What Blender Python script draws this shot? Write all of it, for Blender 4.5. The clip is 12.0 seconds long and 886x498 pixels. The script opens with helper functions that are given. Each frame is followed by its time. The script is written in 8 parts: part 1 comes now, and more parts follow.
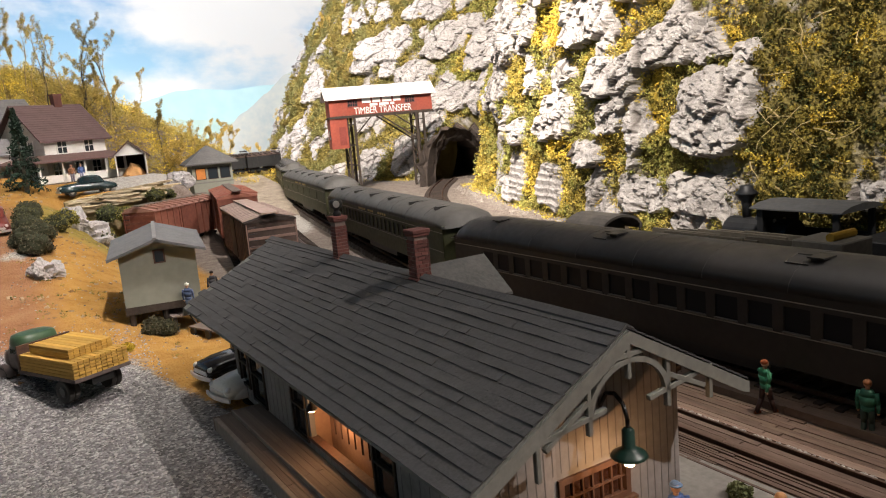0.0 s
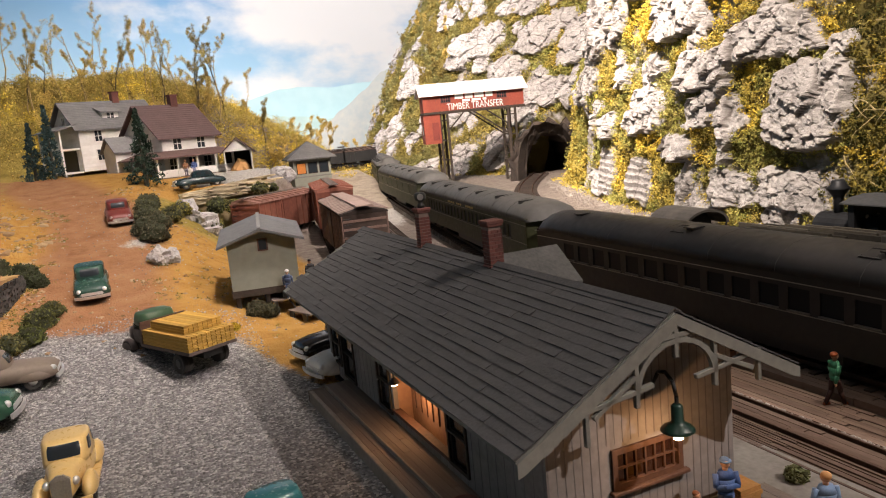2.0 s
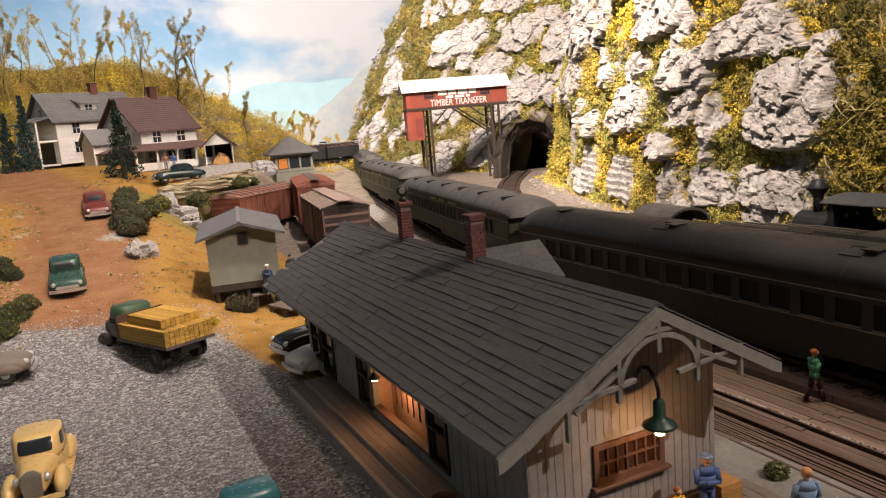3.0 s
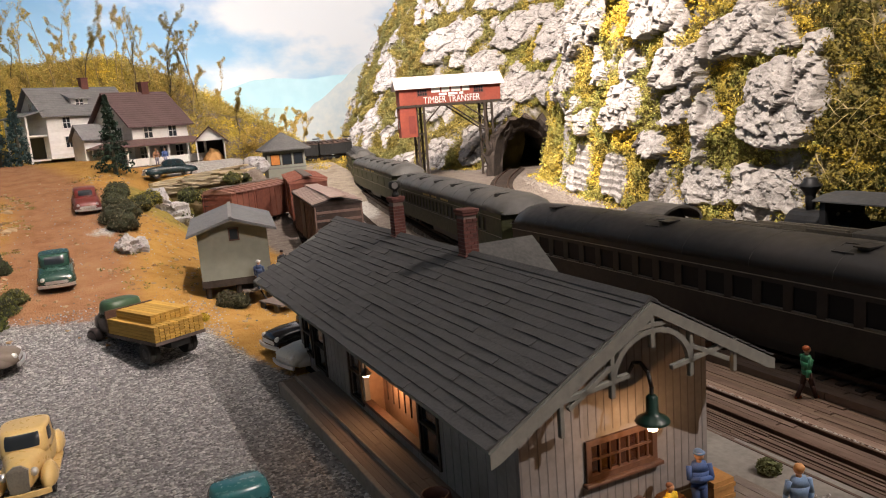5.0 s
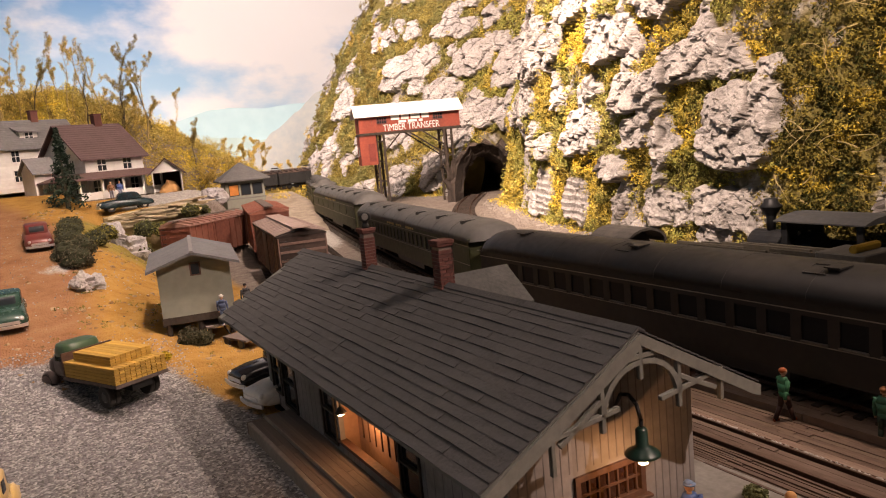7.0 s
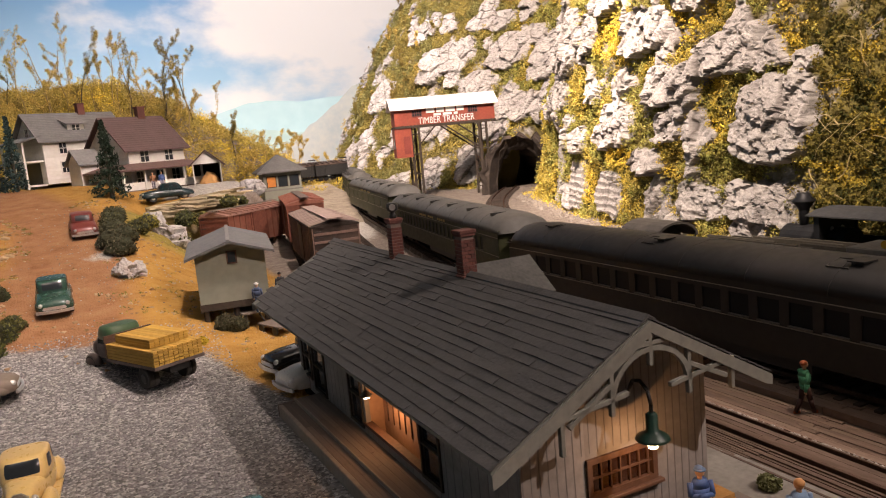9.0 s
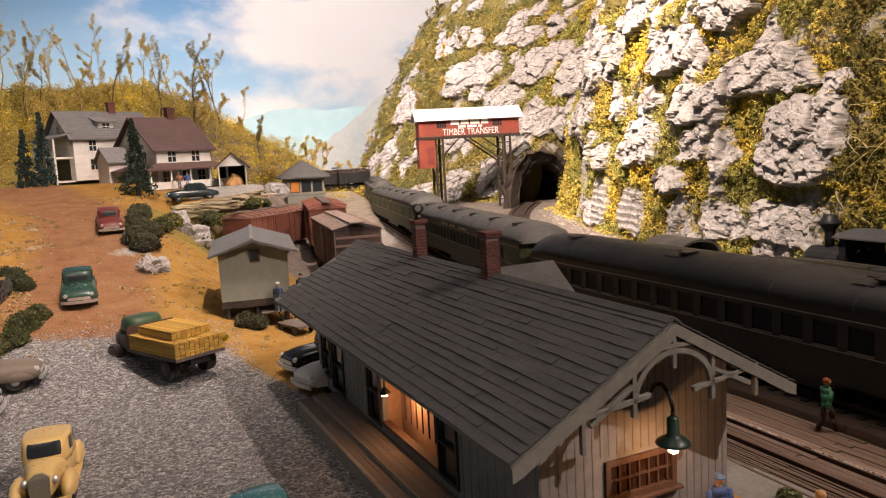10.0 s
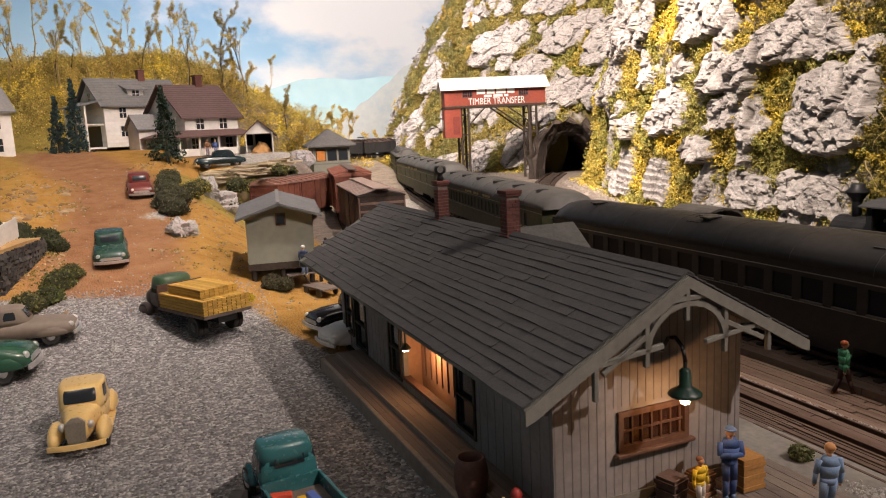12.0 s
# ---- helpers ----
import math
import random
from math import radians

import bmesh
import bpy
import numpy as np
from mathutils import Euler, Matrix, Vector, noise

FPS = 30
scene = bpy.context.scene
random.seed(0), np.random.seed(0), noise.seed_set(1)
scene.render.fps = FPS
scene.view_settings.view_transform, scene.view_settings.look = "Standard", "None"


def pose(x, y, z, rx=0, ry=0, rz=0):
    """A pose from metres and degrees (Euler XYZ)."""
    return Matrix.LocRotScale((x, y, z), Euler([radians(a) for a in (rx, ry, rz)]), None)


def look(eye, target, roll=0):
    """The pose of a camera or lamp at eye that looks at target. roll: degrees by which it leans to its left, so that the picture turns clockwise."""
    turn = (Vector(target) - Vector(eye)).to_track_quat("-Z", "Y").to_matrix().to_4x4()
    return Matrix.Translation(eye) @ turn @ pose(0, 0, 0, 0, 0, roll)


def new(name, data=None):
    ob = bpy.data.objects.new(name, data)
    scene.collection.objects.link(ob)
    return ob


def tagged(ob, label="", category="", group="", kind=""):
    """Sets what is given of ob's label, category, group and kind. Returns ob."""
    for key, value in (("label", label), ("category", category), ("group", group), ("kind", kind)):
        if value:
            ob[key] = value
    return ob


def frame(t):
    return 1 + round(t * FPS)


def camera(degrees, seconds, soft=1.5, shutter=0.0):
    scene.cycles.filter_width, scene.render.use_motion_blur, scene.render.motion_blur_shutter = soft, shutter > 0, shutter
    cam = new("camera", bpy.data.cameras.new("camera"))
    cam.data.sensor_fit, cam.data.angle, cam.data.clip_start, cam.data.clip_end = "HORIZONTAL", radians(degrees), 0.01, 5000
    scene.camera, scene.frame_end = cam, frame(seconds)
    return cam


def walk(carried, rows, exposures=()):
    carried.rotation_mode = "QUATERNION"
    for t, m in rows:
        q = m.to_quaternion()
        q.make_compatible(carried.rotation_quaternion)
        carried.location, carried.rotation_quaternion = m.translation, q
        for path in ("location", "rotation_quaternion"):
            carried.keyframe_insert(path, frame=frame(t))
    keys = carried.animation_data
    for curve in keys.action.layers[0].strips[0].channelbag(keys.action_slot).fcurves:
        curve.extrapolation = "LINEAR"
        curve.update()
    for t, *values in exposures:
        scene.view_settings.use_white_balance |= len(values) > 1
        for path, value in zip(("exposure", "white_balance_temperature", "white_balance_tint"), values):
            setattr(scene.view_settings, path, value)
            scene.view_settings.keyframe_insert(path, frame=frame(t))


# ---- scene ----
# One unit below is a metre of the railway's own world; the layout is built at 1 : 87.
S = 1 / 87.0
cam = camera(62.0, 12.0, soft=1.1)
PATH = [
    (0, (1.332, 1.22, 9.03), (2.3341, 2.9182, 8.6948), -5.10),
    (0.5, (1.175, 0.984, 9.129), (2.1268, 2.71, 8.7892), -5.50),
    (1, (0.9, 0.182, 9.111), (1.7174, 1.9738, 8.7618), -5.76),
    (1.5, (1.002, -0.229, 9.115), (1.7955, 1.5764, 8.785), -5.70),
    (2, (1.048, -0.394, 9.104), (1.8229, 1.4208, 8.7772), -5.58),
    (2.5, (1.03, -0.432, 9.26), (1.8093, 1.3822, 8.9449), -5.98),
    (3, (1.123, -0.216, 8.972), (1.9408, 1.5778, 8.6345), -4.87),
    (5, (1.162, -0.118, 8.866), (1.9971, 1.6663, 8.5222), -4.51),
    (5.5, (1.168, 0.043, 9.221), (2.023, 1.8216, 8.8957), -5.89),
    (6, (1.241, 0.322, 9.245), (2.1391, 2.0837, 8.9456), -6.18),
    (6.5, (1.297, 0.699, 9.187), (2.2684, 2.4273, 8.9193), -6.35),
    (7, (1.022, 0.438, 8.997), (1.9634, 2.1795, 8.7115), -5.47),
    (7.5, (1.125, 0.122, 9.028), (2.0417, 1.8765, 8.742), -5.24),
    (9.5, (0.982, -0.263, 8.839), (1.8013, 1.5391, 8.5538), -4.53),
    (10, (0.797, -0.293, 8.604), (1.6098, 1.5167, 8.3517), -3.13),
    (10.5, (0.781, -0.192, 8.46), (1.6118, 1.6071, 8.1892), -2.57),
    (11, (0.785, -0.331, 8.357), (1.591, 1.4771, 8.0705), -2.52),
    (11.5, (0.838, -0.657, 8.392), (1.5966, 1.1659, 8.0761), -2.80),
    (12, (0.727, -0.707, 8.254), (1.4698, 1.1224, 7.9327), -2.77),
]
EXPOSURES = [(0.0, 0.26, 6600, 12), (0.5, 0.24, 6900, 16), (1.5, 0.2, 7000, 18), (2.5, 0.2, 6850, 16), (3.0, 0.18, 7200, 19), (5.0, 0.2, 6850, 16), (5.5, 0.2, 6850, 16), (6.0, 0.16, 7050, 18), (6.5, 0.12, 7900, 26), (7.0, 0.12, 8100, 29), (7.5, 0.12, 7800, 27), (9.5, 0.1, 7500, 23), (10.5, 0.1, 7500, 24), (11.5, 0.08, 7300, 22), (12.0, 0.1, 7150, 20)]
walk(cam, [(t, look(Vector(eye) * S, Vector(target) * S, roll)) for t, eye, target, roll in PATH], EXPOSURES)

# ---- light ----
world = bpy.data.worlds.new("room_air")
scene.world = world
world.use_nodes = True
world.node_tree.nodes["Background"].inputs[0].default_value = (0.75, 0.82, 1.0, 1)
world.node_tree.nodes["Background"].inputs[1].default_value = 0.02


def lamp(name, at, aim, watts, colour, size, spread=100, blend=0.6):
    data = bpy.data.lights.new(name, "SPOT")
    data.energy, data.color, data.shadow_soft_size = watts, colour, size
    data.spot_size, data.spot_blend = radians(spread), blend
    ob = new(name, data)
    ob.matrix_world = look(Vector(at) * S, Vector(aim) * S)
    return ob


lamp("ceiling_spot_key", (63, -60, 95), (10, 30, 0), 70, (1.0, 0.91, 0.84), 0.009, 75)
lamp("ceiling_spot_cliff", (-16, 2, 84), (50, 73, 20), 148, (1.0, 0.9, 0.8), 0.01, 38, 0.7)
lamp("ceiling_spot_rocks", (-16, -4, 84), (42, 33, 17), 86, (1.0, 0.9, 0.79), 0.01, 31, 0.8)
lamp("ceiling_spot_platform", (34, -6, 95), (20.5, 13.5, 0), 29, (1.0, 0.88, 0.76), 0.02, 9.5, 0.9)
lamp("ceiling_spot_town", (20, 8, 96), (2, 84, 8), 54, (1.0, 0.91, 0.84), 0.03, 70)
lamp("ceiling_spot_sky", (34, 80, 92), (48, 160, 22), 60, (0.97, 0.97, 1.0), 0.04, 85, 1.0)


def ceiling_panel(at, wide, deep, watts, colour):
    data = bpy.data.lights.new("ceiling_panel_light", "AREA")
    data.shape, data.size, data.size_y, data.energy, data.color = "RECTANGLE", wide * S, deep * S, watts, colour
    ob = new("ceiling_panel_light", data)
    ob.matrix_world = pose(at[0] * S, at[1] * S, at[2] * S)
    return ob


ceiling_panel((-30, -10, 118), 50, 20, 2.0, (1.0, 0.95, 0.9))
ceiling_panel((20, 60, 118), 50, 20, 2.0, (1.0, 0.95, 0.9))

# ---- materials ----
MATS = {}


def pm(name, c1, c2=None, scale=1.0, rough=0.8, bump=0.3, metal=0.0, fine=6.0, dirt=None, dirt_amount=0.45, stretch=(1, 1, 1), spec=0.4, per_piece=0.0, bump_size=0.04):
    """Two-scale procedural surface; scale is in cycles per metre of the railway's world."""
    if name in MATS:
        return MATS[name]
    c2 = c2 or tuple(v * 0.72 for v in c1)
    m = bpy.data.materials.new(name)
    m.use_nodes = True
    nt = m.node_tree
    N, L = nt.nodes, nt.links
    b = N["Principled BSDF"]
    tc = N.new("ShaderNodeTexCoord")
    mp = N.new("ShaderNodeMapping")
    mp.inputs["Scale"].default_value = tuple(87 * v for v in stretch)
    L.new(tc.outputs["Object"], mp.inputs["Vector"])
    info = N.new("ShaderNodeObjectInfo")
    add = N.new("ShaderNodeVectorMath")
    mul = N.new("ShaderNodeMath")
    mul.operation = "MULTIPLY"
    mul.inputs[1].default_value = 40.0
    L.new(info.outputs["Random"], mul.inputs[0])
    L.new(mp.outputs[0], add.inputs[0])
    L.new(mul.outputs[0], add.inputs[1])
    n1 = N.new("ShaderNodeTexNoise")
    n1.inputs["Scale"].default_value, n1.inputs["Detail"].default_value = scale, 6
    n2 = N.new("ShaderNodeTexNoise")
    n2.inputs["Scale"].default_value, n2.inputs["Detail"].default_value = scale * fine, 4
    for n in (n1, n2):
        L.new(add.outputs[0], n.inputs["Vector"])
    mx = N.new("ShaderNodeMix")
    mx.data_type = "RGBA"
    mx.inputs[6].default_value, mx.inputs[7].default_value = (*c1, 1), (*c2, 1)
    av = N.new("ShaderNodeMath")
    av.operation = "ADD"
    L.new(n1.outputs[0], av.inputs[0])
    L.new(n2.outputs[0], av.inputs[1])
    rg = N.new("ShaderNodeMapRange")
    rg.inputs[1].default_value, rg.inputs[2].default_value = 0.7, 1.3
    L.new(av.outputs[0], rg.inputs[0])
    L.new(rg.outputs[0], mx.inputs[0])
    col = mx.outputs[2]
    if dirt:
        n3 = N.new("ShaderNodeTexNoise")
        n3.inputs["Scale"].default_value, n3.inputs["Detail"].default_value = scale * 0.45, 8
        L.new(add.outputs[0], n3.inputs["Vector"])
        r3 = N.new("ShaderNodeMapRange")
        r3.inputs[1].default_value, r3.inputs[2].default_value, r3.inputs[4].default_value = 0.5, 0.68, dirt_amount
        L.new(n3.outputs[0], r3.inputs[0])
        m3 = N.new("ShaderNodeMix")
        m3.data_type = "RGBA"
        m3.inputs[7].default_value = (*dirt, 1)
        L.new(col, m3.inputs[6])
        L.new(r3.outputs[0], m3.inputs[0])
        col = m3.outputs[2]
    if per_piece:
        hs = N.new("ShaderNodeHueSaturation")
        r4 = N.new("ShaderNodeMapRange")
        r4.inputs[3].default_value, r4.inputs[4].default_value = 1 - per_piece, 1 + per_piece
        L.new(info.outputs["Random"], r4.inputs[0])
        L.new(r4.outputs[0], hs.inputs["Value"])
        L.new(col, hs.inputs["Color"])
        col = hs.outputs[0]
    L.new(col, b.inputs["Base Color"])
    b.inputs["Roughness"].default_value, b.inputs["Metallic"].default_value = rough, metal
    b.inputs["Specular IOR Level"].default_value = spec
    rr = N.new("ShaderNodeMapRange")
    rr.inputs[3].default_value, rr.inputs[4].default_value = max(0.02, rough - 0.1), min(1, rough + 0.1)
    L.new(n2.outputs[0], rr.inputs[0])
    L.new(rr.outputs[0], b.inputs["Roughness"])
    if bump:
        bp = N.new("ShaderNodeBump")
        bp.inputs["Strength"].default_value, bp.inputs["Distance"].default_value = bump, bump_size * S
        L.new(av.outputs[0], bp.inputs["Height"])
        L.new(bp.outputs[0], b.inputs["Normal"])
    MATS[name] = m
    return m


def glow(name, colour, strength):
    m = bpy.data.materials.new(name)
    m.use_nodes = True
    b = m.node_tree.nodes["Principled BSDF"]
    b.inputs["Base Color"].default_value = (*colour, 1)
    b.inputs["Emission Color"].default_value = (*colour, 1)
    b.inputs["Emission Strength"].default_value = strength
    return m


def glassy(name, colour=(0.02, 0.025, 0.03)):
    m = bpy.data.materials.new(name)
    m.use_nodes = True
    b = m.node_tree.nodes["Principled BSDF"]
    b.inputs["Base Color"].default_value = (*colour, 1)
    b.inputs["Roughness"].default_value = 0.12
    b.inputs["Specular IOR Level"].default_value = 0.6
    return m


ROOF_SLATE = pm("roof_slate", (0.062, 0.062, 0.063), (0.045, 0.045, 0.046), 2.2, 0.85, 0.35, dirt=(0.085, 0.083, 0.08), dirt_amount=0.25, per_piece=0.02)
STATION_GREY = pm("station_grey_paint", (0.23, 0.215, 0.21), (0.17, 0.16, 0.155), 1.0, 0.8, 0.2, dirt=(0.1, 0.085, 0.07))
STATION_TRIM = pm("station_trim_paint", (0.175, 0.175, 0.155), (0.125, 0.125, 0.112), 1.0, 0.8, 0.2)
BROWN_TRIM = pm("brown_window_paint", (0.1, 0.05, 0.03), (0.06, 0.03, 0.02), 1.5, 0.7, 0.2)
DECK_WOOD = pm("weathered_planks", (0.17, 0.138, 0.118), (0.11, 0.088, 0.076), 1.5, 0.9, 0.4, stretch=(3, 0.5, 1), dirt=(0.19, 0.15, 0.12), per_piece=0.14)
BRICK_RED = pm("chimney_brick", (0.14, 0.05, 0.04), (0.09, 0.035, 0.03), 2.0, 0.85, 0.3, per_piece=0.22)
MORTAR = pm("pale_mortar", (0.2, 0.15, 0.13), None, 3.0, 0.95, 0.2)
BLACK = pm("black_paint", (0.012, 0.013, 0.013), (0.02, 0.02, 0.02), 1.0, 0.5, 0.1)
COACH_DARK = pm("coach_dark_paint", (0.02, 0.015, 0.011), (0.012, 0.009, 0.007), 0.6, 0.5, 0.05, dirt=(0.05, 0.04, 0.03), dirt_amount=0.3)
COACH_GREEN = pm("coach_olive_paint", (0.045, 0.05, 0.02), (0.03, 0.034, 0.014), 0.6, 0.55, 0.05, dirt=(0.07, 0.06, 0.04), dirt_amount=0.3)
COACH_ROOF_DARK = pm("coach_roof_black", (0.016, 0.0155, 0.016), (0.01, 0.0098, 0.01), 0.5, 0.5, 0.06, dirt=(0.035, 0.03, 0.027), dirt_amount=0.4, spec=0.3)
COACH_ROOF = pm("coach_roof_paint", (0.075, 0.073, 0.068), (0.05, 0.049, 0.046), 0.5, 0.6, 0.06, dirt=(0.11, 0.1, 0.09), dirt_amount=0.5, spec=0.3)
GLASS = glassy("window_glass")
COACH_GLASS = glassy("coach_window_glass", (0.008, 0.008, 0.009))
COACH_GLASS.node_tree.nodes["Principled BSDF"].inputs["Specular IOR Level"].default_value = 0.15
COACH_GLASS.node_tree.nodes["Principled BSDF"].inputs["Roughness"].default_value = 0.4
RAIL = pm("rusty_rail", (0.09, 0.05, 0.035), (0.05, 0.03, 0.02), 2, 0.5, 0.1, metal=0.3)
TIE = pm("tie_wood", (0.045, 0.032, 0.025), (0.025, 0.018, 0.014), 1, 0.9, 0.3, per_piece=0.3)
GREY_SHED = pm("shed_grey_green", (0.24, 0.25, 0.21), (0.2, 0.21, 0.175), 0.5, 0.8, 0.1, dirt=(0.14, 0.13, 0.1), dirt_amount=0.3)
WHITE_PAINT = pm("white_clapboard_paint", (0.72, 0.71, 0.68), (0.6, 0.59, 0.56), 0.4, 0.7, 0.1, dirt=(0.4, 0.36, 0.3), dirt_amount=0.25)
MAROON_ROOF = pm("maroon_shingle", (0.115, 0.072, 0.07), (0.085, 0.055, 0.054), 0.8, 0.9, 0.3, per_piece=0.05)
GREY_ROOF = pm("grey_shingle", (0.2, 0.2, 0.2), (0.14, 0.14, 0.14), 0.8, 0.9, 0.3, per_piece=0.15)
RED_BARN = pm("barn_red_paint", (0.28, 0.06, 0.035), (0.2, 0.045, 0.03), 0.7, 0.85, 0.2, dirt=(0.12, 0.05, 0.04))
BOXCAR_RED = pm("boxcar_oxide", (0.2, 0.065, 0.04), (0.14, 0.045, 0.03), 0.6, 0.8, 0.2, dirt=(0.28, 0.14, 0.1), dirt_amount=0.4, per_piece=0.15)
TIN_WHITE = pm("white_tin_roof", (0.75, 0.74, 0.72), (0.62, 0.61, 0.6), 0.6, 0.6, 0.1)
TIMBER = pm("dark_timber", (0.05, 0.037, 0.028), (0.03, 0.022, 0.017), 1, 0.9, 0.3, per_piece=0.2)

# ---- mesh helpers ----
ROT = lambda a: Matrix.Rotation(radians(a), 4, "Z")


def box(bm, x0, x1, y0, y1, z0, z1):
    vs = [bm.verts.new((x, y, z)) for x in (x0, x1) for y in (y0, y1) for z in (z0, z1)]
    for f in ((0, 1, 3, 2), (4, 6, 7, 5), (0, 4, 5, 1), (2, 3, 7, 6), (0, 2, 6, 4), (1, 5, 7, 3)):
        bm.faces.new([vs[i] for i in f])
    return vs


def beam(bm, a, b, w, h=None):
    """A square bar from a to b."""
    a, b, h = Vector(a), Vector(b), h or w
    d = (b - a).normalized()
    side = d.cross(Vector((0, 0, 1)))
    side = side.normalized() if side.length > 1e-4 else Vector((1, 0, 0))
    up = side.cross(d)
    vs = [bm.verts.new(p + side * sx * w / 2 + up * sy * h / 2) for p in (a, b) for sx, sy in ((-1, -1), (1, -1), (1, 1), (-1, 1))]
    for f in ((3, 2, 1, 0), (4, 5, 6, 7), (0, 1, 5, 4), (1, 2, 6, 5), (2, 3, 7, 6), (3, 0, 4, 7)):
        bm.faces.new([vs[i] for i in f])


def loft(bm, rings, cap=True, closed=True):
    """Skin over rings of points."""
    rows = [[bm.verts.new(p) for p in ring] for ring in rings]
    n = len(rows[0])
    for a, b in zip(rows, rows[1:]):
        for i in range(n if closed else n - 1):
            j = (i + 1) % n
            bm.faces.new((a[i], a[j], b[j], b[i]))
    if cap:
        bm.faces.new(rows[0][::-1])
        bm.faces.new(rows[-1])
    return rows


def tube(bm, a, b, r0, r1=None, n=10, cap=True):
    a, b, r1 = Vector(a), Vector(b), r0 if r1 is None else r1
    d = (b - a).normalized()
    u = d.orthogonal().normalized()
    v = d.cross(u)
    ring = lambda p, r: [p + (u * math.cos(t) + v * math.sin(t)) * r for t in (2 * math.pi * k / n for k in range(n))]
    loft(bm, [ring(a, r0), ring(b, r1)], cap)


def lathe(bm, profile, n=16, centre=(0, 0, 0)):
    cx, cy, cz = centre
    loft(bm, [[(cx + r * math.cos(2 * math.pi * k / n), cy + r * math.sin(2 * math.pi * k / n), cz + z) for k in range(n)] for r, z in profile])


def prism(bm, outline, axis, a, b):
    """An outline of (u, v) pairs pushed along an axis from a to b: 'x' takes (y, z), 'y' takes (x, z), 'z' takes (x, y)."""
    put = {"x": lambda u, v, w: (w, u, v), "y": lambda u, v, w: (u, w, v), "z": lambda u, v, w: (u, v, w)}[axis]
    loft(bm, [[put(u, v, w) for u, v in outline] for w in (a, b)])


def mesh_of(name, bm, material, smooth=False, bevel=0.0):
    if bevel:
        bmesh.ops.bevel(bm, geom=bm.edges[:], offset=bevel, segments=1, affect="EDGES", profile=0.5)
    bmesh.ops.recalc_face_normals(bm, faces=bm.faces[:])
    for v in bm.verts:
        v.co *= S
    me = bpy.data.meshes.new(name)
    bm.to_mesh(me)
    bm.free()
    me.materials.append(material)
    if smooth:
        for p in me.polygons:
            p.use_smooth = True
    return me


def part(name, bm, material, parent=None, label="", smooth=False, bevel=0.0):
    ob = new(name, mesh_of(name, bm, material, smooth, bevel))
    if parent:
        ob.parent = parent
    return tagged(ob, label)


def piece(name, mesh, parent, at, turn=(0, 0, 0)):
    ob = new(name, mesh)
    ob.parent = parent
    ob.matrix_basis = pose(at[0] * S, at[1] * S, at[2] * S, *turn)
    return ob


def thing(name, label, category, at=(0, 0, 0), turn=0.0, group="", tilt=(0, 0)):
    ob = new(name)
    ob.empty_display_size = 0.01
    ob.matrix_basis = pose(at[0] * S, at[1] * S, at[2] * S, tilt[0], tilt[1], turn)
    return tagged(ob, label, category, group)


def solid(name, bm, material, label, category, at=(0, 0, 0), turn=0.0, group="", smooth=False, bevel=0.0, kind=""):
    ob = new(name, mesh_of(name, bm, material, smooth, bevel))
    ob.matrix_basis = pose(at[0] * S, at[1] * S, at[2] * S, 0, 0, turn)
    return tagged(ob, label, category, group, kind)


def step(a, b, v):
    t = min(1.0, max(0.0, (v - a) / (b - a)))
    return t * t * (3 - 2 * t)


def wob(x, y, z=0.0, octaves=4):
    return noise.fractal(Vector((x, y, z)), 1.0, 2.0, octaves)

# ---- ground ----


def yard(y):
    return 0.022 * max(0.0, y - 30)


CREST_X, CREST_Z = (7, 14, 17, 20, 23, 26, 29, 32, 35, 37), (19.0, 17.0, 15.0, 13.2, 11.2, 9.6, 7.7, 5.4, 2.4, 1.7)


def land(x, y):
    """Height of the ground: flat yard, dirt slope up to the houses, wooded hill behind them."""
    hill = (1 - step(3.0, 11.5, x + 0.06 * max(0, 60 - y))) * min(7.6, 0.155 * max(0.0, y - 29))
    shelf = (1 - step(14.8, 18.0, x)) * (5.85 + 0.85 * step(70.5, 74.5, y))
    base = yard(y) * step(6, 14, x)
    z = max(hill, shelf * step(65.2, 68.0, y + float(np.interp(x, (3, 5.6, 12.6), (0, -1.3, 1.2)))), base)
    if y > 91:
        z += max(0.0, float(np.interp(x, CREST_X, CREST_Z)) - z) * step(91, 113, y)
    rough = (0.12 + 0.45 * (1 - step(-6, -2.5, x)) * step(44, 50, y)) * wob(x * 0.35, y * 0.35) * step(28, 36, y) * (1 - step(11, 15, x))
    far_right = 0.06 * max(0, min(x, 60) - 26) * step(30, 60, y) * 0.4
    return z + rough + far_right + 1.2 * wob(x * 0.09, y * 0.09, 3) * step(95, 110, y) * (1 - step(20, 40, x))


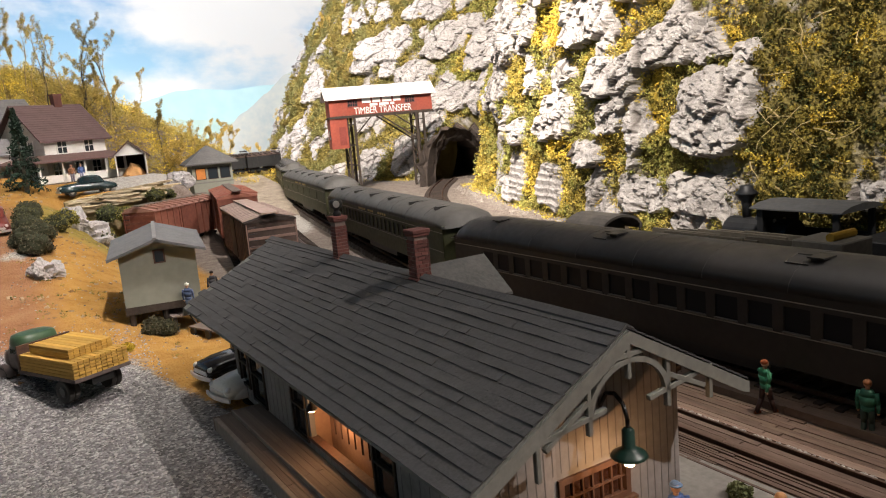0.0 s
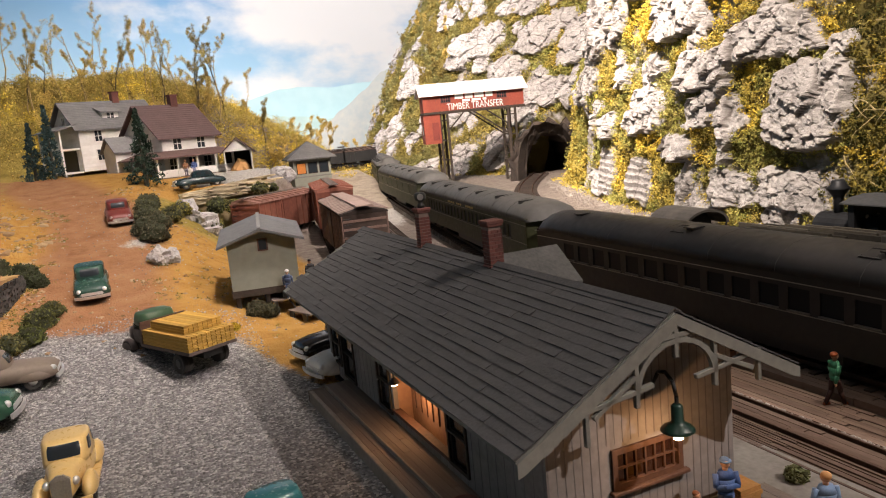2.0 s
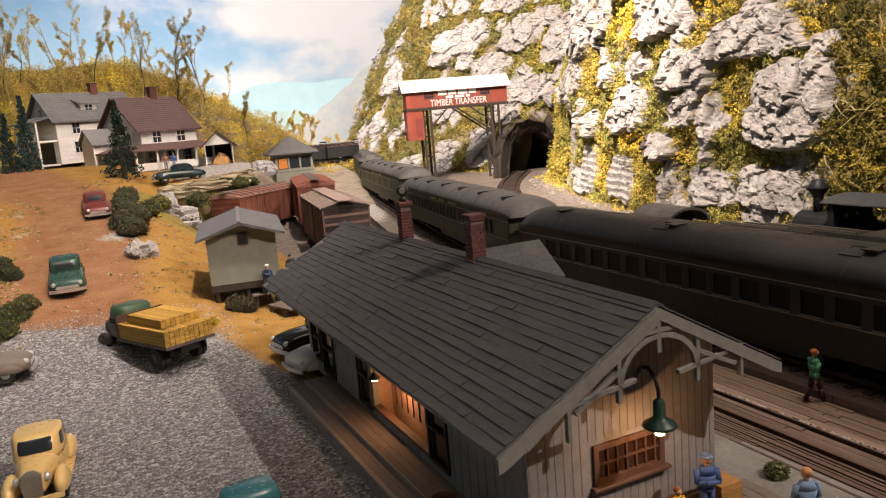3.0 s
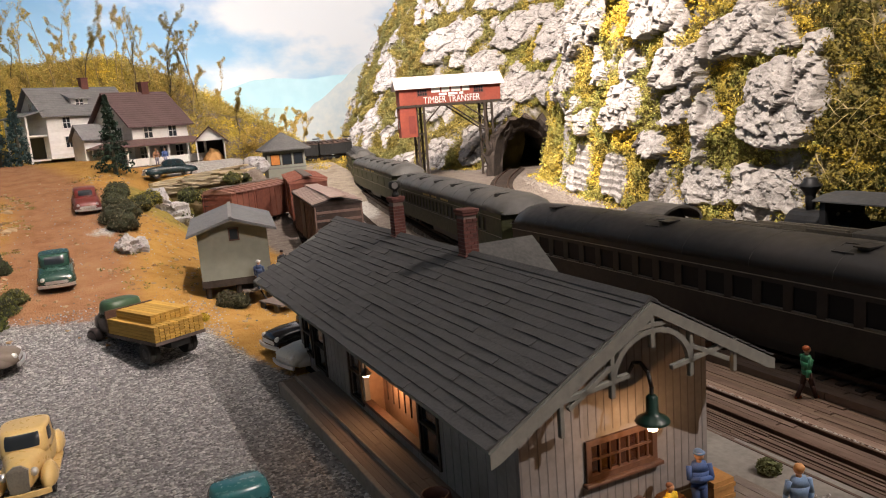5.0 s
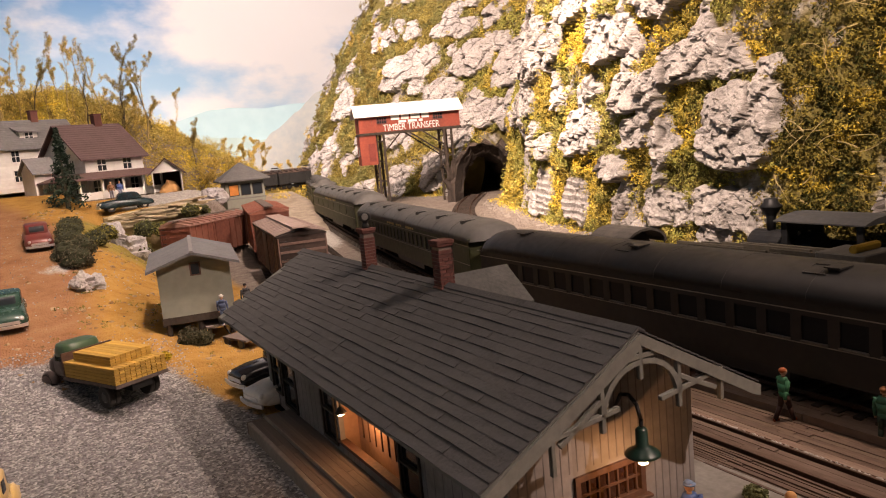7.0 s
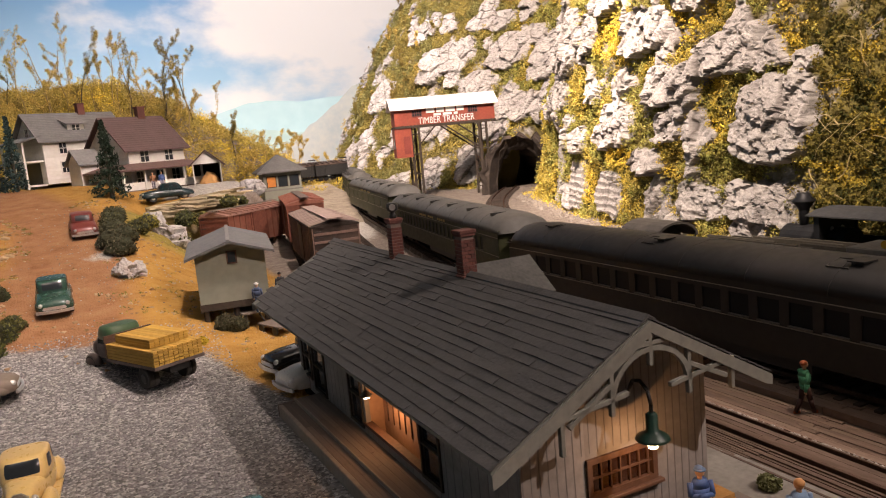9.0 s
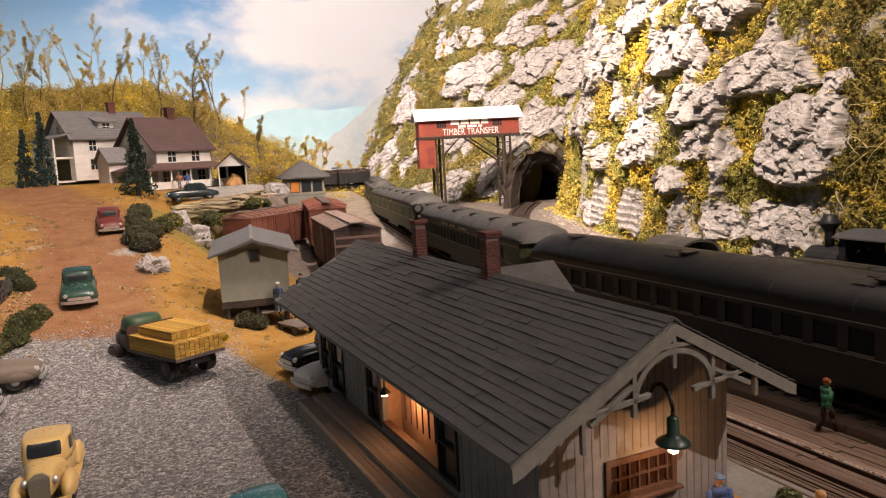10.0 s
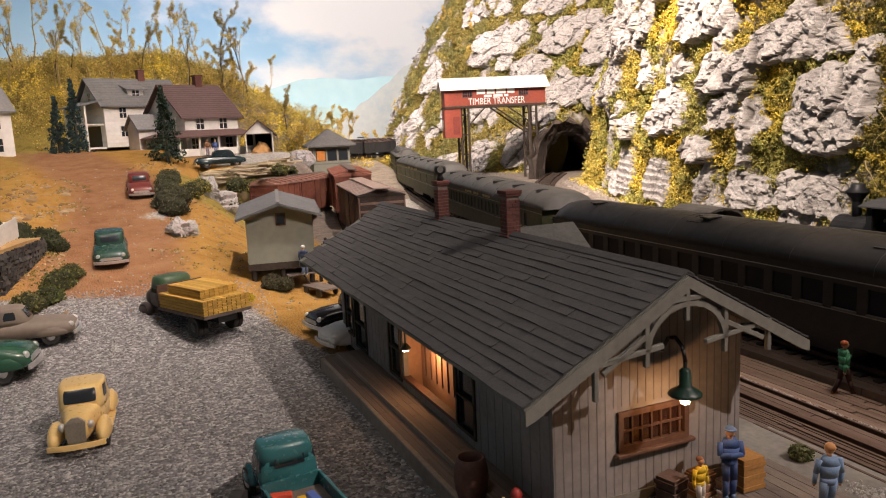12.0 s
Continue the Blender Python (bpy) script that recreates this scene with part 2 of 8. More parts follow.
def ground_material():
    m = bpy.data.materials.new("ground_scenic")
    m.use_nodes = True
    nt = m.node_tree
    N, L = nt.nodes, nt.links
    b = N["Principled BSDF"]
    b.inputs["Roughness"].default_value = 0.95
    b.inputs["Specular IOR Level"].default_value = 0.15
    tc = N.new("ShaderNodeTexCoord")
    mp = N.new("ShaderNodeMapping")
    mp.inputs["Scale"].default_value = (87, 87, 87)
    L.new(tc.outputs["Object"], mp.inputs[0])

    def noise_node(scale, detail=6, rough=0.6):
        n = N.new("ShaderNodeTexNoise")
        n.inputs["Scale"].default_value, n.inputs["Detail"].default_value, n.inputs["Roughness"].default_value = scale, detail, rough
        L.new(mp.outputs[0], n.inputs["Vector"])
        return n.outputs[0]

    def ramp(fac, *stops):
        r = N.new("ShaderNodeValToRGB")
        while len(r.color_ramp.elements) < len(stops):
            r.color_ramp.elements.new(0.5)
        for e, (p, c) in zip(r.color_ramp.elements, stops):
            e.position, e.color = p, (*c, 1)
        L.new(fac, r.inputs[0])
        return r.outputs[0]

    def mix(fac, a, c):
        x = N.new("ShaderNodeMix")
        x.data_type = "RGBA"
        L.new(fac, x.inputs[0])
        L.new(a, x.inputs[6])
        L.new(c, x.inputs[7])
        return x.outputs[2]

    def zone(name, width=0.25, scale=1.2):
        a = N.new("ShaderNodeAttribute")
        a.attribute_name = name
        ad = N.new("ShaderNodeMath")
        ad.operation = "ADD"
        L.new(a.outputs["Fac"], ad.inputs[0])
        sc = N.new("ShaderNodeMapRange")
        sc.inputs[3].default_value, sc.inputs[4].default_value = -0.4, 0.4
        L.new(noise_node(scale, 8, 0.7), sc.inputs[0])
        L.new(sc.outputs[0], ad.inputs[1])
        r = N.new("ShaderNodeMapRange")
        r.inputs[1].default_value, r.inputs[2].default_value = 0.5 - width, 0.5 + width
        L.new(ad.outputs[0], r.inputs[0])
        return r.outputs[0]

    vor = N.new("ShaderNodeTexVoronoi")
    vor.inputs["Scale"].default_value = 11.0
    L.new(mp.outputs[0], vor.inputs["Vector"])
    sep = N.new("ShaderNodeSeparateColor")
    L.new(vor.outputs["Color"], sep.inputs[0])
    stones = ramp(sep.outputs[0], (0.0, (0.13, 0.126, 0.126)), (0.35, (0.22, 0.217, 0.22)), (0.7, (0.3, 0.295, 0.295)), (1.0, (0.56, 0.55, 0.54)))
    ochre = ramp(noise_node(0.9, 10, 0.75), (0.25, (0.3, 0.15, 0.04)), (0.5, (0.47, 0.26, 0.07)), (0.75, (0.56, 0.34, 0.11)))
    clay = ramp(noise_node(0.7, 10, 0.7), (0.25, (0.24, 0.105, 0.05)), (0.5, (0.36, 0.18, 0.09)), (0.75, (0.42, 0.25, 0.13)))
    grass = ramp(noise_node(0.5, 10, 0.8), (0.25, (0.12, 0.12, 0.03)), (0.5, (0.34, 0.26, 0.07)), (0.75, (0.5, 0.38, 0.1)))
    cinder = ramp(noise_node(1.6, 10, 0.8), (0.25, (0.13, 0.1, 0.085)), (0.5, (0.25, 0.21, 0.18)), (0.8, (0.42, 0.38, 0.33)))
    grit = ramp(sep.outputs[1], (0.0, (0.32, 0.3, 0.27)), (1.0, (0.62, 0.6, 0.56)))
    col = mix(zone("road", 0.4, 0.35), ochre, clay)
    col = mix(zone("grass", 0.2), col, grass)
    col = mix(zone("cinder", 0.2), col, cinder)
    col = mix(zone("grit", 0.1), col, grit)
    col = mix(zone("gravel", 0.1, 2.0), col, stones)
    L.new(col, b.inputs["Base Color"])
    hgt = N.new("ShaderNodeMath")
    hgt.operation = "ADD"
    inv = N.new("ShaderNodeMath")
    inv.operation = "MULTIPLY"
    inv.inputs[1].default_value = -1.6
    L.new(vor.outputs["Distance"], inv.inputs[0])
    L.new(noise_node(7, 8, 0.8), hgt.inputs[0])
    L.new(inv.outputs[0], hgt.inputs[1])
    bp = N.new("ShaderNodeBump")
    bp.inputs["Strength"].default_value, bp.inputs["Distance"].default_value = 0.8, 0.12 * S
    L.new(hgt.outputs[0], bp.inputs["Height"])
    L.new(bp.outputs[0], b.inputs["Normal"])
    return m


def build_ground():
    xs = np.concatenate([np.arange(-70, -14, 2.0), np.arange(-14, 34, 0.5), np.arange(34, 130, 2.0)])
    ys = np.concatenate([np.arange(-60, 8, 2.0), np.arange(8, 70, 0.5), np.arange(70, 200, 1.5)])
    verts, zones = [], {k: [] for k in ("road", "grass", "cinder", "grit", "gravel")}
    for y in ys:
        for x in xs:
            x, y = float(x), float(y)
            z = land(x, y)
            verts.append((x * S, y * S, z * S))
            centre = -1.2 + 0.06 * (y - 40) if y < 60 else 0.0 - 0.35 * (y - 60)
            zones["road"].append(1 - step(2.2, 5.2, abs(x - centre)) if 30 < y < 84 else 0)
            zones["grass"].append(max(step(84, 92, y) * (1 - step(27, 38, x)), step(52, 62, y) * (1 - step(65, 68, y)) * step(2, 5, x) * (1 - step(11, 14, x)), (1 - step(-9, -5, x)) * step(36, 44, y) * 0.4))
            zones["cinder"].append(step(11.5, 13.5, x))
            zones["grit"].append(0.9 * step(67.5, 70, y) * (1 - step(76, 79, y)) * step(6, 9, x) * (1 - step(16, 18, x)) + 0.75 * max(0, 1 - math.hypot((x - 1.6) / 2.6, (y - 51.4) / 2.6)) + step(55, 70, y) * max(0, 1 - abs(x - (22.6 + 0.2 * (y - 60))) / 3.4) * 1.3)
            zones["gravel"].append((1 - step(5.4, 8.5, x + 0.25 * max(0, y - 26))) * (1 - step(34.5, 38.5, y + 0.3 * x)) * 1.0 + (step(-40, 9, y) == 0))
    nx = len(xs)
    faces = [(j * nx + i, j * nx + i + 1, (j + 1) * nx + i + 1, (j + 1) * nx + i) for j in range(len(ys) - 1) for i in range(nx - 1)]
    me = bpy.data.meshes.new("ground")
    me.from_pydata(verts, [], faces)
    for k, v in zones.items():
        me.attributes.new(k, "FLOAT", "POINT").data.foreach_set("value", v)
    me.materials.append(ground_material())
    for p in me.polygons:
        p.use_smooth = True
    return tagged(new("ground", me), "scenic ground of grey gravel, ochre earth and cinders", "ground", kind="structure")


build_ground()

# ---- cliff ----
FOOT = [(33.5, -4), (34.6, 6), (36.5, 22), (39, 42), (43.5, 58), (47.5, 70), (52, 80), (49.5, 90), (46, 99), (42, 108), (40, 120), (42, 130)]


def along(points, n):
    """n points evenly along a smoothed polyline."""
    p = np.array(points, float)
    for _ in range(3):
        q = [p[0]]
        for a, b in zip(p, p[1:]):
            q += [0.75 * a + 0.25 * b, 0.25 * a + 0.75 * b]
        p = np.array(q + [p[-1]])
    d = np.r_[0, np.cumsum(np.linalg.norm(np.diff(p, axis=0), axis=1))]
    t = np.linspace(0, d[-1], n)
    return np.stack([np.interp(t, d, p[:, k]) for k in range(p.shape[1])], 1), t


def cliff_material():
    m = bpy.data.materials.new("painted_plaster_rock")
    m.use_nodes = True
    nt = m.node_tree
    N, L = nt.nodes, nt.links
    b = N["Principled BSDF"]
    b.inputs["Roughness"].default_value = 0.9
    b.inputs["Specular IOR Level"].default_value = 0.2
    tc = N.new("ShaderNodeTexCoord")
    mp = N.new("ShaderNodeMapping")
    mp.inputs["Scale"].default_value = (87, 87, 87)
    L.new(tc.outputs["Object"], mp.inputs[0])
    n1 = N.new("ShaderNodeTexNoise")
    n1.inputs["Scale"].default_value, n1.inputs["Detail"].default_value, n1.inputs["Roughness"].default_value = 0.5, 12, 0.7
    L.new(mp.outputs[0], n1.inputs["Vector"])
    n2 = N.new("ShaderNodeTexNoise")
    n2.inputs["Scale"].default_value, n2.inputs["Detail"].default_value, n2.inputs["Roughness"].default_value = 3.0, 10, 0.75
    mp2 = N.new("ShaderNodeMapping")
    mp2.inputs["Scale"].default_value = (1, 1, 2.2)
    mp2.inputs["Rotation"].default_value = (0.3, 0.2, 0)
    L.new(mp.outputs[0], mp2.inputs[0])
    L.new(mp2.outputs[0], n2.inputs["Vector"])
    r = N.new("ShaderNodeValToRGB")
    for _ in range(2):
        r.color_ramp.elements.new(0.5)
    for e, (p, c) in zip(r.color_ramp.elements, ((0.33, (0.12, 0.11, 0.105)), (0.43, (0.28, 0.265, 0.255)), (0.51, (0.4, 0.38, 0.365)), (0.64, (0.52, 0.5, 0.48)))):
        e.position, e.color = p, (*c, 1)
    ad = N.new("ShaderNodeMath")
    ad.operation = "MULTIPLY_ADD"
    ad.inputs[1].default_value, ad.inputs[2].default_value = 0.5, 0.0
    L.new(n2.outputs[0], ad.inputs[0])
    a2 = N.new("ShaderNodeMath")
    a2.operation = "MULTIPLY_ADD"
    a2.inputs[1].default_value = 0.5
    L.new(n1.outputs[0], a2.inputs[0])
    L.new(ad.outputs[0], a2.inputs[2])
    L.new(a2.outputs[0], r.inputs[0])
    moss = N.new("ShaderNodeAttribute")
    moss.attribute_name = "moss"
    mr = N.new("ShaderNodeMapRange")
    mr.inputs[1].default_value, mr.inputs[2].default_value = 0.45, 0.7
    L.new(moss.outputs["Fac"], mr.inputs[0])
    mx = N.new("ShaderNodeMix")
    mx.data_type = "RGBA"
    mx.inputs[7].default_value = (0.17, 0.14, 0.045, 1)
    # crevice shade put into the rock colour along the cracks
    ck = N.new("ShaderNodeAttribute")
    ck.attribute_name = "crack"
    crevice_shade = N.new("ShaderNodeMix")
    crevice_shade.data_type = "RGBA"
    crevice_shade.inputs[7].default_value = (0.07, 0.058, 0.05, 1)
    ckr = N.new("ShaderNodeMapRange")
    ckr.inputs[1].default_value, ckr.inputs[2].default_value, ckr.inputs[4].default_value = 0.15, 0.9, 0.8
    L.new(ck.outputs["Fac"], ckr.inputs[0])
    L.new(ckr.outputs[0], crevice_shade.inputs[0])
    L.new(r.outputs[0], crevice_shade.inputs[6])
    L.new(crevice_shade.outputs[2], mx.inputs[6])
    L.new(mr.outputs[0], mx.inputs[0])
    L.new(mx.outputs[2], b.inputs["Base Color"])
    bp = N.new("ShaderNodeBump")
    bp.inputs["Strength"].default_value, bp.inputs["Distance"].default_value = 0.9, 0.14 * S
    L.new(a2.outputs[0], bp.inputs["Height"])
    L.new(bp.outputs[0], b.inputs["Normal"])
    return m


def hashed(i, j, seed):
    """Repeatable numbers from 0 to 1 for whole-number grids."""
    v = np.sin(i * 127.1 + j * 311.7 + seed * 74.7) * 43758.5453
    return v - np.floor(v)


def grain(x, y, seed, octaves=4, ridged=False):
    """Summed smooth noise about 0, or sharp ridges from 0 to 1."""
    total, amp, norm = np.zeros_like(x), 1.0, 0.0
    for k in range(octaves):
        ix, iy = np.floor(x), np.floor(y)
        fx, fy = x - ix, y - iy
        fx, fy = fx * fx * (3 - 2 * fx), fy * fy * (3 - 2 * fy)
        q = [hashed(ix + p, iy + r, seed + 13 * k) for p in (0, 1) for r in (0, 1)]
        v = 2 * ((q[0] * (1 - fy) + q[1] * fy) * (1 - fx) + (q[2] * (1 - fy) + q[3] * fy) * fx) - 1
        total, norm = total + amp * ((1 - np.abs(v)) if ridged else v), norm + amp
        x, y, amp = 2.03 * x + 7.1, 2.03 * y + 3.7, 0.52 * amp
    return total / norm


def cells(x, y, seed):
    """Distances to the nearest and the next of scattered points, the way from the nearest, and three numbers of its own."""
    ix, iy = np.floor(x), np.floor(y)
    d1, d2 = np.full(x.shape, 9.0), np.full(x.shape, 9.0)
    wx, wy, own = np.zeros_like(x), np.zeros_like(x), [np.zeros_like(x) for _ in range(3)]
    for i in (-1, 0, 1):
        for j in (-1, 0, 1):
            gx, gy = ix + i, iy + j
            px, py = gx + hashed(gx, gy, seed) - x, gy + hashed(gx, gy, seed + 5) - y
            d = np.hypot(px, py)
            near = d < d1
            d2 = np.where(near, d1, np.minimum(d2, d))
            d1 = np.where(near, d, d1)
            wx, wy = np.where(near, -px, wx), np.where(near, -py, wy)
            own = [np.where(near, hashed(gx, gy, seed + 20 + 9 * k), o) for k, o in enumerate(own)]
    return d1, d2, wx, wy, own


def ease(a, b, v):
    t = np.clip((v - a) / (b - a), 0, 1)
    return t * t * (3 - 2 * t)


CLIFF_POINTS = []
# bare outcrops on the cliff: way along the foot, height, half width, half height, how far they stand out
OUTCROPS = [(104.3, 19.8, 3.6, 2.5, 1.4), (99.6, 24.0, 4.0, 1.5, 1.2), (94.7, 19.2, 3.6, 2.4, 1.7), (87.5, 17.4, 3.0, 3.2, 1.6), (66.5, 16.6, 4.5, 3.2, 1.4), (60, 16.8, 2.2, 1.2, 1.0), (48.3, 15.8, 3.3, 1.6, 1.4),
            (38.8, 13.1, 2.9, 1.5, 1.6), (44.3, 11.6, 3.6, 1.3, 1.5), (34.3, 9.0, 2.9, 2.5, 1.8), (52.5, 8.7, 3.0, 1.9, 1.3), (44.4, 8.7, 1.9, 1.1, 1.0), (47.2, 6.1, 2.4, 0.9, 1.0),
            (61.2, 3.3, 1.9, 2.1, 0.7), (53.6, 3.1, 2.5, 1.9, 0.8), (40.6, 3.6, 2.5, 1.2, 1.0), (35.4, 4.0, 2.2, 1.3, 1.2), (90.7, 11.4, 4.2, 1.9, 1.3), (84.5, 12.6, 2.4, 2.2, 1.0), (68.0, 12.3, 3.4, 1.8, 1.0),
            (99, 14.8, 3.4, 1.9, 1.5), (108.6, 18.7, 2.6, 2.6, 1.5), (104, 2.7, 2.0, 2.2, 0.9), (97.3, 3.7, 2.4, 2.7, 1.2), (61.0, 7.2, 1.7, 1.1, 0.8), (51.7, 12.4, 1.6, 0.8, 0.9),
            (114.8, 24.1, 3.0, 1.8, 1.2), (120.3, 15, 3.3, 2.6, 1.3), (121.5, 8.2, 2.2, 2.0, 0.8), (32.4, 12.0, 1.0, 0.6, 0.7), (68.5, 6.6, 2.0, 1.4, 0.5), (24.5, 4.7, 1.2, 0.5, 0.5), (91.5, 20.8, 1.8, 1.5, 0.9),
            (57.5, 11.4, 1.3, 0.9, 0.6), (94, 8.3, 2.4, 1.5, 0.8), (106, 9.5, 2.6, 1.8, 0.9), (112, 12.5, 2.0, 1.4, 0.8), (126, 5.6, 2.0, 2.0, 0.8), (70, 21, 4, 2.5, 1.2), (42, 18, 3, 1.4, 1.2), (56, 19.5, 3, 1.6, 1.2), (82, 23, 4, 2.4, 1.2)]


def outcrops(u, h):
    """How bare the cliff is (0 to 1) and how far its rock stands out, for whole grids."""
    wu = u + 0.75 * grain(u * 0.55, h * 0.5, 15, 5)
    wh = h + 0.75 * grain(u * 0.5, h * 0.55, 25, 5)
    # smaller broken rock between the large outcrops
    f1, f2, wx, wy, own = cells(wu / 2.6, wh / 3.0, 2)
    k = ease(0.03, 0.14, f2 - f1) * ease(31, 34, u) * (own[0] > 0.72)
    bare, out = k, k * (0.3 + 0.9 * own[1] - 0.6 * wy)
    for cu, ch, a, b, stand in OUTCROPS:
        du, dh = (wu - cu) / (a * 1.03), (wh - ch) / (b * 1.08)
        q = (np.abs(du) ** 3.6 + np.abs(dh) ** 3.6 + 1e-9) ** (1 / 3.6)
        k = 1 - ease(0.88, 1.02, q)
        out = np.where(k * stand > out, stand * k * (1.0 - 0.3 * dh - 0.1 * q), out)
        bare = np.maximum(bare, k)
    return bare, out


def build_cliff():
    n, m, top = 1060, 270, 33.0
    foot, dist = along(FOOT, n)
    tang = np.gradient(foot, axis=0)
    tang /= np.linalg.norm(tang, axis=1)[:, None]
    out = np.stack([-tang[:, 1], tang[:, 0]], 1)  # towards the yard
    u, h = np.meshgrid(dist, np.linspace(0, top, m))
    bare, stand = outcrops(u, h)
    # broken faces at four sizes, each a tilted plane with sharp edges
    wx, wz = u + 0.7 * grain(u * 0.3, h * 0.25, 5), h + 0.7 * grain(u * 0.25, h * 0.3, 9)
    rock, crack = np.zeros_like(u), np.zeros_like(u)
    for size, tall, lean, amp, tilt, seed in ((2.3, 3.2, 0.25, 0.75, 1.5, 4), (1.0, 1.25, -0.45, 0.42, 1.0, 8), (0.5, 0.42, 0.3, 0.2, 0.5, 11), (0.25, 0.2, -0.2, 0.07, 0.16, 17)):
        c, d = math.cos(lean), math.sin(lean)
        f1, f2, px, py, own = cells((wx * c + wz * d) / size, (wz * c - wx * d) / tall, seed)
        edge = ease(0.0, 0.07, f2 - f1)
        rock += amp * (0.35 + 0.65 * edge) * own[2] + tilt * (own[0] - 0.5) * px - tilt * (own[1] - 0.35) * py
        # cell-edge mask that darkens the crevices in the rock colour
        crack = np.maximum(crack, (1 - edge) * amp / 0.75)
    rock -= 0.22 * grain(u * 0.8, h * 1.3, 31, 5, True)
    # level beds on the low walls by the tunnel
    beds = ease(50, 52, u) * (1 - ease(63, 65, u)) * (1 - ease(5.0, 6.0, h))
    rock = rock * (1 - 0.75 * beds) + beds * (0.35 * np.abs(((h * 1.75 + 0.12 * grain(u * 0.6, h, 3)) % 1.0) - 0.3))
    soft = 0.9 * grain(u * 0.6, h * 0.55, 2, 4) + 0.3 * grain(u * 1.8, h * 1.8, 7, 4)
    push = 0.5 + 0.6 * stand + 0.62 * rock * (0.3 + 0.7 * bare) + 0.6 * soft * (1 - bare)
    back = (0.25 + 0.75 * ease(62, 92, u)) * (0.40 * h + 0.004 * h * h)
    hollow = np.where((np.abs(u - TUNNEL_U) < 9) & (h < 12), 1 - ease(4.6, 7.5, np.hypot(u - TUNNEL_U, h * 0.7)), 0.0)
    near = ease(63, 69, u) * (1 - ease(80, 84, u)) * (1 - ease(6.5, 10.5, h))
    push = push * (1 - hollow) * (1 - 0.7 * near) - 0.2 * near - back - hollow * 1.5
    base = np.array([land(float(x), float(y)) for x, y in foot]) - 0.6
    x, y = foot[None, :, 0] + out[None, :, 0] * push, foot[None, :, 1] + out[None, :, 1] * push
    z = base[None, :] + h + 0.3 * grain(u * 0.4, h * 0.4, 11)
    moss = np.clip((1 - bare) * (0.85 + 0.7 * grain(u * 0.5, h * 0.4, 21, 4)) + bare * (0.35 * crack - 0.12 + 0.5 * grain(u * 0.7, h * 0.45, 36, 3)), 0, 2)
    full = [a.ravel() for a in (x, y, z, moss, np.broadcast_to(out[:, 0], u.shape), np.broadcast_to(out[:, 1], u.shape), hollow, u, h)]
    CLIFF_POINTS.extend(zip(*(a.tolist() for a in full)))
    k = (np.arange(m - 1)[:, None] * n + np.arange(n - 1)[None, :]).ravel()
    faces = np.stack([k, k + 1, k + n + 1, k + n], 1)
    hole = (np.abs(full[7] - TUNNEL_U) < 4.2) & (full[8] < 7.4 - 0.5 * np.abs(full[7] - TUNNEL_U))
    faces = faces[~hole[faces].any(1)]
    me = bpy.data.meshes.new("cliff")
    me.from_pydata((np.stack(full[:3], 1) * S).tolist(), [], faces.tolist())
    me.attributes.new("moss", "FLOAT", "POINT").data.foreach_set("value", full[3].astype(np.float32))
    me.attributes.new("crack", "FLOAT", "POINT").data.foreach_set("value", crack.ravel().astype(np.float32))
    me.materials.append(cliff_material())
    return tagged(new("cliff", me), "steep pale grey plaster rock face with mossy ledges", "cliff", kind="structure")


TUNNEL_U = float(along(FOOT, 640)[1][np.argmin(np.linalg.norm(along(FOOT, 640)[0] - np.array((51.5, 79.5)), axis=1))])
build_cliff()

# ---- painted sky and far hills ----


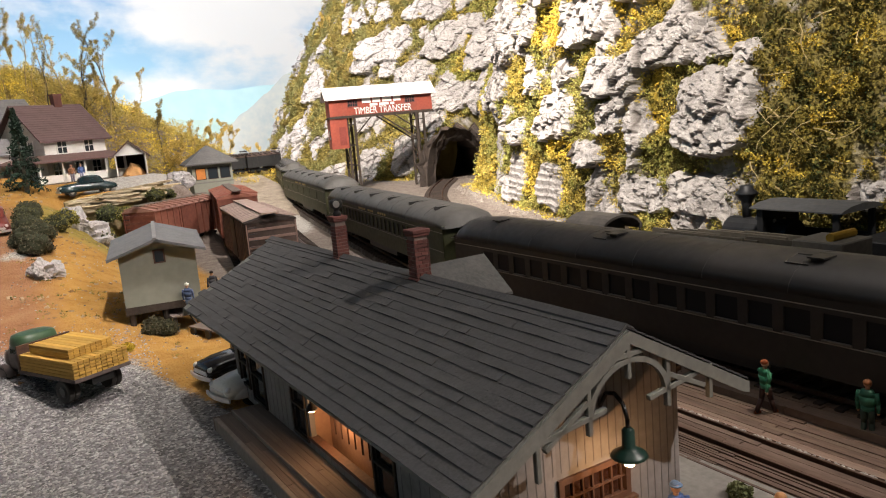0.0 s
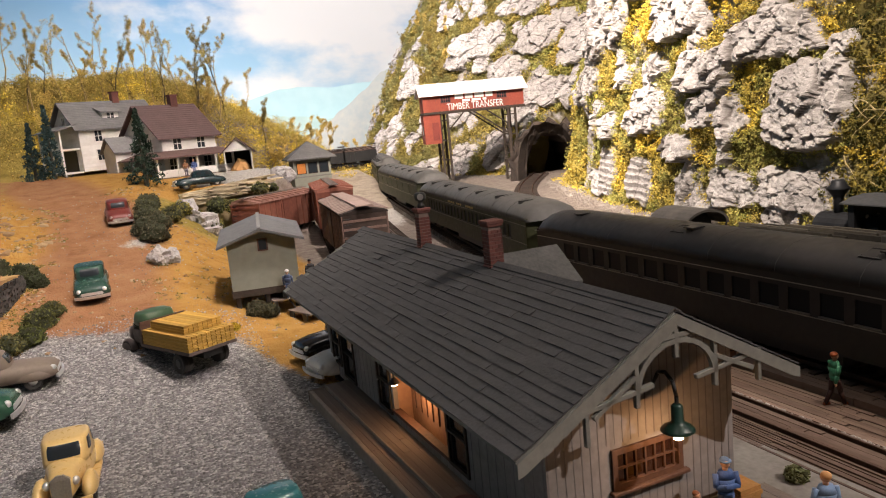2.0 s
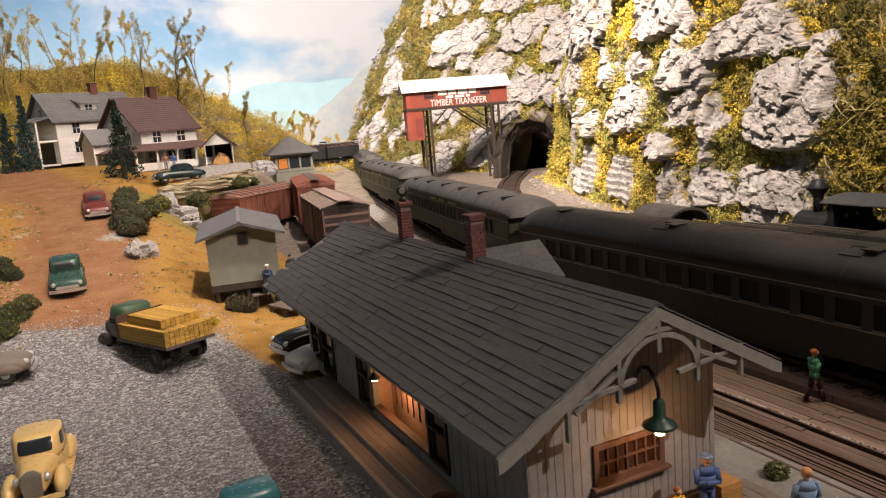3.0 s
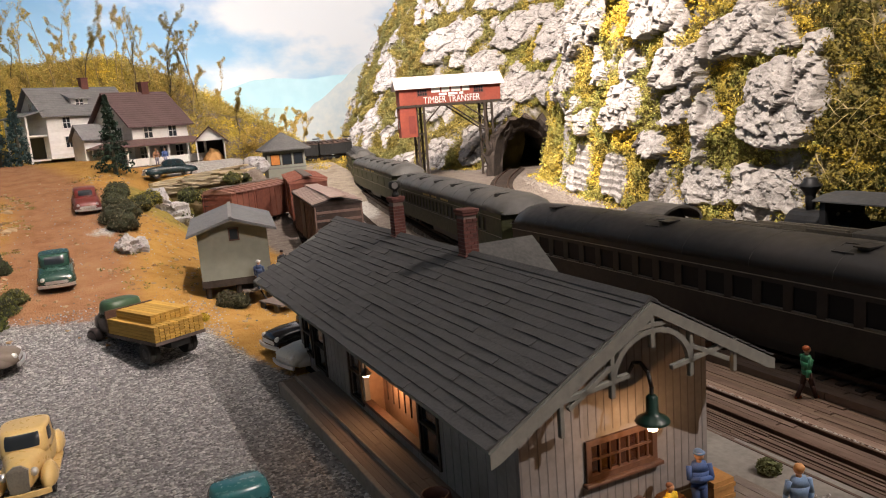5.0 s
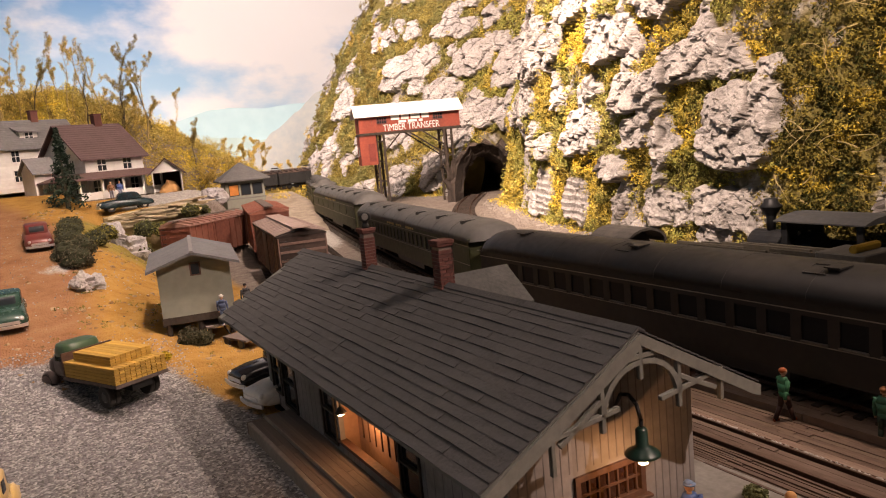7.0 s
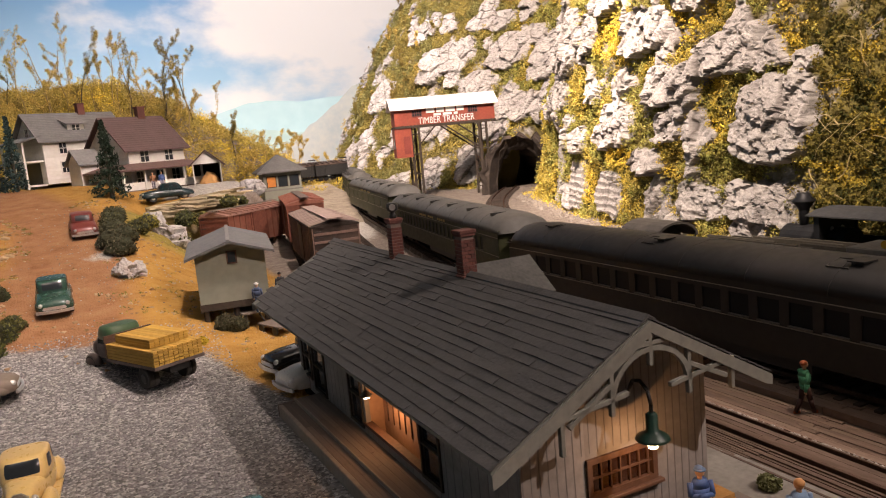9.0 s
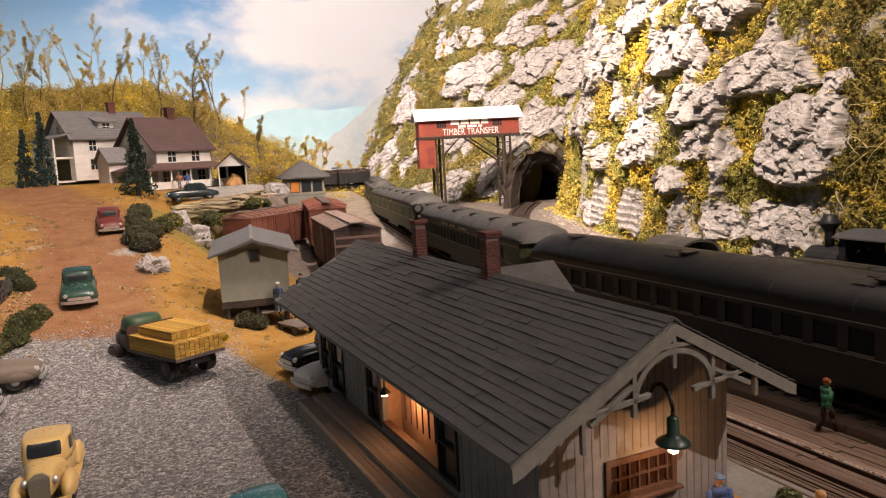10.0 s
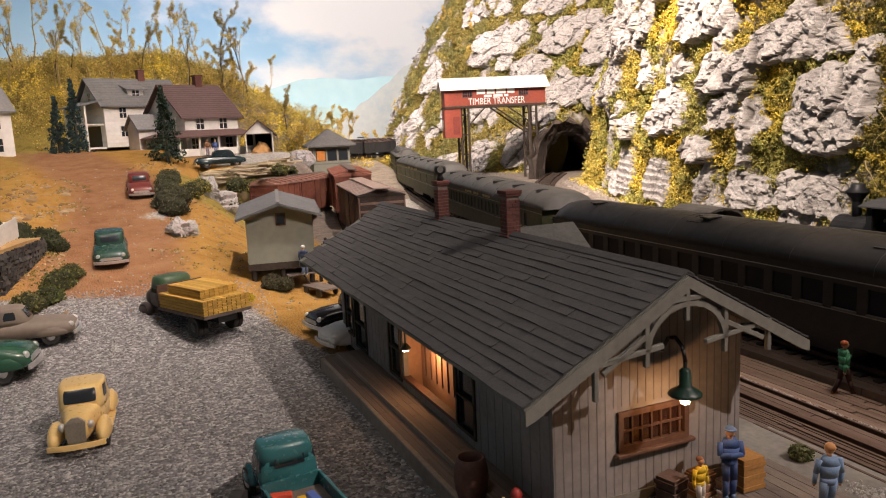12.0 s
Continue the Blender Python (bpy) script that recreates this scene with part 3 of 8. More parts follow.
def backdrop_material():
    m = bpy.data.materials.new("painted_sky")
    m.use_nodes = True
    nt = m.node_tree
    N, L = nt.nodes, nt.links
    b = N["Principled BSDF"]
    b.inputs["Roughness"].default_value = 0.9
    b.inputs["Specular IOR Level"].default_value = 0.1
    tc = N.new("ShaderNodeTexCoord")
    mp = N.new("ShaderNodeMapping")
    mp.inputs["Scale"].default_value = (87, 87, 87)
    L.new(tc.outputs["Object"], mp.inputs[0])
    sp = N.new("ShaderNodeSeparateXYZ")
    L.new(mp.outputs[0], sp.inputs[0])
    hr = N.new("ShaderNodeMapRange")
    hr.inputs[1].default_value, hr.inputs[2].default_value = 8, 60
    L.new(sp.outputs[2], hr.inputs[0])
    sky = N.new("ShaderNodeValToRGB")
    sky.color_ramp.elements.new(0.4)
    for e, (p, c) in zip(sky.color_ramp.elements, ((0.0, (0.62, 0.78, 0.82)), (0.35, (0.36, 0.6, 0.78)), (0.8, (0.1, 0.3, 0.6)))):
        e.position, e.color = p, (*c, 1)
    L.new(hr.outputs[0], sky.inputs[0])
    mp2 = N.new("ShaderNodeMapping")
    mp2.inputs["Scale"].default_value = (1.0, 1.0, 2.0)
    L.new(mp.outputs[0], mp2.inputs[0])
    cl = N.new("ShaderNodeTexNoise")
    cl.inputs["Scale"].default_value, cl.inputs["Detail"].default_value, cl.inputs["Roughness"].default_value = 0.028, 7, 0.55
    L.new(mp2.outputs[0], cl.inputs["Vector"])
    cr = N.new("ShaderNodeMapRange")
    cr.interpolation_type = "SMOOTHSTEP"
    cr.inputs[1].default_value, cr.inputs[2].default_value = 0.42, 0.62
    # the left of the painting is clear blue, the middle full of cloud
    side = N.new("ShaderNodeMapRange")
    side.interpolation_type = "SMOOTHSTEP"
    side.inputs[1].default_value, side.inputs[2].default_value, side.inputs[3].default_value, side.inputs[4].default_value = 12, 40, -0.16, 0.1
    L.new(sp.outputs[0], side.inputs[0])
    both = N.new("ShaderNodeMath")
    both.operation = "ADD"
    L.new(cl.outputs[0], both.inputs[0])
    L.new(side.outputs[0], both.inputs[1])
    L.new(both.outputs[0], cr.inputs[0])
    mx = N.new("ShaderNodeMix")
    mx.data_type = "RGBA"
    mx.inputs[7].default_value = (0.86, 0.86, 0.84, 1)
    L.new(sky.outputs[0], mx.inputs[6])
    L.new(cr.outputs[0], mx.inputs[0])
    L.new(mx.outputs[2], b.inputs["Base Color"])
    return m


def build_backdrop():
    pts, _ = along([(-75, -60), (-75, 60), (-62, 120), (-20, 158), (40, 176), (90, 172), (135, 140), (140, -60)], 90)
    bm = bmesh.new()
    rows = [[bm.verts.new((x, y, z)) for x, y in pts] for z in (-4, 30, 75)]
    for a, b in zip(rows, rows[1:]):
        for i in range(len(a) - 1):
            bm.faces.new((a[i], a[i + 1], b[i + 1], b[i]))
    part("backdrop", bm, backdrop_material(), None, "painted backdrop of blue sky with white clouds", True)["kind"] = "structure"


build_backdrop()


def painted_hill(name, label, crest, mat, deep):
    """A cut-out painted hill standing just before the sky, from a crest line of (x, y, z)."""
    bm = bmesh.new()
    low = [bm.verts.new((x, y, -4)) for x, y, z in crest]
    top = [bm.verts.new((x, y, z)) for x, y, z in crest]
    for i in range(len(crest) - 1):
        bm.faces.new((low[i], low[i + 1], top[i + 1], top[i]))
    tagged(part(name, bm, mat, None, label), kind="structure", category="backdrop")


def crest_line(points, n, rough, seed):
    p, _ = along(points, n)
    return [(float(x), float(y), float(z) + rough * wob(i * 0.23, seed, 1, 4)) for i, (x, y, z) in enumerate(p)]


HAZE_BLUE = pm("painted_haze_blue", (0.42, 0.66, 0.7), (0.52, 0.74, 0.77), 0.06, 0.9, 0.0)
HAZE_GREEN = pm("painted_haze_green", (0.4, 0.6, 0.58), (0.52, 0.7, 0.66), 0.08, 0.9, 0.0)
TAN_MOUNTAIN = pm("painted_tan_mountain", (0.55, 0.57, 0.52), (0.42, 0.49, 0.5), 0.16, 0.9, 0.0, dirt=(0.42, 0.46, 0.46), dirt_amount=0.6)
painted_hill("backdrop_far_ridge", "painted hazy blue ridge on the backdrop", crest_line([(-10, 157, 15), (20, 160, 16.5), (30, 160, 18.5), (36, 159, 20.5), (48, 157, 19.5), (62, 154, 21)], 60, 0.5, 2), HAZE_BLUE, 1)
painted_hill("backdrop_middle_ridge", "painted hazy green ridge on the backdrop", crest_line([(-10, 154, 12), (24, 157, 12.5), (34, 156, 14.5), (44, 154, 13), (60, 151, 14)], 60, 0.6, 7), HAZE_GREEN, 1)
painted_hill("backdrop_tan_mountain", "painted tan mountain on the backdrop", crest_line([(34, 150, 5), (40, 147, 11), (46, 145, 15.5), (52, 143, 20.5), (57, 141, 23.5), (62, 139, 24), (75, 134, 30)], 60, 0.7, 4), TAN_MOUNTAIN, 1)

# ---- station ----
RX, RY0, RY1, RZ, EX, EZ = 9.45, 9.3, 27.2, 5.39, 3.5, 3.46
EXR = 3.1  # the track-side slope is shorter
PITCH = math.atan2(RZ - EZ, EX)


def build_station():
    st = thing("station", "grey board-and-batten railway depot with a dark shingle roof", "station")
    rng = random.Random(5)
    # walls
    x0, x1, y0, y1, zf = 7.2, 11.97, 10.5, 26.0, 0.3
    gable = lambda x: RZ - 0.12 - abs(x - RX) * math.tan(PITCH)
    bm = bmesh.new()
    wx0, wx1, wz0, wz1 = 8.72, 10.52, 1.55, 2.42
    for a, b, lo, hi in ((x0, wx0, zf, None), (wx1, x1, zf, None), (wx0, wx1, zf, wz0), (wx0, wx1, wz1, None)):
        pts = [(a, lo), (b, lo)] + ([(b, gable(b)), *([(RX, gable(RX))] if a < RX < b else []), (a, gable(a))] if hi is None else [(b, hi), (a, hi)])
        bm = bmesh.new()
        prism(bm, pts, "y", y0, y0 + 0.15)
        part("gable_wall_panel", bm, STATION_GREY, st)
    bm = bmesh.new()
    prism(bm, [(x0, zf), (x1, zf), (x1, gable(x1)), (RX, gable(RX)), (x0, gable(x0))], "y", y1 - 0.15, y1)
    part("far_wall", bm, STATION_GREY, st)
    bm = bmesh.new()
    box(bm, x1 - 0.15, x1, y0 + 0.15, y1 - 0.15, zf, gable(x1))
    part("track_wall", bm, STATION_GREY, st)
    # street side with openings: (y from, y to, sill, head)
    holes = [(14.1, 15.05, 0.85, 2.5), (15.25, 19.1, 0.85, 2.6), (19.35, 20.3, 0.75, 2.45), (22.9, 24.1, 0.65, 2.35), (24.5, 25.4, 0.9, 2.35)]
    panels = []
    y = y0 + 0.15
    for a, b, lo, hi in holes:
        panels += [(y, a, zf, 3.75), (a, b, zf, lo), (a, b, hi, 3.75)]
        y = b
    for p in panels + [(y, y1 - 0.15, zf, 3.75)]:
        bm = bmesh.new()
        box(bm, x0, x0 + 0.15, *p)
        part("street_wall_panel", bm, STATION_GREY, st)
    # alcove behind the long opening
    bm = bmesh.new()
    box(bm, x0 + 0.6, x0 + 0.7, 15.15, 19.2, zf, 3.7)
    box(bm, x0 + 0.15, x0 + 0.6, 15.1, 15.2, zf, 3.7)
    box(bm, x0 + 0.15, x0 + 0.6, 19.15, 19.25, zf, 3.7)
    part("alcove_wall", bm, pm("alcove_paint", (0.34, 0.2, 0.13), (0.26, 0.15, 0.1), 1.2, 0.8, 0.2), st, "brown boarded alcove lit by a lamp")
    me = None
    for k in range(9):
        bm = bmesh.new()
        box(bm, -0.015, 0.015, -0.014, 0.014, 0, 2.6)
        me = me or mesh_of("alcove_batten", bm, BROWN_TRIM)
        piece("alcove_batten", me, st, (x0 + 0.58, 15.4 + 0.42 * k, 0.9))
    bm = bmesh.new()
    box(bm, x0 - 0.04, x0 + 0.2, 15.05, 19.3, 0.78, 0.88)
    part("alcove_rail", bm, BROWN_TRIM, st)
    # battens
    bm = bmesh.new()
    box(bm, -0.012, 0.012, -0.0, 0.02, 0, 1)
    me = mesh_of("batten", bm, pm("batten_paint", (0.15, 0.14, 0.135), (0.11, 0.1, 0.1), 1.2, 0.8, 0.2))
    x = x0 + 0.04
    while x < x1:
        spans = [(zf, gable(x))] if not wx0 - 0.15 < x < wx1 + 0.15 else [(zf, wz0 - 0.12), (wz1 + 0.1, gable(x))]
        for lo, hi in spans:
            ob = piece("batten", me, st, (x, y0 - 0.006, lo))
            ob.scale = (1, 1, hi - lo)
        x += 0.2
    y = y0 + 0.1
    while y < y1:
        inside = [h for h in holes if h[0] - 0.12 < y < h[1] + 0.12]
        for lo, hi in [(zf, 3.7)] if not inside else [(zf, inside[0][2] - 0.08), (inside[0][3] + 0.08, 3.7)]:
            ob = piece("batten", me, st, (x0 - 0.006, y, lo), (0, 0, -90))
            ob.scale = (1, 1, hi - lo)
        y += 0.4
    # gable window
    wn = part("gable_window", *win_frame(wx0, wx1, wz0, wz1, 0.12, y0 - 0.06, y0 + 0.12), st, "brown twelve-pane window")
    for i in range(6):
        for j in range(2):
            a, b = wx0 + 0.13 + i * 0.244, wx0 + 0.13 + (i + 1) * 0.244
            bm = bmesh.new()
            lo = wz0 + 0.12 + j * 0.31
            box(bm, a + 0.02, b - 0.02, y0 + 0.03, y0 + 0.05, lo + 0.015, lo + 0.295)
            part("pane", bm, WARM_GLASS, wn)
    bm = bmesh.new()
    for i in range(7):
        box(bm, wx0 + 0.13 + i * 0.244 - 0.02, wx0 + 0.13 + i * 0.244 + 0.02, y0 - 0.01, y0 + 0.07, wz0 + 0.1, wz1 - 0.1)
    box(bm, wx0 + 0.1, wx1 - 0.1, y0 - 0.02, y0 + 0.07, wz0 + 0.41, wz0 + 0.45)
    part("muntin", bm, BROWN_TRIM, wn)
    bm = bmesh.new()
    box(bm, wx0 - 0.08, wx1 + 0.1, y0 - 0.16, y0, wz0 - 0.08, wz0)
    part("window_sill", bm, BROWN_TRIM, wn, bevel=0.015)
    for a, b, lo, hi in (holes[0], holes[2], holes[3], holes[4]):
        bm = bmesh.new()
        w = 0.09
        for p in ((a - w, a, lo - w, hi + w), (b, b + w, lo - w, hi + w), (a, b, lo - w, lo), (a, b, hi, hi + w), (a, b, (lo + hi) / 2 - 0.03, (lo + hi) / 2 + 0.03)):
            box(bm, x0 - 0.05, x0 + 0.1, *p)
        sw = part("side_window", bm, TIMBER, st)
        bm = bmesh.new()
        box(bm, x0 + 0.05, x0 + 0.07, a, b, lo, hi)
        part("pane", bm, GLASS, sw)
    # door under the gable window
    bm = bmesh.new()
    box(bm, x0 - 0.03, x1 + 0.03, y0 - 0.05, y0 + 0.02, zf, zf + 0.32)
    part("skirting", bm, STATION_TRIM, st)
    # roof planes
    for side in (-1, 1):
        bm = bmesh.new()
        ex = EX if side < 0 else EXR
        ez = RZ - ex * math.tan(PITCH)
        prism(bm, [(RX, RZ - 0.1), (RX + side * ex, ez - 0.1), (RX + side * ex, ez - 0.02), (RX, RZ - 0.02)], "y", RY0, RY1)
        part("roof_deck", bm, STATION_TRIM if side < 0 else ROOF_SLATE, st)
    rows, length = 17, EX / math.cos(PITCH)
    meshes = []
    for k in range(7):
        bm = bmesh.new()
        ln = (1.1, 1.5, 1.9, 2.4, 2.9, 3.5, 0.8)[k]
        # the lower edge curls a little along its length
        curl = [rng.choice((0.004, 0.008, 0.014, 0.03)) for _ in range(4)]
        low = length / rows + 0.03
        loft(bm, [[(-0.012, ln * q / 3, 0), (low + rng.uniform(-0.01, 0.01), ln * q / 3, 0.0), (low + rng.uniform(-0.01, 0.01), ln * q / 3, 0.02 + c), (-0.012, ln * q / 3, 0.02)] for q, c in enumerate(curl)])
        meshes.append((ln, mesh_of("shingle", bm, ROOF_SLATE)))
    far = bmesh.new()
    for side in (-1, 1):
        for r in range(rows):
            y, s = RY0 - rng.uniform(0, 0.03), r * length / rows
            if side > 0 and s > EXR / math.cos(PITCH) - 0.1:
                break
            while y < RY1 - 0.1:
                ln, me = meshes[rng.randrange(7)]
                if y + ln > RY1 + 0.06:
                    ln, me = meshes[6]
                    if y + ln > RY1 + 0.15:
                        break
                x = RX + side * s * math.cos(PITCH)
                z = RZ - s * math.sin(PITCH) + 0.01 + rng.uniform(-0.004, 0.006)
                if side < 0:
                    ob = piece("shingle", me, st, (x, y, z))
                    ob.matrix_basis = Matrix.Translation(Vector((x, y + ln, z)) * S) @ Matrix.Rotation(math.pi, 4, "Z") @ Matrix.Rotation(PITCH - radians(1.6) + rng.choice((-0.016, -0.004, 0.0, 0.004)), 4, "Y")
                else:
                    a, b = s, s + length / rows + 0.03
                    p = [(RX + q * math.cos(PITCH), RZ - q * math.sin(PITCH) + h) for q, h in ((a, 0.0), (b, 0.015), (b, 0.05), (a, 0.03))]
                    prism(far, p, "y", y, y + ln - 0.02)
                y += ln
    part("track_side_shingles", far, ROOF_SLATE, st)["kind"] = "stuff"
    bm = bmesh.new()
    prism(bm, [(RX - 0.16, RZ - 0.05), (RX, RZ + 0.04), (RX + 0.16, RZ - 0.05), (RX + 0.15, RZ - 0.01), (RX, RZ + 0.085), (RX - 0.15, RZ - 0.01)], "y", RY0 - 0.02, RY1 + 0.02)
    part("ridge_cap", bm, ROOF_SLATE, st)
    # barge boards and gable ornament
    for end in (RY0 - 0.06, RY1 + 0.0):
        for side in (-1, 1):
            bm = bmesh.new()
            t = 0.27 if side < 0 else 0.22
            ex = EX if side < 0 else EXR
            ez = RZ - ex * math.tan(PITCH)
            prism(bm, [(RX, RZ - 0.04), (RX + side * (ex + 0.02), ez - 0.04), (RX + side * (ex + 0.02), ez - 0.04 - t), (RX + side * (ex - 0.16), ez - 0.04 - t + 0.06), (RX, RZ - 0.04 - t)], "y", end, end + 0.07)
            part("barge_board", bm, STATION_TRIM, st, "grey-green painted barge board")
    orn = lambda pts, w=0.1, yy=RY0 + 0.02: [beam_to(bm, (a[0], yy, a[1]), (b[0], yy, b[1]), w) for a, b in pts]
    pairs = [((RX, 5.3), (RX, 4.5)), ((RX - 0.62, 4.93), (RX + 0.62, 4.93)), ((RX - 0.93, 4.8), (RX - 0.93, 3.75)), ((RX + 0.93, 4.8), (RX + 0.93, 3.75)), ((RX - 2.05, 3.95), (RX - 0.55, 4.1)), ((RX + 2.05, 4.22), (RX + 0.45, 4.02)), ((RX + 0.93, 4.35), (RX + 1.9, 3.88)), ((RX - 0.93, 4.35), (RX - 1.9, 3.78)), ((RX - 2.05, 4.1), (RX - 2.05, 3.3)), ((RX + 2.05, 4.25), (RX + 2.05, 3.6))]
    for a, b in pairs:
        bm = bmesh.new()
        orn([(a, b)])
        part("gable_brace", bm, STATION_TRIM, st, bevel=0.012)
    bm = bmesh.new()
    arc = [(RX + 0.93 * math.cos(t), 4.02 + 0.82 * math.sin(t)) for t in (math.pi * k / 14 for k in range(15))]
    ring = lambda k: [(RX + (p[0] - RX) * q, RY0 + d, 4.02 + (p[1] - 4.02) * q) for q, d in ((1.05, -0.03), (1.05, 0.07), (0.93, 0.07), (0.93, -0.03)) for p in (arc[k],)]
    loft(bm, [ring(k) for k in range(15)])
    part("gable_arch", bm, STATION_TRIM, st, "curved wooden gable arch")
    # eave brackets on the gable's track corner and along the eaves
    for yy in (10.7, 14.0, 18.7, 22.6, 26.0):
        for side in (-1, 1):
            wall = x0 if side < 0 else x1
            bm = bmesh.new()
            ex = EX if side < 0 else EXR
            top = RZ - (ex - 0.3) * math.tan(PITCH) - 0.2
            beam(bm, (wall, yy, top), (RX + side * (ex - 0.25), yy, top), 0.1)
            beam(bm, (wall, yy, top - 0.8), (RX + side * (ex - 0.4), yy, top), 0.1)
            beam(bm, (wall + side * 0.05, yy, 2.6), (wall + side * 0.05, yy, top), 0.1)
            part("eave_bracket", bm, BROWN_TRIM if side > 0 else STATION_TRIM, st)
    # cross gable over the track-side bay
    bm = bmesh.new()
    prism(bm, [(16.5, 4.28), (17.75, 5.2), (19.0, 4.28), (19.0, 4.36), (17.75, 5.28), (16.5, 4.36)], "x", 9.7, 12.45)
    part("bay_roof", bm, pm("bay_shingle", (0.085, 0.085, 0.08), (0.05, 0.05, 0.05), 1.5, 0.9, 0.4), st, "shingled cross gable over the bay")
    bm = bmesh.new()
    prism(bm, [(16.8, 0.45), (18.7, 0.45), (18.7, 4.4), (17.75, 5.1), (16.8, 4.4)], "x", 11.97, 12.3)
    part("bay_wall", bm, STATION_GREY, st)
    st.matrix_basis = Matrix.Translation(Vector((9.92, 9.98, 0)) * S) @ Matrix.Rotation(radians(0.56), 4, "Z") @ Matrix.Translation(Vector((-RX, -RY0, 0)) * S)
    return st


def beam_to(bm, a, b, w):
    beam(bm, a, b, w, w)


def win_frame(x0, x1, z0, z1, w, ya, yb):
    bm = bmesh.new()
    for p in ((x0, x0 + w, z0, z1), (x1 - w, x1, z0, z1), (x0 + w, x1 - w, z0, z0 + w), (x0 + w, x1 - w, z1 - w, z1)):
        box(bm, p[0], p[1], ya, yb, p[2], p[3])
    return bm, BROWN_TRIM


WARM_GLASS = glassy("warm_dark_glass", (0.03, 0.012, 0.006))
build_station()


def build_chimney(cx, cy, z0, z1, pot, w):
    ch = thing("chimney", "red brick chimney with a corbelled cap on the depot roof", "chimney", (cx, cy, z0))
    h = z1 - z0
    bm = bmesh.new()
    box(bm, -w + 0.02, w - 0.02, -w + 0.02, w - 0.02, 0, h - 0.1)
    part("core", bm, MORTAR, ch)
    meshes = []
    for ln in (0.17, 0.08):
        bm = bmesh.new()
        box(bm, 0, ln, 0, 0.03, 0, 0.082)
        meshes.append(mesh_of("brick", bm, BRICK_RED))
    rows = int((h - 0.2) / 0.1)
    for r in range(rows):
        for side in range(4):
            if side == 2:
                continue
            turn = side * 90
            x = -w
            first = r % 2
            k = 0
            while x < w - 0.05:
                me = meshes[1] if (first and k == 0) or x + 0.17 > w + 0.02 else meshes[0]
                rot = Matrix.Rotation(radians(turn), 4, "Z") @ Matrix.Translation((x * S, -w * S, (r * 0.1 + 0.02) * S))
                ob = new("brick", me)
                ob.parent = ch
                ob.matrix_basis = rot
                x += (0.08 if me is meshes[1] else 0.17) + 0.012
                k += 1
    for k, (grow, lo, hi) in enumerate(((0.025, h - 0.17, h - 0.1), (0.05, h - 0.1, h))):
        bm = bmesh.new()
        box(bm, -w - grow, w + grow, -w - grow, w + grow, lo, hi)
        part("cap_course", bm, BRICK_RED, ch, bevel=0.015)
    bm = bmesh.new()
    box(bm, -w - 0.04, w + 0.04, -w - 0.03, w + 0.03, -0.22, 0.06)
    part("flashing", bm, BRICK_RED, ch, bevel=0.02)
    if pot:
        bm = bmesh.new()
        lathe(bm, [(0.12, h), (0.12, h + 0.1), (0.08, h + 0.14), (0.08, h + 0.2), (0.18, h + 0.26), (0.2, h + 0.36), (0.18, h + 0.46), (0.1, h + 0.5)], 14)
        part("smoke_jack", bm, BLACK, ch, "round black smoke jack", True)
        bm = bmesh.new()
        tube(bm, (-0.06, -0.17, h + 0.36), (-0.08, -0.22, h + 0.36), 0.1, n=12)
        part("smoke_jack_rim", bm, pm("pale_metal", (0.4, 0.38, 0.36), None, 2, 0.4, 0.1, 0.6), ch)


build_chimney(9.81, 21.6, 5.3, 6.6, True, 0.185)
build_chimney(9.85, 16.85, 5.3, 6.56, False, 0.2)


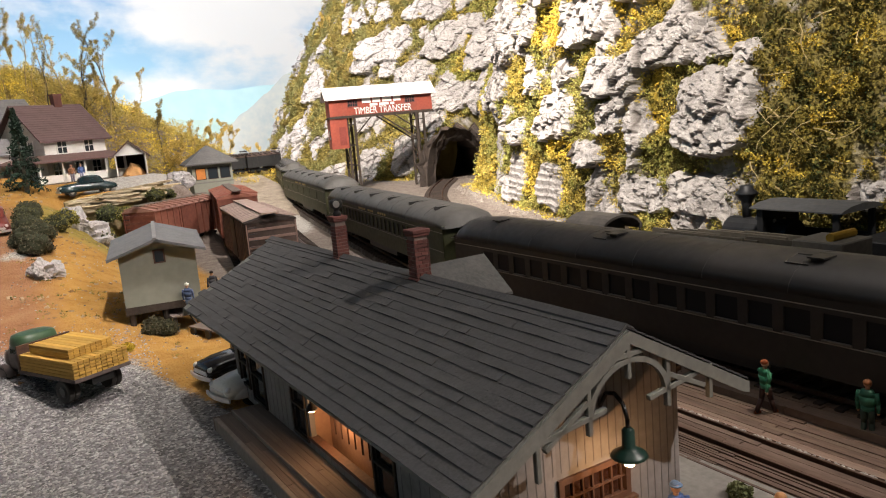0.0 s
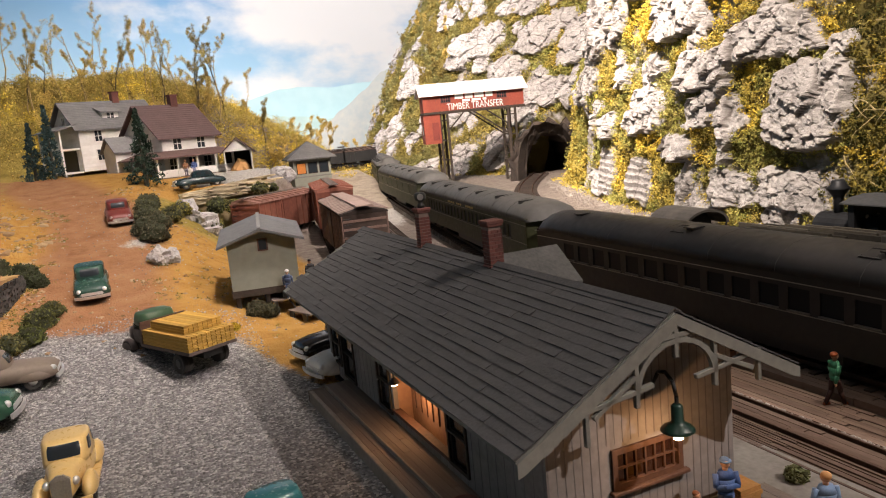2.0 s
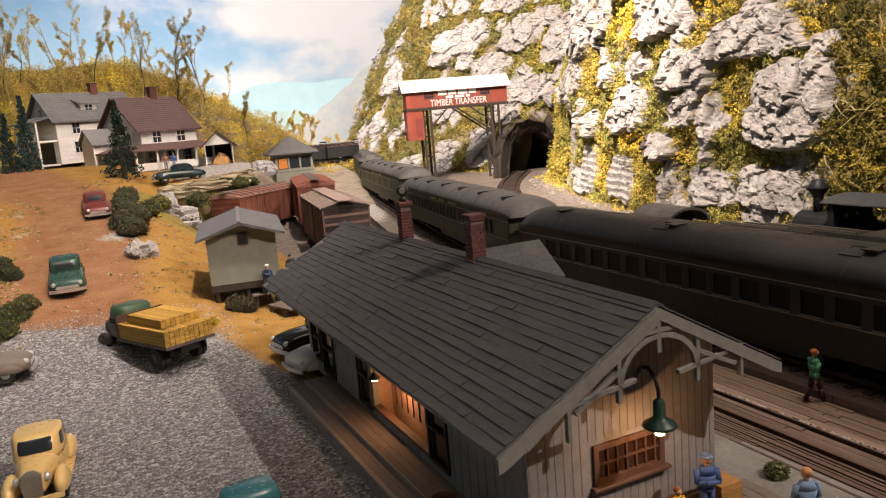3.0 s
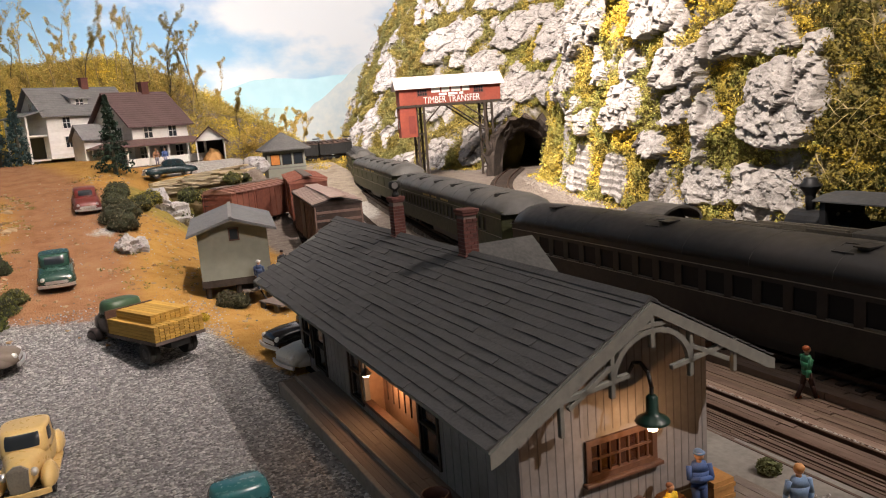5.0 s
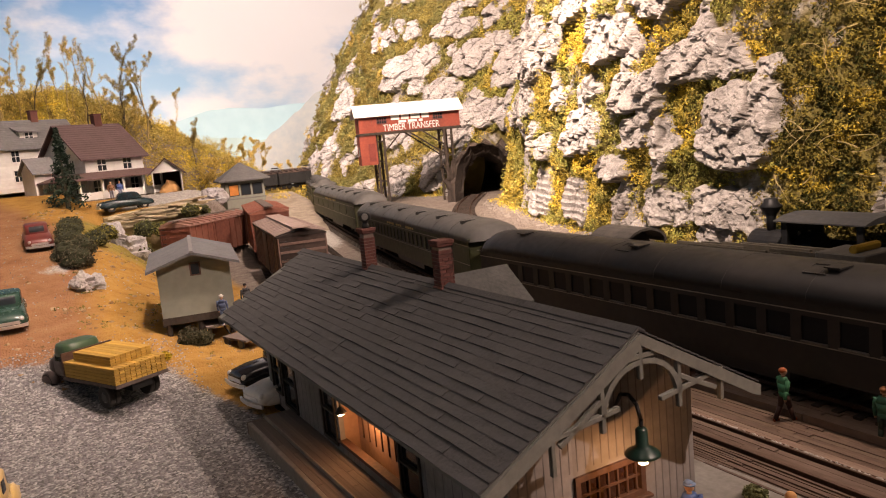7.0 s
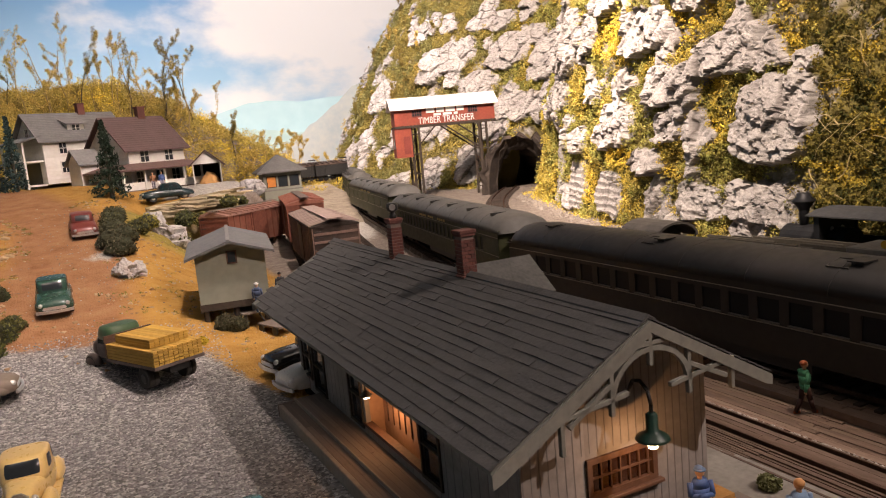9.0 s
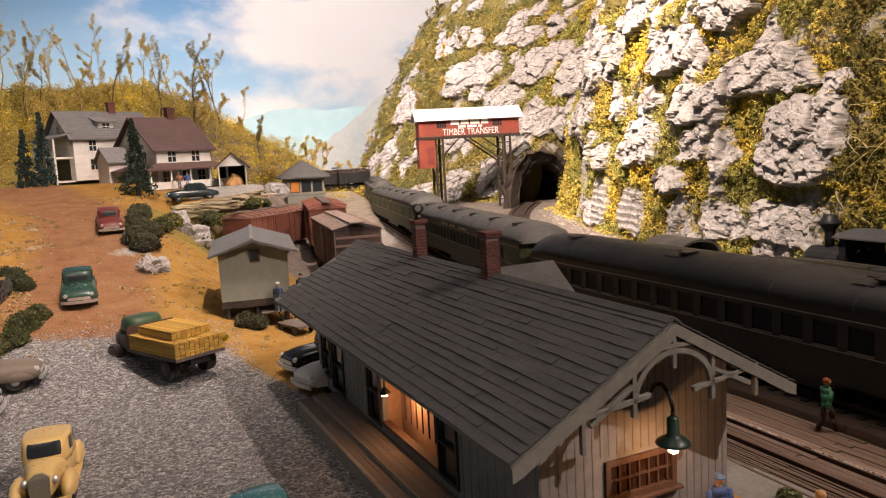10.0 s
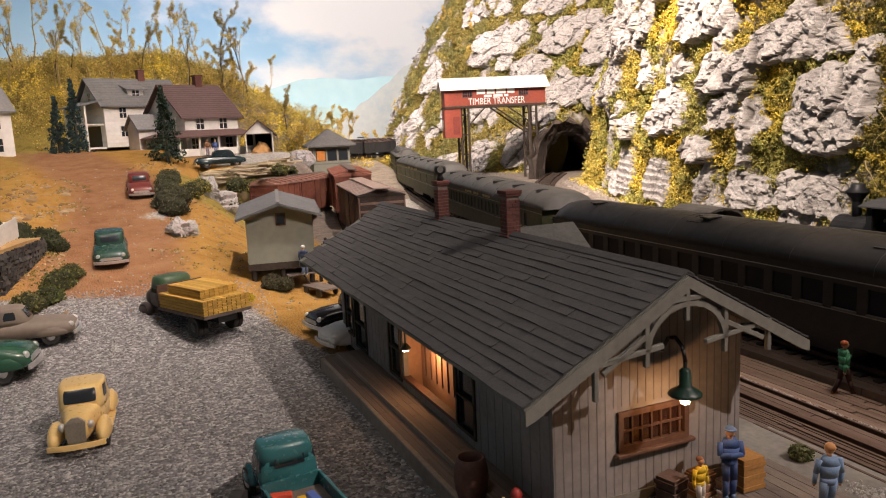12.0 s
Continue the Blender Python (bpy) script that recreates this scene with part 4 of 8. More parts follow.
def build_gooseneck():
    lp = thing("gooseneck_lamp", "dark green gooseneck barn lamp, lit, over the gable window", "lamp", (10.17, 11.14, -0.17))
    bm = bmesh.new()
    path = [(0.1, -0.02, 3.75), (0.1, -0.2, 4.05), (0.07, -0.45, 4.12), (0.03, -0.7, 4.0), (0.02, -0.8, 3.75), (0.02, -0.8, 3.5)]
    for a, b in zip(path, path[1:]):
        tube(bm, a, b, 0.04, n=8)
    part("neck", bm, BLACK, lp, smooth=True)
    green = pm("enamel_green", (0.012, 0.04, 0.03), (0.01, 0.03, 0.022), 1, 0.35, 0.05)
    bm = bmesh.new()
    lathe(bm, [(0.06, 3.6), (0.115, 3.55), (0.12, 3.24), (0.18, 3.19), (0.31, 3.11), (0.34, 3.06), (0.32, 3.04), (0.12, 3.12), (0.08, 3.2)], 20, (0.02, -0.8, 0))
    part("shade", bm, green, lp, "dark green enamel shade", True)
    bm = bmesh.new()
    lathe(bm, [(0.03, 3.14), (0.08, 3.06), (0.105, 2.95), (0.09, 2.88), (0.03, 2.85)], 12, (0.02, -0.8, 0))
    part("bulb", bm, glow("lit_bulb", (1.0, 0.75, 0.45), 25), lp, "glowing bulb", True)
    d = bpy.data.lights.new("gooseneck_glow", "POINT")
    d.energy, d.color, d.shadow_soft_size = 0.0055, (1.0, 0.52, 0.22), 0.02 * S
    ob = new("gooseneck_glow", d)
    ob.location = Vector((10.19, 10.34, 2.63)) * S
    al = thing("alcove_lamp", "small lit lamp under the depot eave", "lamp", (7.35, 18.85, -0.75))
    bm = bmesh.new()
    lathe(bm, [(0.05, 2.95), (0.17, 2.8), (0.16, 2.77), (0.05, 2.85)], 14)
    part("shade", bm, BLACK, al)
    bm = bmesh.new()
    lathe(bm, [(0.02, 2.8), (0.09, 2.76), (0.09, 2.72), (0.02, 2.69)], 12)
    part("bulb", bm, bpy.data.materials["lit_bulb"], al, "glowing bulb", True)
    bm = bmesh.new()
    tube(bm, (0, 0, 2.9), (0.0, 0, 4.4), 0.03, n=6)
    part("stem", bm, BLACK, al)
    d = bpy.data.lights.new("alcove_glow", "POINT")
    d.energy, d.color, d.shadow_soft_size = 0.009, (1.0, 0.55, 0.25), 0.1 * S
    ob = new("alcove_glow", d)
    ob.location = Vector((7.75, 18.4, 1.8)) * S


build_gooseneck()


def build_deck():
    """Plank platform round the depot, with a low curb beam."""
    dk = thing("station_platform", "weathered brown plank platform round the depot", "platform")
    bm = bmesh.new()
    box(bm, 6.14, 12.9, 8.2, 24.4, 0.02, 0.36)
    part("substructure", bm, TIMBER, dk)
    bm = bmesh.new()
    box(bm, 0, 1.0, 0, 0.26, 0, 0.06)
    me = mesh_of("plank", bm, DECK_WOOD)
    for k in range(8):
        y = 8.2 - 0.9 * (k % 2)
        while y < 24.3:
            a, b = max(8.2, y), min(24.4, y + 3.4)
            ob = piece("plank", me, dk, (6.18 + 0.213 * k, a, 0.36 if k < 2 else 0.47))
            ob.scale = (0.205, (b - a - 0.02) / 0.26, 1)
            y += 3.4
    bm = bmesh.new()
    box(bm, 6.595, 6.64, 8.2, 24.4, 0.36, 0.545)
    part("riser", bm, pm("pale_edge_beam", (0.26, 0.225, 0.195)), dk, "pale worn riser", bevel=0.01)
    x = 7.92
    bm = bmesh.new()
    box(bm, 0, 0.27, 0, 2.9, 0, 0.06)
    me2 = mesh_of("plank", bm, DECK_WOOD)
    while x < 12.9:
        piece("plank", me2, dk, (x, 8.25, 0.36))
        x += 0.29
    bm = bmesh.new()
    box(bm, 6.02, 6.17, 8.2, 24.4, 0.0, 0.44)
    part("edge_beam", bm, pm("pale_edge_beam", (0.26, 0.225, 0.195), (0.18, 0.15, 0.13), 1.2, 0.9, 0.3), dk, "paler worn edge beam", bevel=0.02)
    bm = bmesh.new()
    box(bm, 6.02, 12.9, 24.4, 24.55, 0.0, 0.43)
    part("edge_beam", bm, DECK_WOOD, dk, bevel=0.02)
    bm = bmesh.new()
    box(bm, 12.95, 14.85, 6.0, 25.2, 0.03, 0.27)
    part("paved_apron", bm, pm("grey_apron", (0.2, 0.19, 0.17), (0.14, 0.13, 0.12), 1, 0.9, 0.3, dirt=(0.1, 0.085, 0.07)), dk, "grey trackside apron")
    dk.matrix_basis = Matrix.Translation(Vector((6.02, 24.4, 0)) * S) @ ROT(1.3) @ Matrix.Translation(Vector((-6.02, -24.4, 0)) * S)


build_deck()

# ---- tracks ----
TRAIN = [(20.8, -40), (20.8, 20), (20.9, 31), (21.9, 38), (23.1, 44.5), (24.4, 51), (26.4, 62), (28.9, 75), (32.5, 90), (36.9, 104), (40.5, 116), (45, 130)]
CURVE = along(TRAIN, 400)[0]


def train_x(y):
    return float(np.interp(y, CURVE[:, 1], CURVE[:, 0]))


def build_track(name, points, lift=0.0, ties=True, flat=None, half=0.7175):
    pts, dist = along(points, 160)
    z = lambda x, y: (land(x, y) if flat is None else flat) + lift
    tr = thing(name, "railway track with rusty steel rails on dark wooden ties", "track", group="yard tracks")
    tang = np.gradient(pts, axis=0)
    tang /= np.linalg.norm(tang, axis=1)[:, None]
    for side in (-1, 1):
        bm = bmesh.new()
        rings = []
        for p, t in zip(pts, tang):
            cx, cy = p[0] + side * half * t[1], p[1] - side * half * t[0]
            h = z(float(p[0]), float(p[1]))
            rings.append([(cx + a * t[1], cy - a * t[0], h + b) for a, b in ((-0.07, 0.18), (-0.02, 0.2), (-0.02, 0.28), (-0.04, 0.29), (-0.04, 0.33), (0.04, 0.33), (0.04, 0.29), (0.02, 0.28), (0.02, 0.2), (0.07, 0.18))])
        loft(bm, rings)
        part("rail", bm, RAIL, tr, "rusty steel rail")
    if ties:
        bm = bmesh.new()
        box(bm, -1.25, 1.25, -0.11, 0.11, 0, 0.17)
        me = mesh_of("tie", bm, TIE)
        n = int(dist[-1] / 0.62)
        count = 0
        for k in range(n):
            d = k * 0.62
            x, y = (float(np.interp(d, dist, pts[:, i])) for i in (0, 1))
            if y < 4 or y > 104:
                continue
            tx, ty = (float(np.interp(d, dist, tang[:, i])) for i in (0, 1))
            piece("tie", me, tr, (x, y, z(x, y) + 0.02), (0, 0, math.degrees(math.atan2(-tx, ty))))
            count += 1
            if count > 170:
                break
    return tr


build_track("near_track", [(16.6, -30), (16.6, 20), (16.75, 31), (18.1, 43), (20.1, 54), (23.0, 68), (26.8, 84), (31, 98)], 0.0, half=0.45)
build_track("main_track", TRAIN, 0.37)
build_track("cliff_siding", [(28.6, -20), (29.2, 10), (29.9, 22), (30.8, 36), (33.5, 50), (38, 64), (44, 74), (51.5, 83)], 0.02)
build_track("house_track", [(12.2, 34), (13.9, 43.5), (15.9, 53), (18.1, 64), (21.5, 78), (25, 90)], 0.12, True)


def build_roadbed():
    """Low ballast bank under the main track, with a ragged foot."""
    pts, _ = along(TRAIN, 240)
    tang = np.gradient(pts, axis=0)
    tang /= np.linalg.norm(tang, axis=1)[:, None]
    bm = bmesh.new()
    rings = []
    for k, (p, t) in enumerate(zip(pts, tang)):
        h = land(float(p[0]), float(p[1]))
        row = [(-1.3, -0.1), (-1.15, 0.3), (-0.7, 0.44), (0.7, 0.44), (1.55, 0.36), (2.3, -0.1)]
        rings.append([(p[0] + (a + 0.12 * wob(k * 0.4, i, 3)) * t[1], p[1] - (a + 0.12 * wob(k * 0.4, i, 3)) * t[0], h + b) for i, (a, b) in enumerate(row)])
    loft(bm, rings, True, True)
    solid("ballast_bed", bm, pm("cinder_ballast", (0.12, 0.1, 0.085), (0.05, 0.043, 0.038), 3.0, 0.95, 0.8, dirt=(0.3, 0.28, 0.25), dirt_amount=0.5, bump_size=0.08), "dark cinder ballast bed under the main track", "roadbed", kind="structure")


build_roadbed()


def build_crossing():
    """Plank walkways between and beside the rails."""
    cr = thing("plank_walkway", "worn brown plank walkway beside and between the rails", "walkway")
    brown = pm("worn_brown_planks", (0.165, 0.108, 0.08), (0.11, 0.072, 0.054), 1.2, 0.9, 0.3, stretch=(2, 0.4, 1), dirt=(0.17, 0.13, 0.1), per_piece=0.1)
    # darker of the two plank browns, for the strips nearer the depot
    dark = pm("darker_brown_planks", (0.095, 0.06, 0.044), (0.06, 0.038, 0.028), 1.2, 0.9, 0.3, stretch=(2, 0.4, 1), dirt=(0.14, 0.1, 0.075), per_piece=0.1)
    for xa, xb, n in ((14.88, 16.0, 10), (16.28, 16.92, 3), (17.25, 18.85, 9), (18.88, 19.96, 4)):
        w = (xb - xa) / n
        bm = bmesh.new()
        gap = 0.018 if n == 10 else 0.006
        box(bm, gap, w - gap, 0, 4.6, 0, 0.24)
        me = mesh_of("walk_plank", bm, brown if xa > 17 else dark)
        for k in range(n):
            y = 4.0 - 0.37 * (k % 3)
            while y < 31:
                piece("walk_plank", me, cr, (xa + k * w, y, (0.24 if n == 4 else 0.02) + 0.012 * ((k * 7 + int(y)) % 3)))
                y += 4.63
    return cr


build_crossing()

# ---- passenger train ----


def build_coach(name, body_mat, at, turn, length, windows, label, roof_label, arched=True, glass=0.72):
    c = thing(name, label, "passenger car", at, turn, "cars of the standing train")
    h = length / 2
    roofp = [(-1.56, 3.12), (-1.5, 3.38), (-1.25, 3.66), (-0.75, 3.92), (0, 4.02), (0.75, 3.92), (1.25, 3.66), (1.5, 3.38), (1.56, 3.12)] if arched else [(-1.56, 3.1), (-1.5, 3.3), (-1.1, 3.52), (-0.82, 3.58), (-0.8, 3.84), (-0.4, 3.98), (0, 4.02), (0.4, 3.98), (0.8, 3.84), (0.82, 3.58), (1.1, 3.52), (1.5, 3.3), (1.56, 3.1)]
    bm = bmesh.new()
    rings = []
    for y, s, drop in ((-h - 0.25, 0.86, 0.28), (-h + 0.3, 0.97, 0.06), (-h + 1.2, 1, 0), (h - 1.2, 1, 0), (h - 0.3, 0.97, 0.06), (h + 0.25, 0.86, 0.28)):
        rings.append([(x * (1 if z < 3.2 else s), y, z - (drop if z > 3.2 else 0)) for x, z in roofp])
    loft(bm, rings)
    roof_mat = COACH_ROOF_DARK if body_mat is COACH_DARK else COACH_ROOF
    part("roof", bm, roof_mat, c, roof_label, True)
    for k in range(1, 9):
        bm = bmesh.new()
        y = -h + length * k / 9
        rings = [[(x * 1.006, y + d, z * 1.001 + 0.006) for x, z in roofp] for d in (-0.006, 0.006)]
        loft(bm, rings)
        part("roof_seam", bm, pm("seam_grey", (0.045, 0.043, 0.042), None, 1, 0.6, 0.1), c)
    dark = body_mat is COACH_DARK
    for k, q in enumerate((0.1, 0.32, 0.62, 0.9) if dark else (0.08, 0.24, 0.4, 0.56, 0.72, 0.88)):
        y = -h + length * q
        v = part("roof_vent", vent_mesh() if dark else bar_vent_mesh(), roof_mat if dark else BLACK, c, "small dark roof ventilator")
        v.location = Vector((-0.55 if arched else -0.95, y, 3.93 if arched else 3.6)) * S
    if dark:
        for q in (0.31, 0.61):
            bm = bmesh.new()
            for a, b in (((-0.95, 0.4), (-0.95, 1.1)), ((-0.35, 0.4), (-0.35, 1.1)), ((-0.95, 1.1), (-0.35, 1.1))):
                y = -h + length * q
                beam(bm, (a[0], y + a[1], 3.84 if a[0] < -0.5 else 3.99), (b[0], y + b[1], 3.84 if b[0] < -0.5 else 3.99), 0.035)
            part("hatch_frame", bm, pm("seam_grey", (0.045, 0.043, 0.042)), c, "thin grey roof hatch frame")
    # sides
    # black core box stands in for the dark interior behind the panes
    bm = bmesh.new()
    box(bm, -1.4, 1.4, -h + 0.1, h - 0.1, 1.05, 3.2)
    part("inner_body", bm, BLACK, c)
    n = windows
    pitch = (length - 4.4) / n
    for side in (-1, 1):
        bm = bmesh.new()
        xs = (-1.5, -1.42) if side < 0 else (1.42, 1.5)
        box(bm, *xs, -h, h, 1.0, 1.95)
        box(bm, *xs, -h, h, 2.72, 3.2)
        y = -h
        for k in range(n):
            a = -h + 2.2 + pitch * (k + 0.5) - glass / 2
            box(bm, *xs, y, a, 1.95, 2.72)
            y = a + glass
        box(bm, *xs, y, h, 1.95, 2.72)
        part("side", bm, body_mat, c)
        line = pm("trim_line", (0.26, 0.23, 0.19), (0.17, 0.15, 0.12), 1, 0.5, 0.05)
        sill = pm("sill_grey", (0.1, 0.09, 0.08), (0.06, 0.055, 0.05), 1, 0.5, 0.05)
        if not dark:
            for k in range(14):
                if k not in (4, 5, 9):
                    bm = bmesh.new()
                    box(bm, -0.008, 0.008, 0, 0.3, 0, 0.16)
                    p = part("letter_bar", bm, pm("gilt_bar", (0.5, 0.36, 0.12), None, 2, 0.5, 0.05), c, "small gilt letter bar")
                    p.location = Vector((1.508 * side, -3.2 + 0.46 * k, 2.96)) * S
        for z in (1.9, 2.86):
            bm = bmesh.new()
            x = 1.515 * side
            box(bm, min(x, x - 0.03 * side), max(x, x - 0.03 * side), -h, h, z, z + 0.03)
            part("belt_rail", bm, line, c)
        for k in range(n):
            a = -h + 2.2 + pitch * (k + 0.5) - glass / 2
            bm = bmesh.new()
            box(bm, -0.012, 0.012, 0, glass, 0, 0.77)
            p = part("window_pane", bm, COACH_GLASS, c)
            p.location = Vector((1.435 * side, a, 1.95)) * S
            bm = bmesh.new()
            box(bm, -0.05, 0.05, -0.02, glass + 0.02, -0.05, 0.0)
            p = part("window_sill", bm, sill, c)
            p.location = Vector((1.5 * side, a, 2.0)) * S
    for end in (-1, 1):
        bm = bmesh.new()
        y = end * h
        box(bm, -1.5, 1.5, min(y, y - end * 0.08), max(y, y - end * 0.08), 1.0, 3.25)
        part("end_wall", bm, body_mat, c)
        bm = bmesh.new()
        box(bm, -0.55, 0.55, min(y, y + end * 0.42), max(y, y + end * 0.42), 1.1, 3.2)
        part("diaphragm", bm, BLACK, c)
        truck = part("truck", truck_mesh(), BLACK, c, "dark wheel truck")
        truck.location = Vector((0, end * (h - 3.6), 0)) * S
        for wy in (-1.2, 1.2):
            for wx in (-0.72, 0.72):
                bm = bmesh.new()
                tube(bm, (wx - 0.07, wy, 0.72), (wx + 0.07, wy, 0.72), 0.42, n=16)
                part("wheel", bm, RAIL, truck)
    bm = bmesh.new()
    box(bm, -1.3, 1.3, -h + 0.3, h - 0.3, 0.85, 1.05)
    box(bm, -1.1, -0.5, -3.5, 2.5, 0.45, 0.9)
    box(bm, 0.4, 1.1, -2.5, 3.0, 0.45, 0.9)
    tube(bm, (-0.2, -1.5, 0.7), (-0.2, 1.6, 0.7), 0.25, n=10)
    part("underframe", bm, BLACK, c)
    return c


def bar_vent_mesh():
    bm = bmesh.new()
    box(bm, -0.5, 0.35, -0.09, 0.09, -0.1, 0.07)
    return bm


def vent_mesh():
    bm = bmesh.new()
    box(bm, -0.2, 0.2, -0.18, 0.18, -0.08, 0.07)
    box(bm, -0.3, 0.3, -0.25, 0.25, 0.07, 0.11)
    return bm


def truck_mesh():
    bm = bmesh.new()
    for s in (-0.95, 0.95):
        box(bm, s - 0.08, s + 0.08, -1.9, 1.9, 0.66, 0.86)
        box(bm, s - 0.1, s + 0.1, -1.4, -1.0, 0.5, 0.95)
        box(bm, s - 0.1, s + 0.1, 1.0, 1.4, 0.5, 0.95)
    box(bm, -0.9, 0.9, -0.2, 0.2, 0.6, 0.88)
    return bm


def place_on_curve(ya, yb):
    xa, xb = train_x(ya), train_x(yb)
    y = (ya + yb) / 2
    return ((xa + xb) / 2, y, (land(xa, ya) + land(xb, yb)) / 2 + 0.48), math.degrees(math.atan2(xa - xb, yb - ya))


for ya, yb, nm, mat, win, lab, rl, ar in (
    (4.6, 30.9, "dark_coach", COACH_DARK, 19, "long dark brown passenger coach with a black arched roof", "dark grey arched roof", True),
    (31.9, 57.0, "olive_coach", COACH_GREEN, 24, "olive green passenger coach with a dusty grey roof", "dusty grey roof", True),
    (57.9, 83.0, "baggage_car", COACH_GREEN, 6, "olive green baggage car with a dusty grey roof", "dusty grey roof", True),
    (83.9, 105.5, "end_coach", COACH_GREEN, 12, "olive coach with a raised clerestory roof", "grey clerestory roof", False),
):
    at, turn = place_on_curve(ya, yb)
    build_coach(nm, mat, at, turn, math.hypot(yb - ya, train_x(yb) - train_x(ya)), win, lab, rl, ar, 0.8 if mat is COACH_DARK else 0.5)

# ---- greenery ----


def leaf_material(name, rough=0.85):
    m = bpy.data.materials.new(name)
    m.use_nodes = True
    nt = m.node_tree
    N, L = nt.nodes, nt.links
    b = N["Principled BSDF"]
    b.inputs["Roughness"].default_value = rough
    b.inputs["Specular IOR Level"].default_value = 0.15
    at = N.new("ShaderNodeAttribute")
    at.attribute_name = "leaf_colour"
    hs = N.new("ShaderNodeHueSaturation")
    geo = N.new("ShaderNodeNewGeometry")
    mr = N.new("ShaderNodeMapRange")
    mr.inputs[3].default_value, mr.inputs[4].default_value = 0.6, 1.35
    L.new(geo.outputs["Random Per Island"], mr.inputs[0])
    L.new(mr.outputs[0], hs.inputs["Value"])
    L.new(at.outputs["Color"], hs.inputs["Color"])
    L.new(hs.outputs[0], b.inputs["Base Color"])
    return m


LEAF = leaf_material("leaf")


def leaf_cloud(name, centres, spread, sizes, colours, leaves, parent=None, seed=1, label="", flat=0.6):
    """Many small bent leaves scattered round centres; arrays in metres of the railway's world."""
    rng = np.random.default_rng(seed)
    c = np.repeat(np.asarray(centres, float), leaves, axis=0)
    n = len(c)
    off = rng.normal(size=(n, 3))
    off /= np.linalg.norm(off, axis=1)[:, None]
    off *= (rng.random(n) ** 0.5)[:, None]
    sp = np.repeat(np.asarray(spread, float), leaves) if np.ndim(spread) else np.full(n, float(spread))
    p = c + off * sp[:, None] * np.array([1, 1, flat + 0.2])
    size = (np.repeat(np.asarray(sizes, float), leaves) if np.ndim(sizes) else np.full(n, float(sizes))) * rng.uniform(0.6, 1.4, n)
    u = rng.normal(size=(n, 3))
    u /= np.linalg.norm(u, axis=1)[:, None]
    w = np.cross(u, rng.normal(size=(n, 3)))
    w /= np.linalg.norm(w, axis=1)[:, None]
    u, w = u * size[:, None], w * (size * 0.55)[:, None]
    quad = np.stack([p - u, p + w, p + u, p - w], 1).reshape(-1, 3) * S
    me = bpy.data.meshes.new(name)
    me.vertices.add(4 * n)
    me.vertices.foreach_set("co", quad.ravel().astype(np.float32))
    me.loops.add(4 * n)
    me.loops.foreach_set("vertex_index", np.arange(4 * n, dtype=np.int32))
    me.polygons.add(n)
    me.polygons.foreach_set("loop_start", np.arange(0, 4 * n, 4, dtype=np.int32))
    me.polygons.foreach_set("loop_total", np.full(n, 4, dtype=np.int32))
    me.update(calc_edges=True)
    col = np.repeat(np.asarray(colours, float), leaves, axis=0) if np.ndim(colours) > 1 else np.tile(np.asarray(colours, float), (n, 1))
    col = np.clip(col * rng.uniform(0.8, 1.2, (n, 1)), 0, 1)
    rgba = np.concatenate([col, np.ones((n, 1))], 1)
    at = me.attributes.new("leaf_colour", "FLOAT_COLOR", "POINT")
    at.data.foreach_set("color", np.repeat(rgba, 4, axis=0).ravel().astype(np.float32))
    me.materials.append(LEAF)
    ob = new(name, me)
    if parent:
        ob.parent = parent
    return tagged(ob, label)


OLIVE, MOSS_GREEN, GOLD = (0.4, 0.335, 0.095), (0.3, 0.31, 0.085), (0.8, 0.58, 0.08)
# bright yellow clumps on the cliff: way along the foot, height, half width, half height
YELLOW = [(54.8, 15.7, 2.9, 2.1), (43.8, 15.3, 2.7, 1.2), (40.2, 8.2, 2.2, 1.1), (51.7, 6.3, 3.0, 0.8), (33.7, 13.1, 1.1, 0.7), (39.6, 11.3, 0.9, 1.1), (30.2, 10.2, 1.2, 0.6), (30.9, 6.1, 1.5, 0.4), (28.5, 11.8, 1.1, 0.5), (26.5, 9.7, 1.2, 0.5), (27.1, 8.0, 1.0, 0.5), (25.2, 11.8, 0.8, 0.8), (29.0, 5.7, 1.3, 0.5), (25.4, 5.7, 1.2, 0.5), (57.6, 3.2, 1.0, 1.6), (45.5, 5.5, 2.3, 0.4), (36.3, 14.1, 1.5, 0.4), (32.2, 7.7, 0.9, 0.9)]


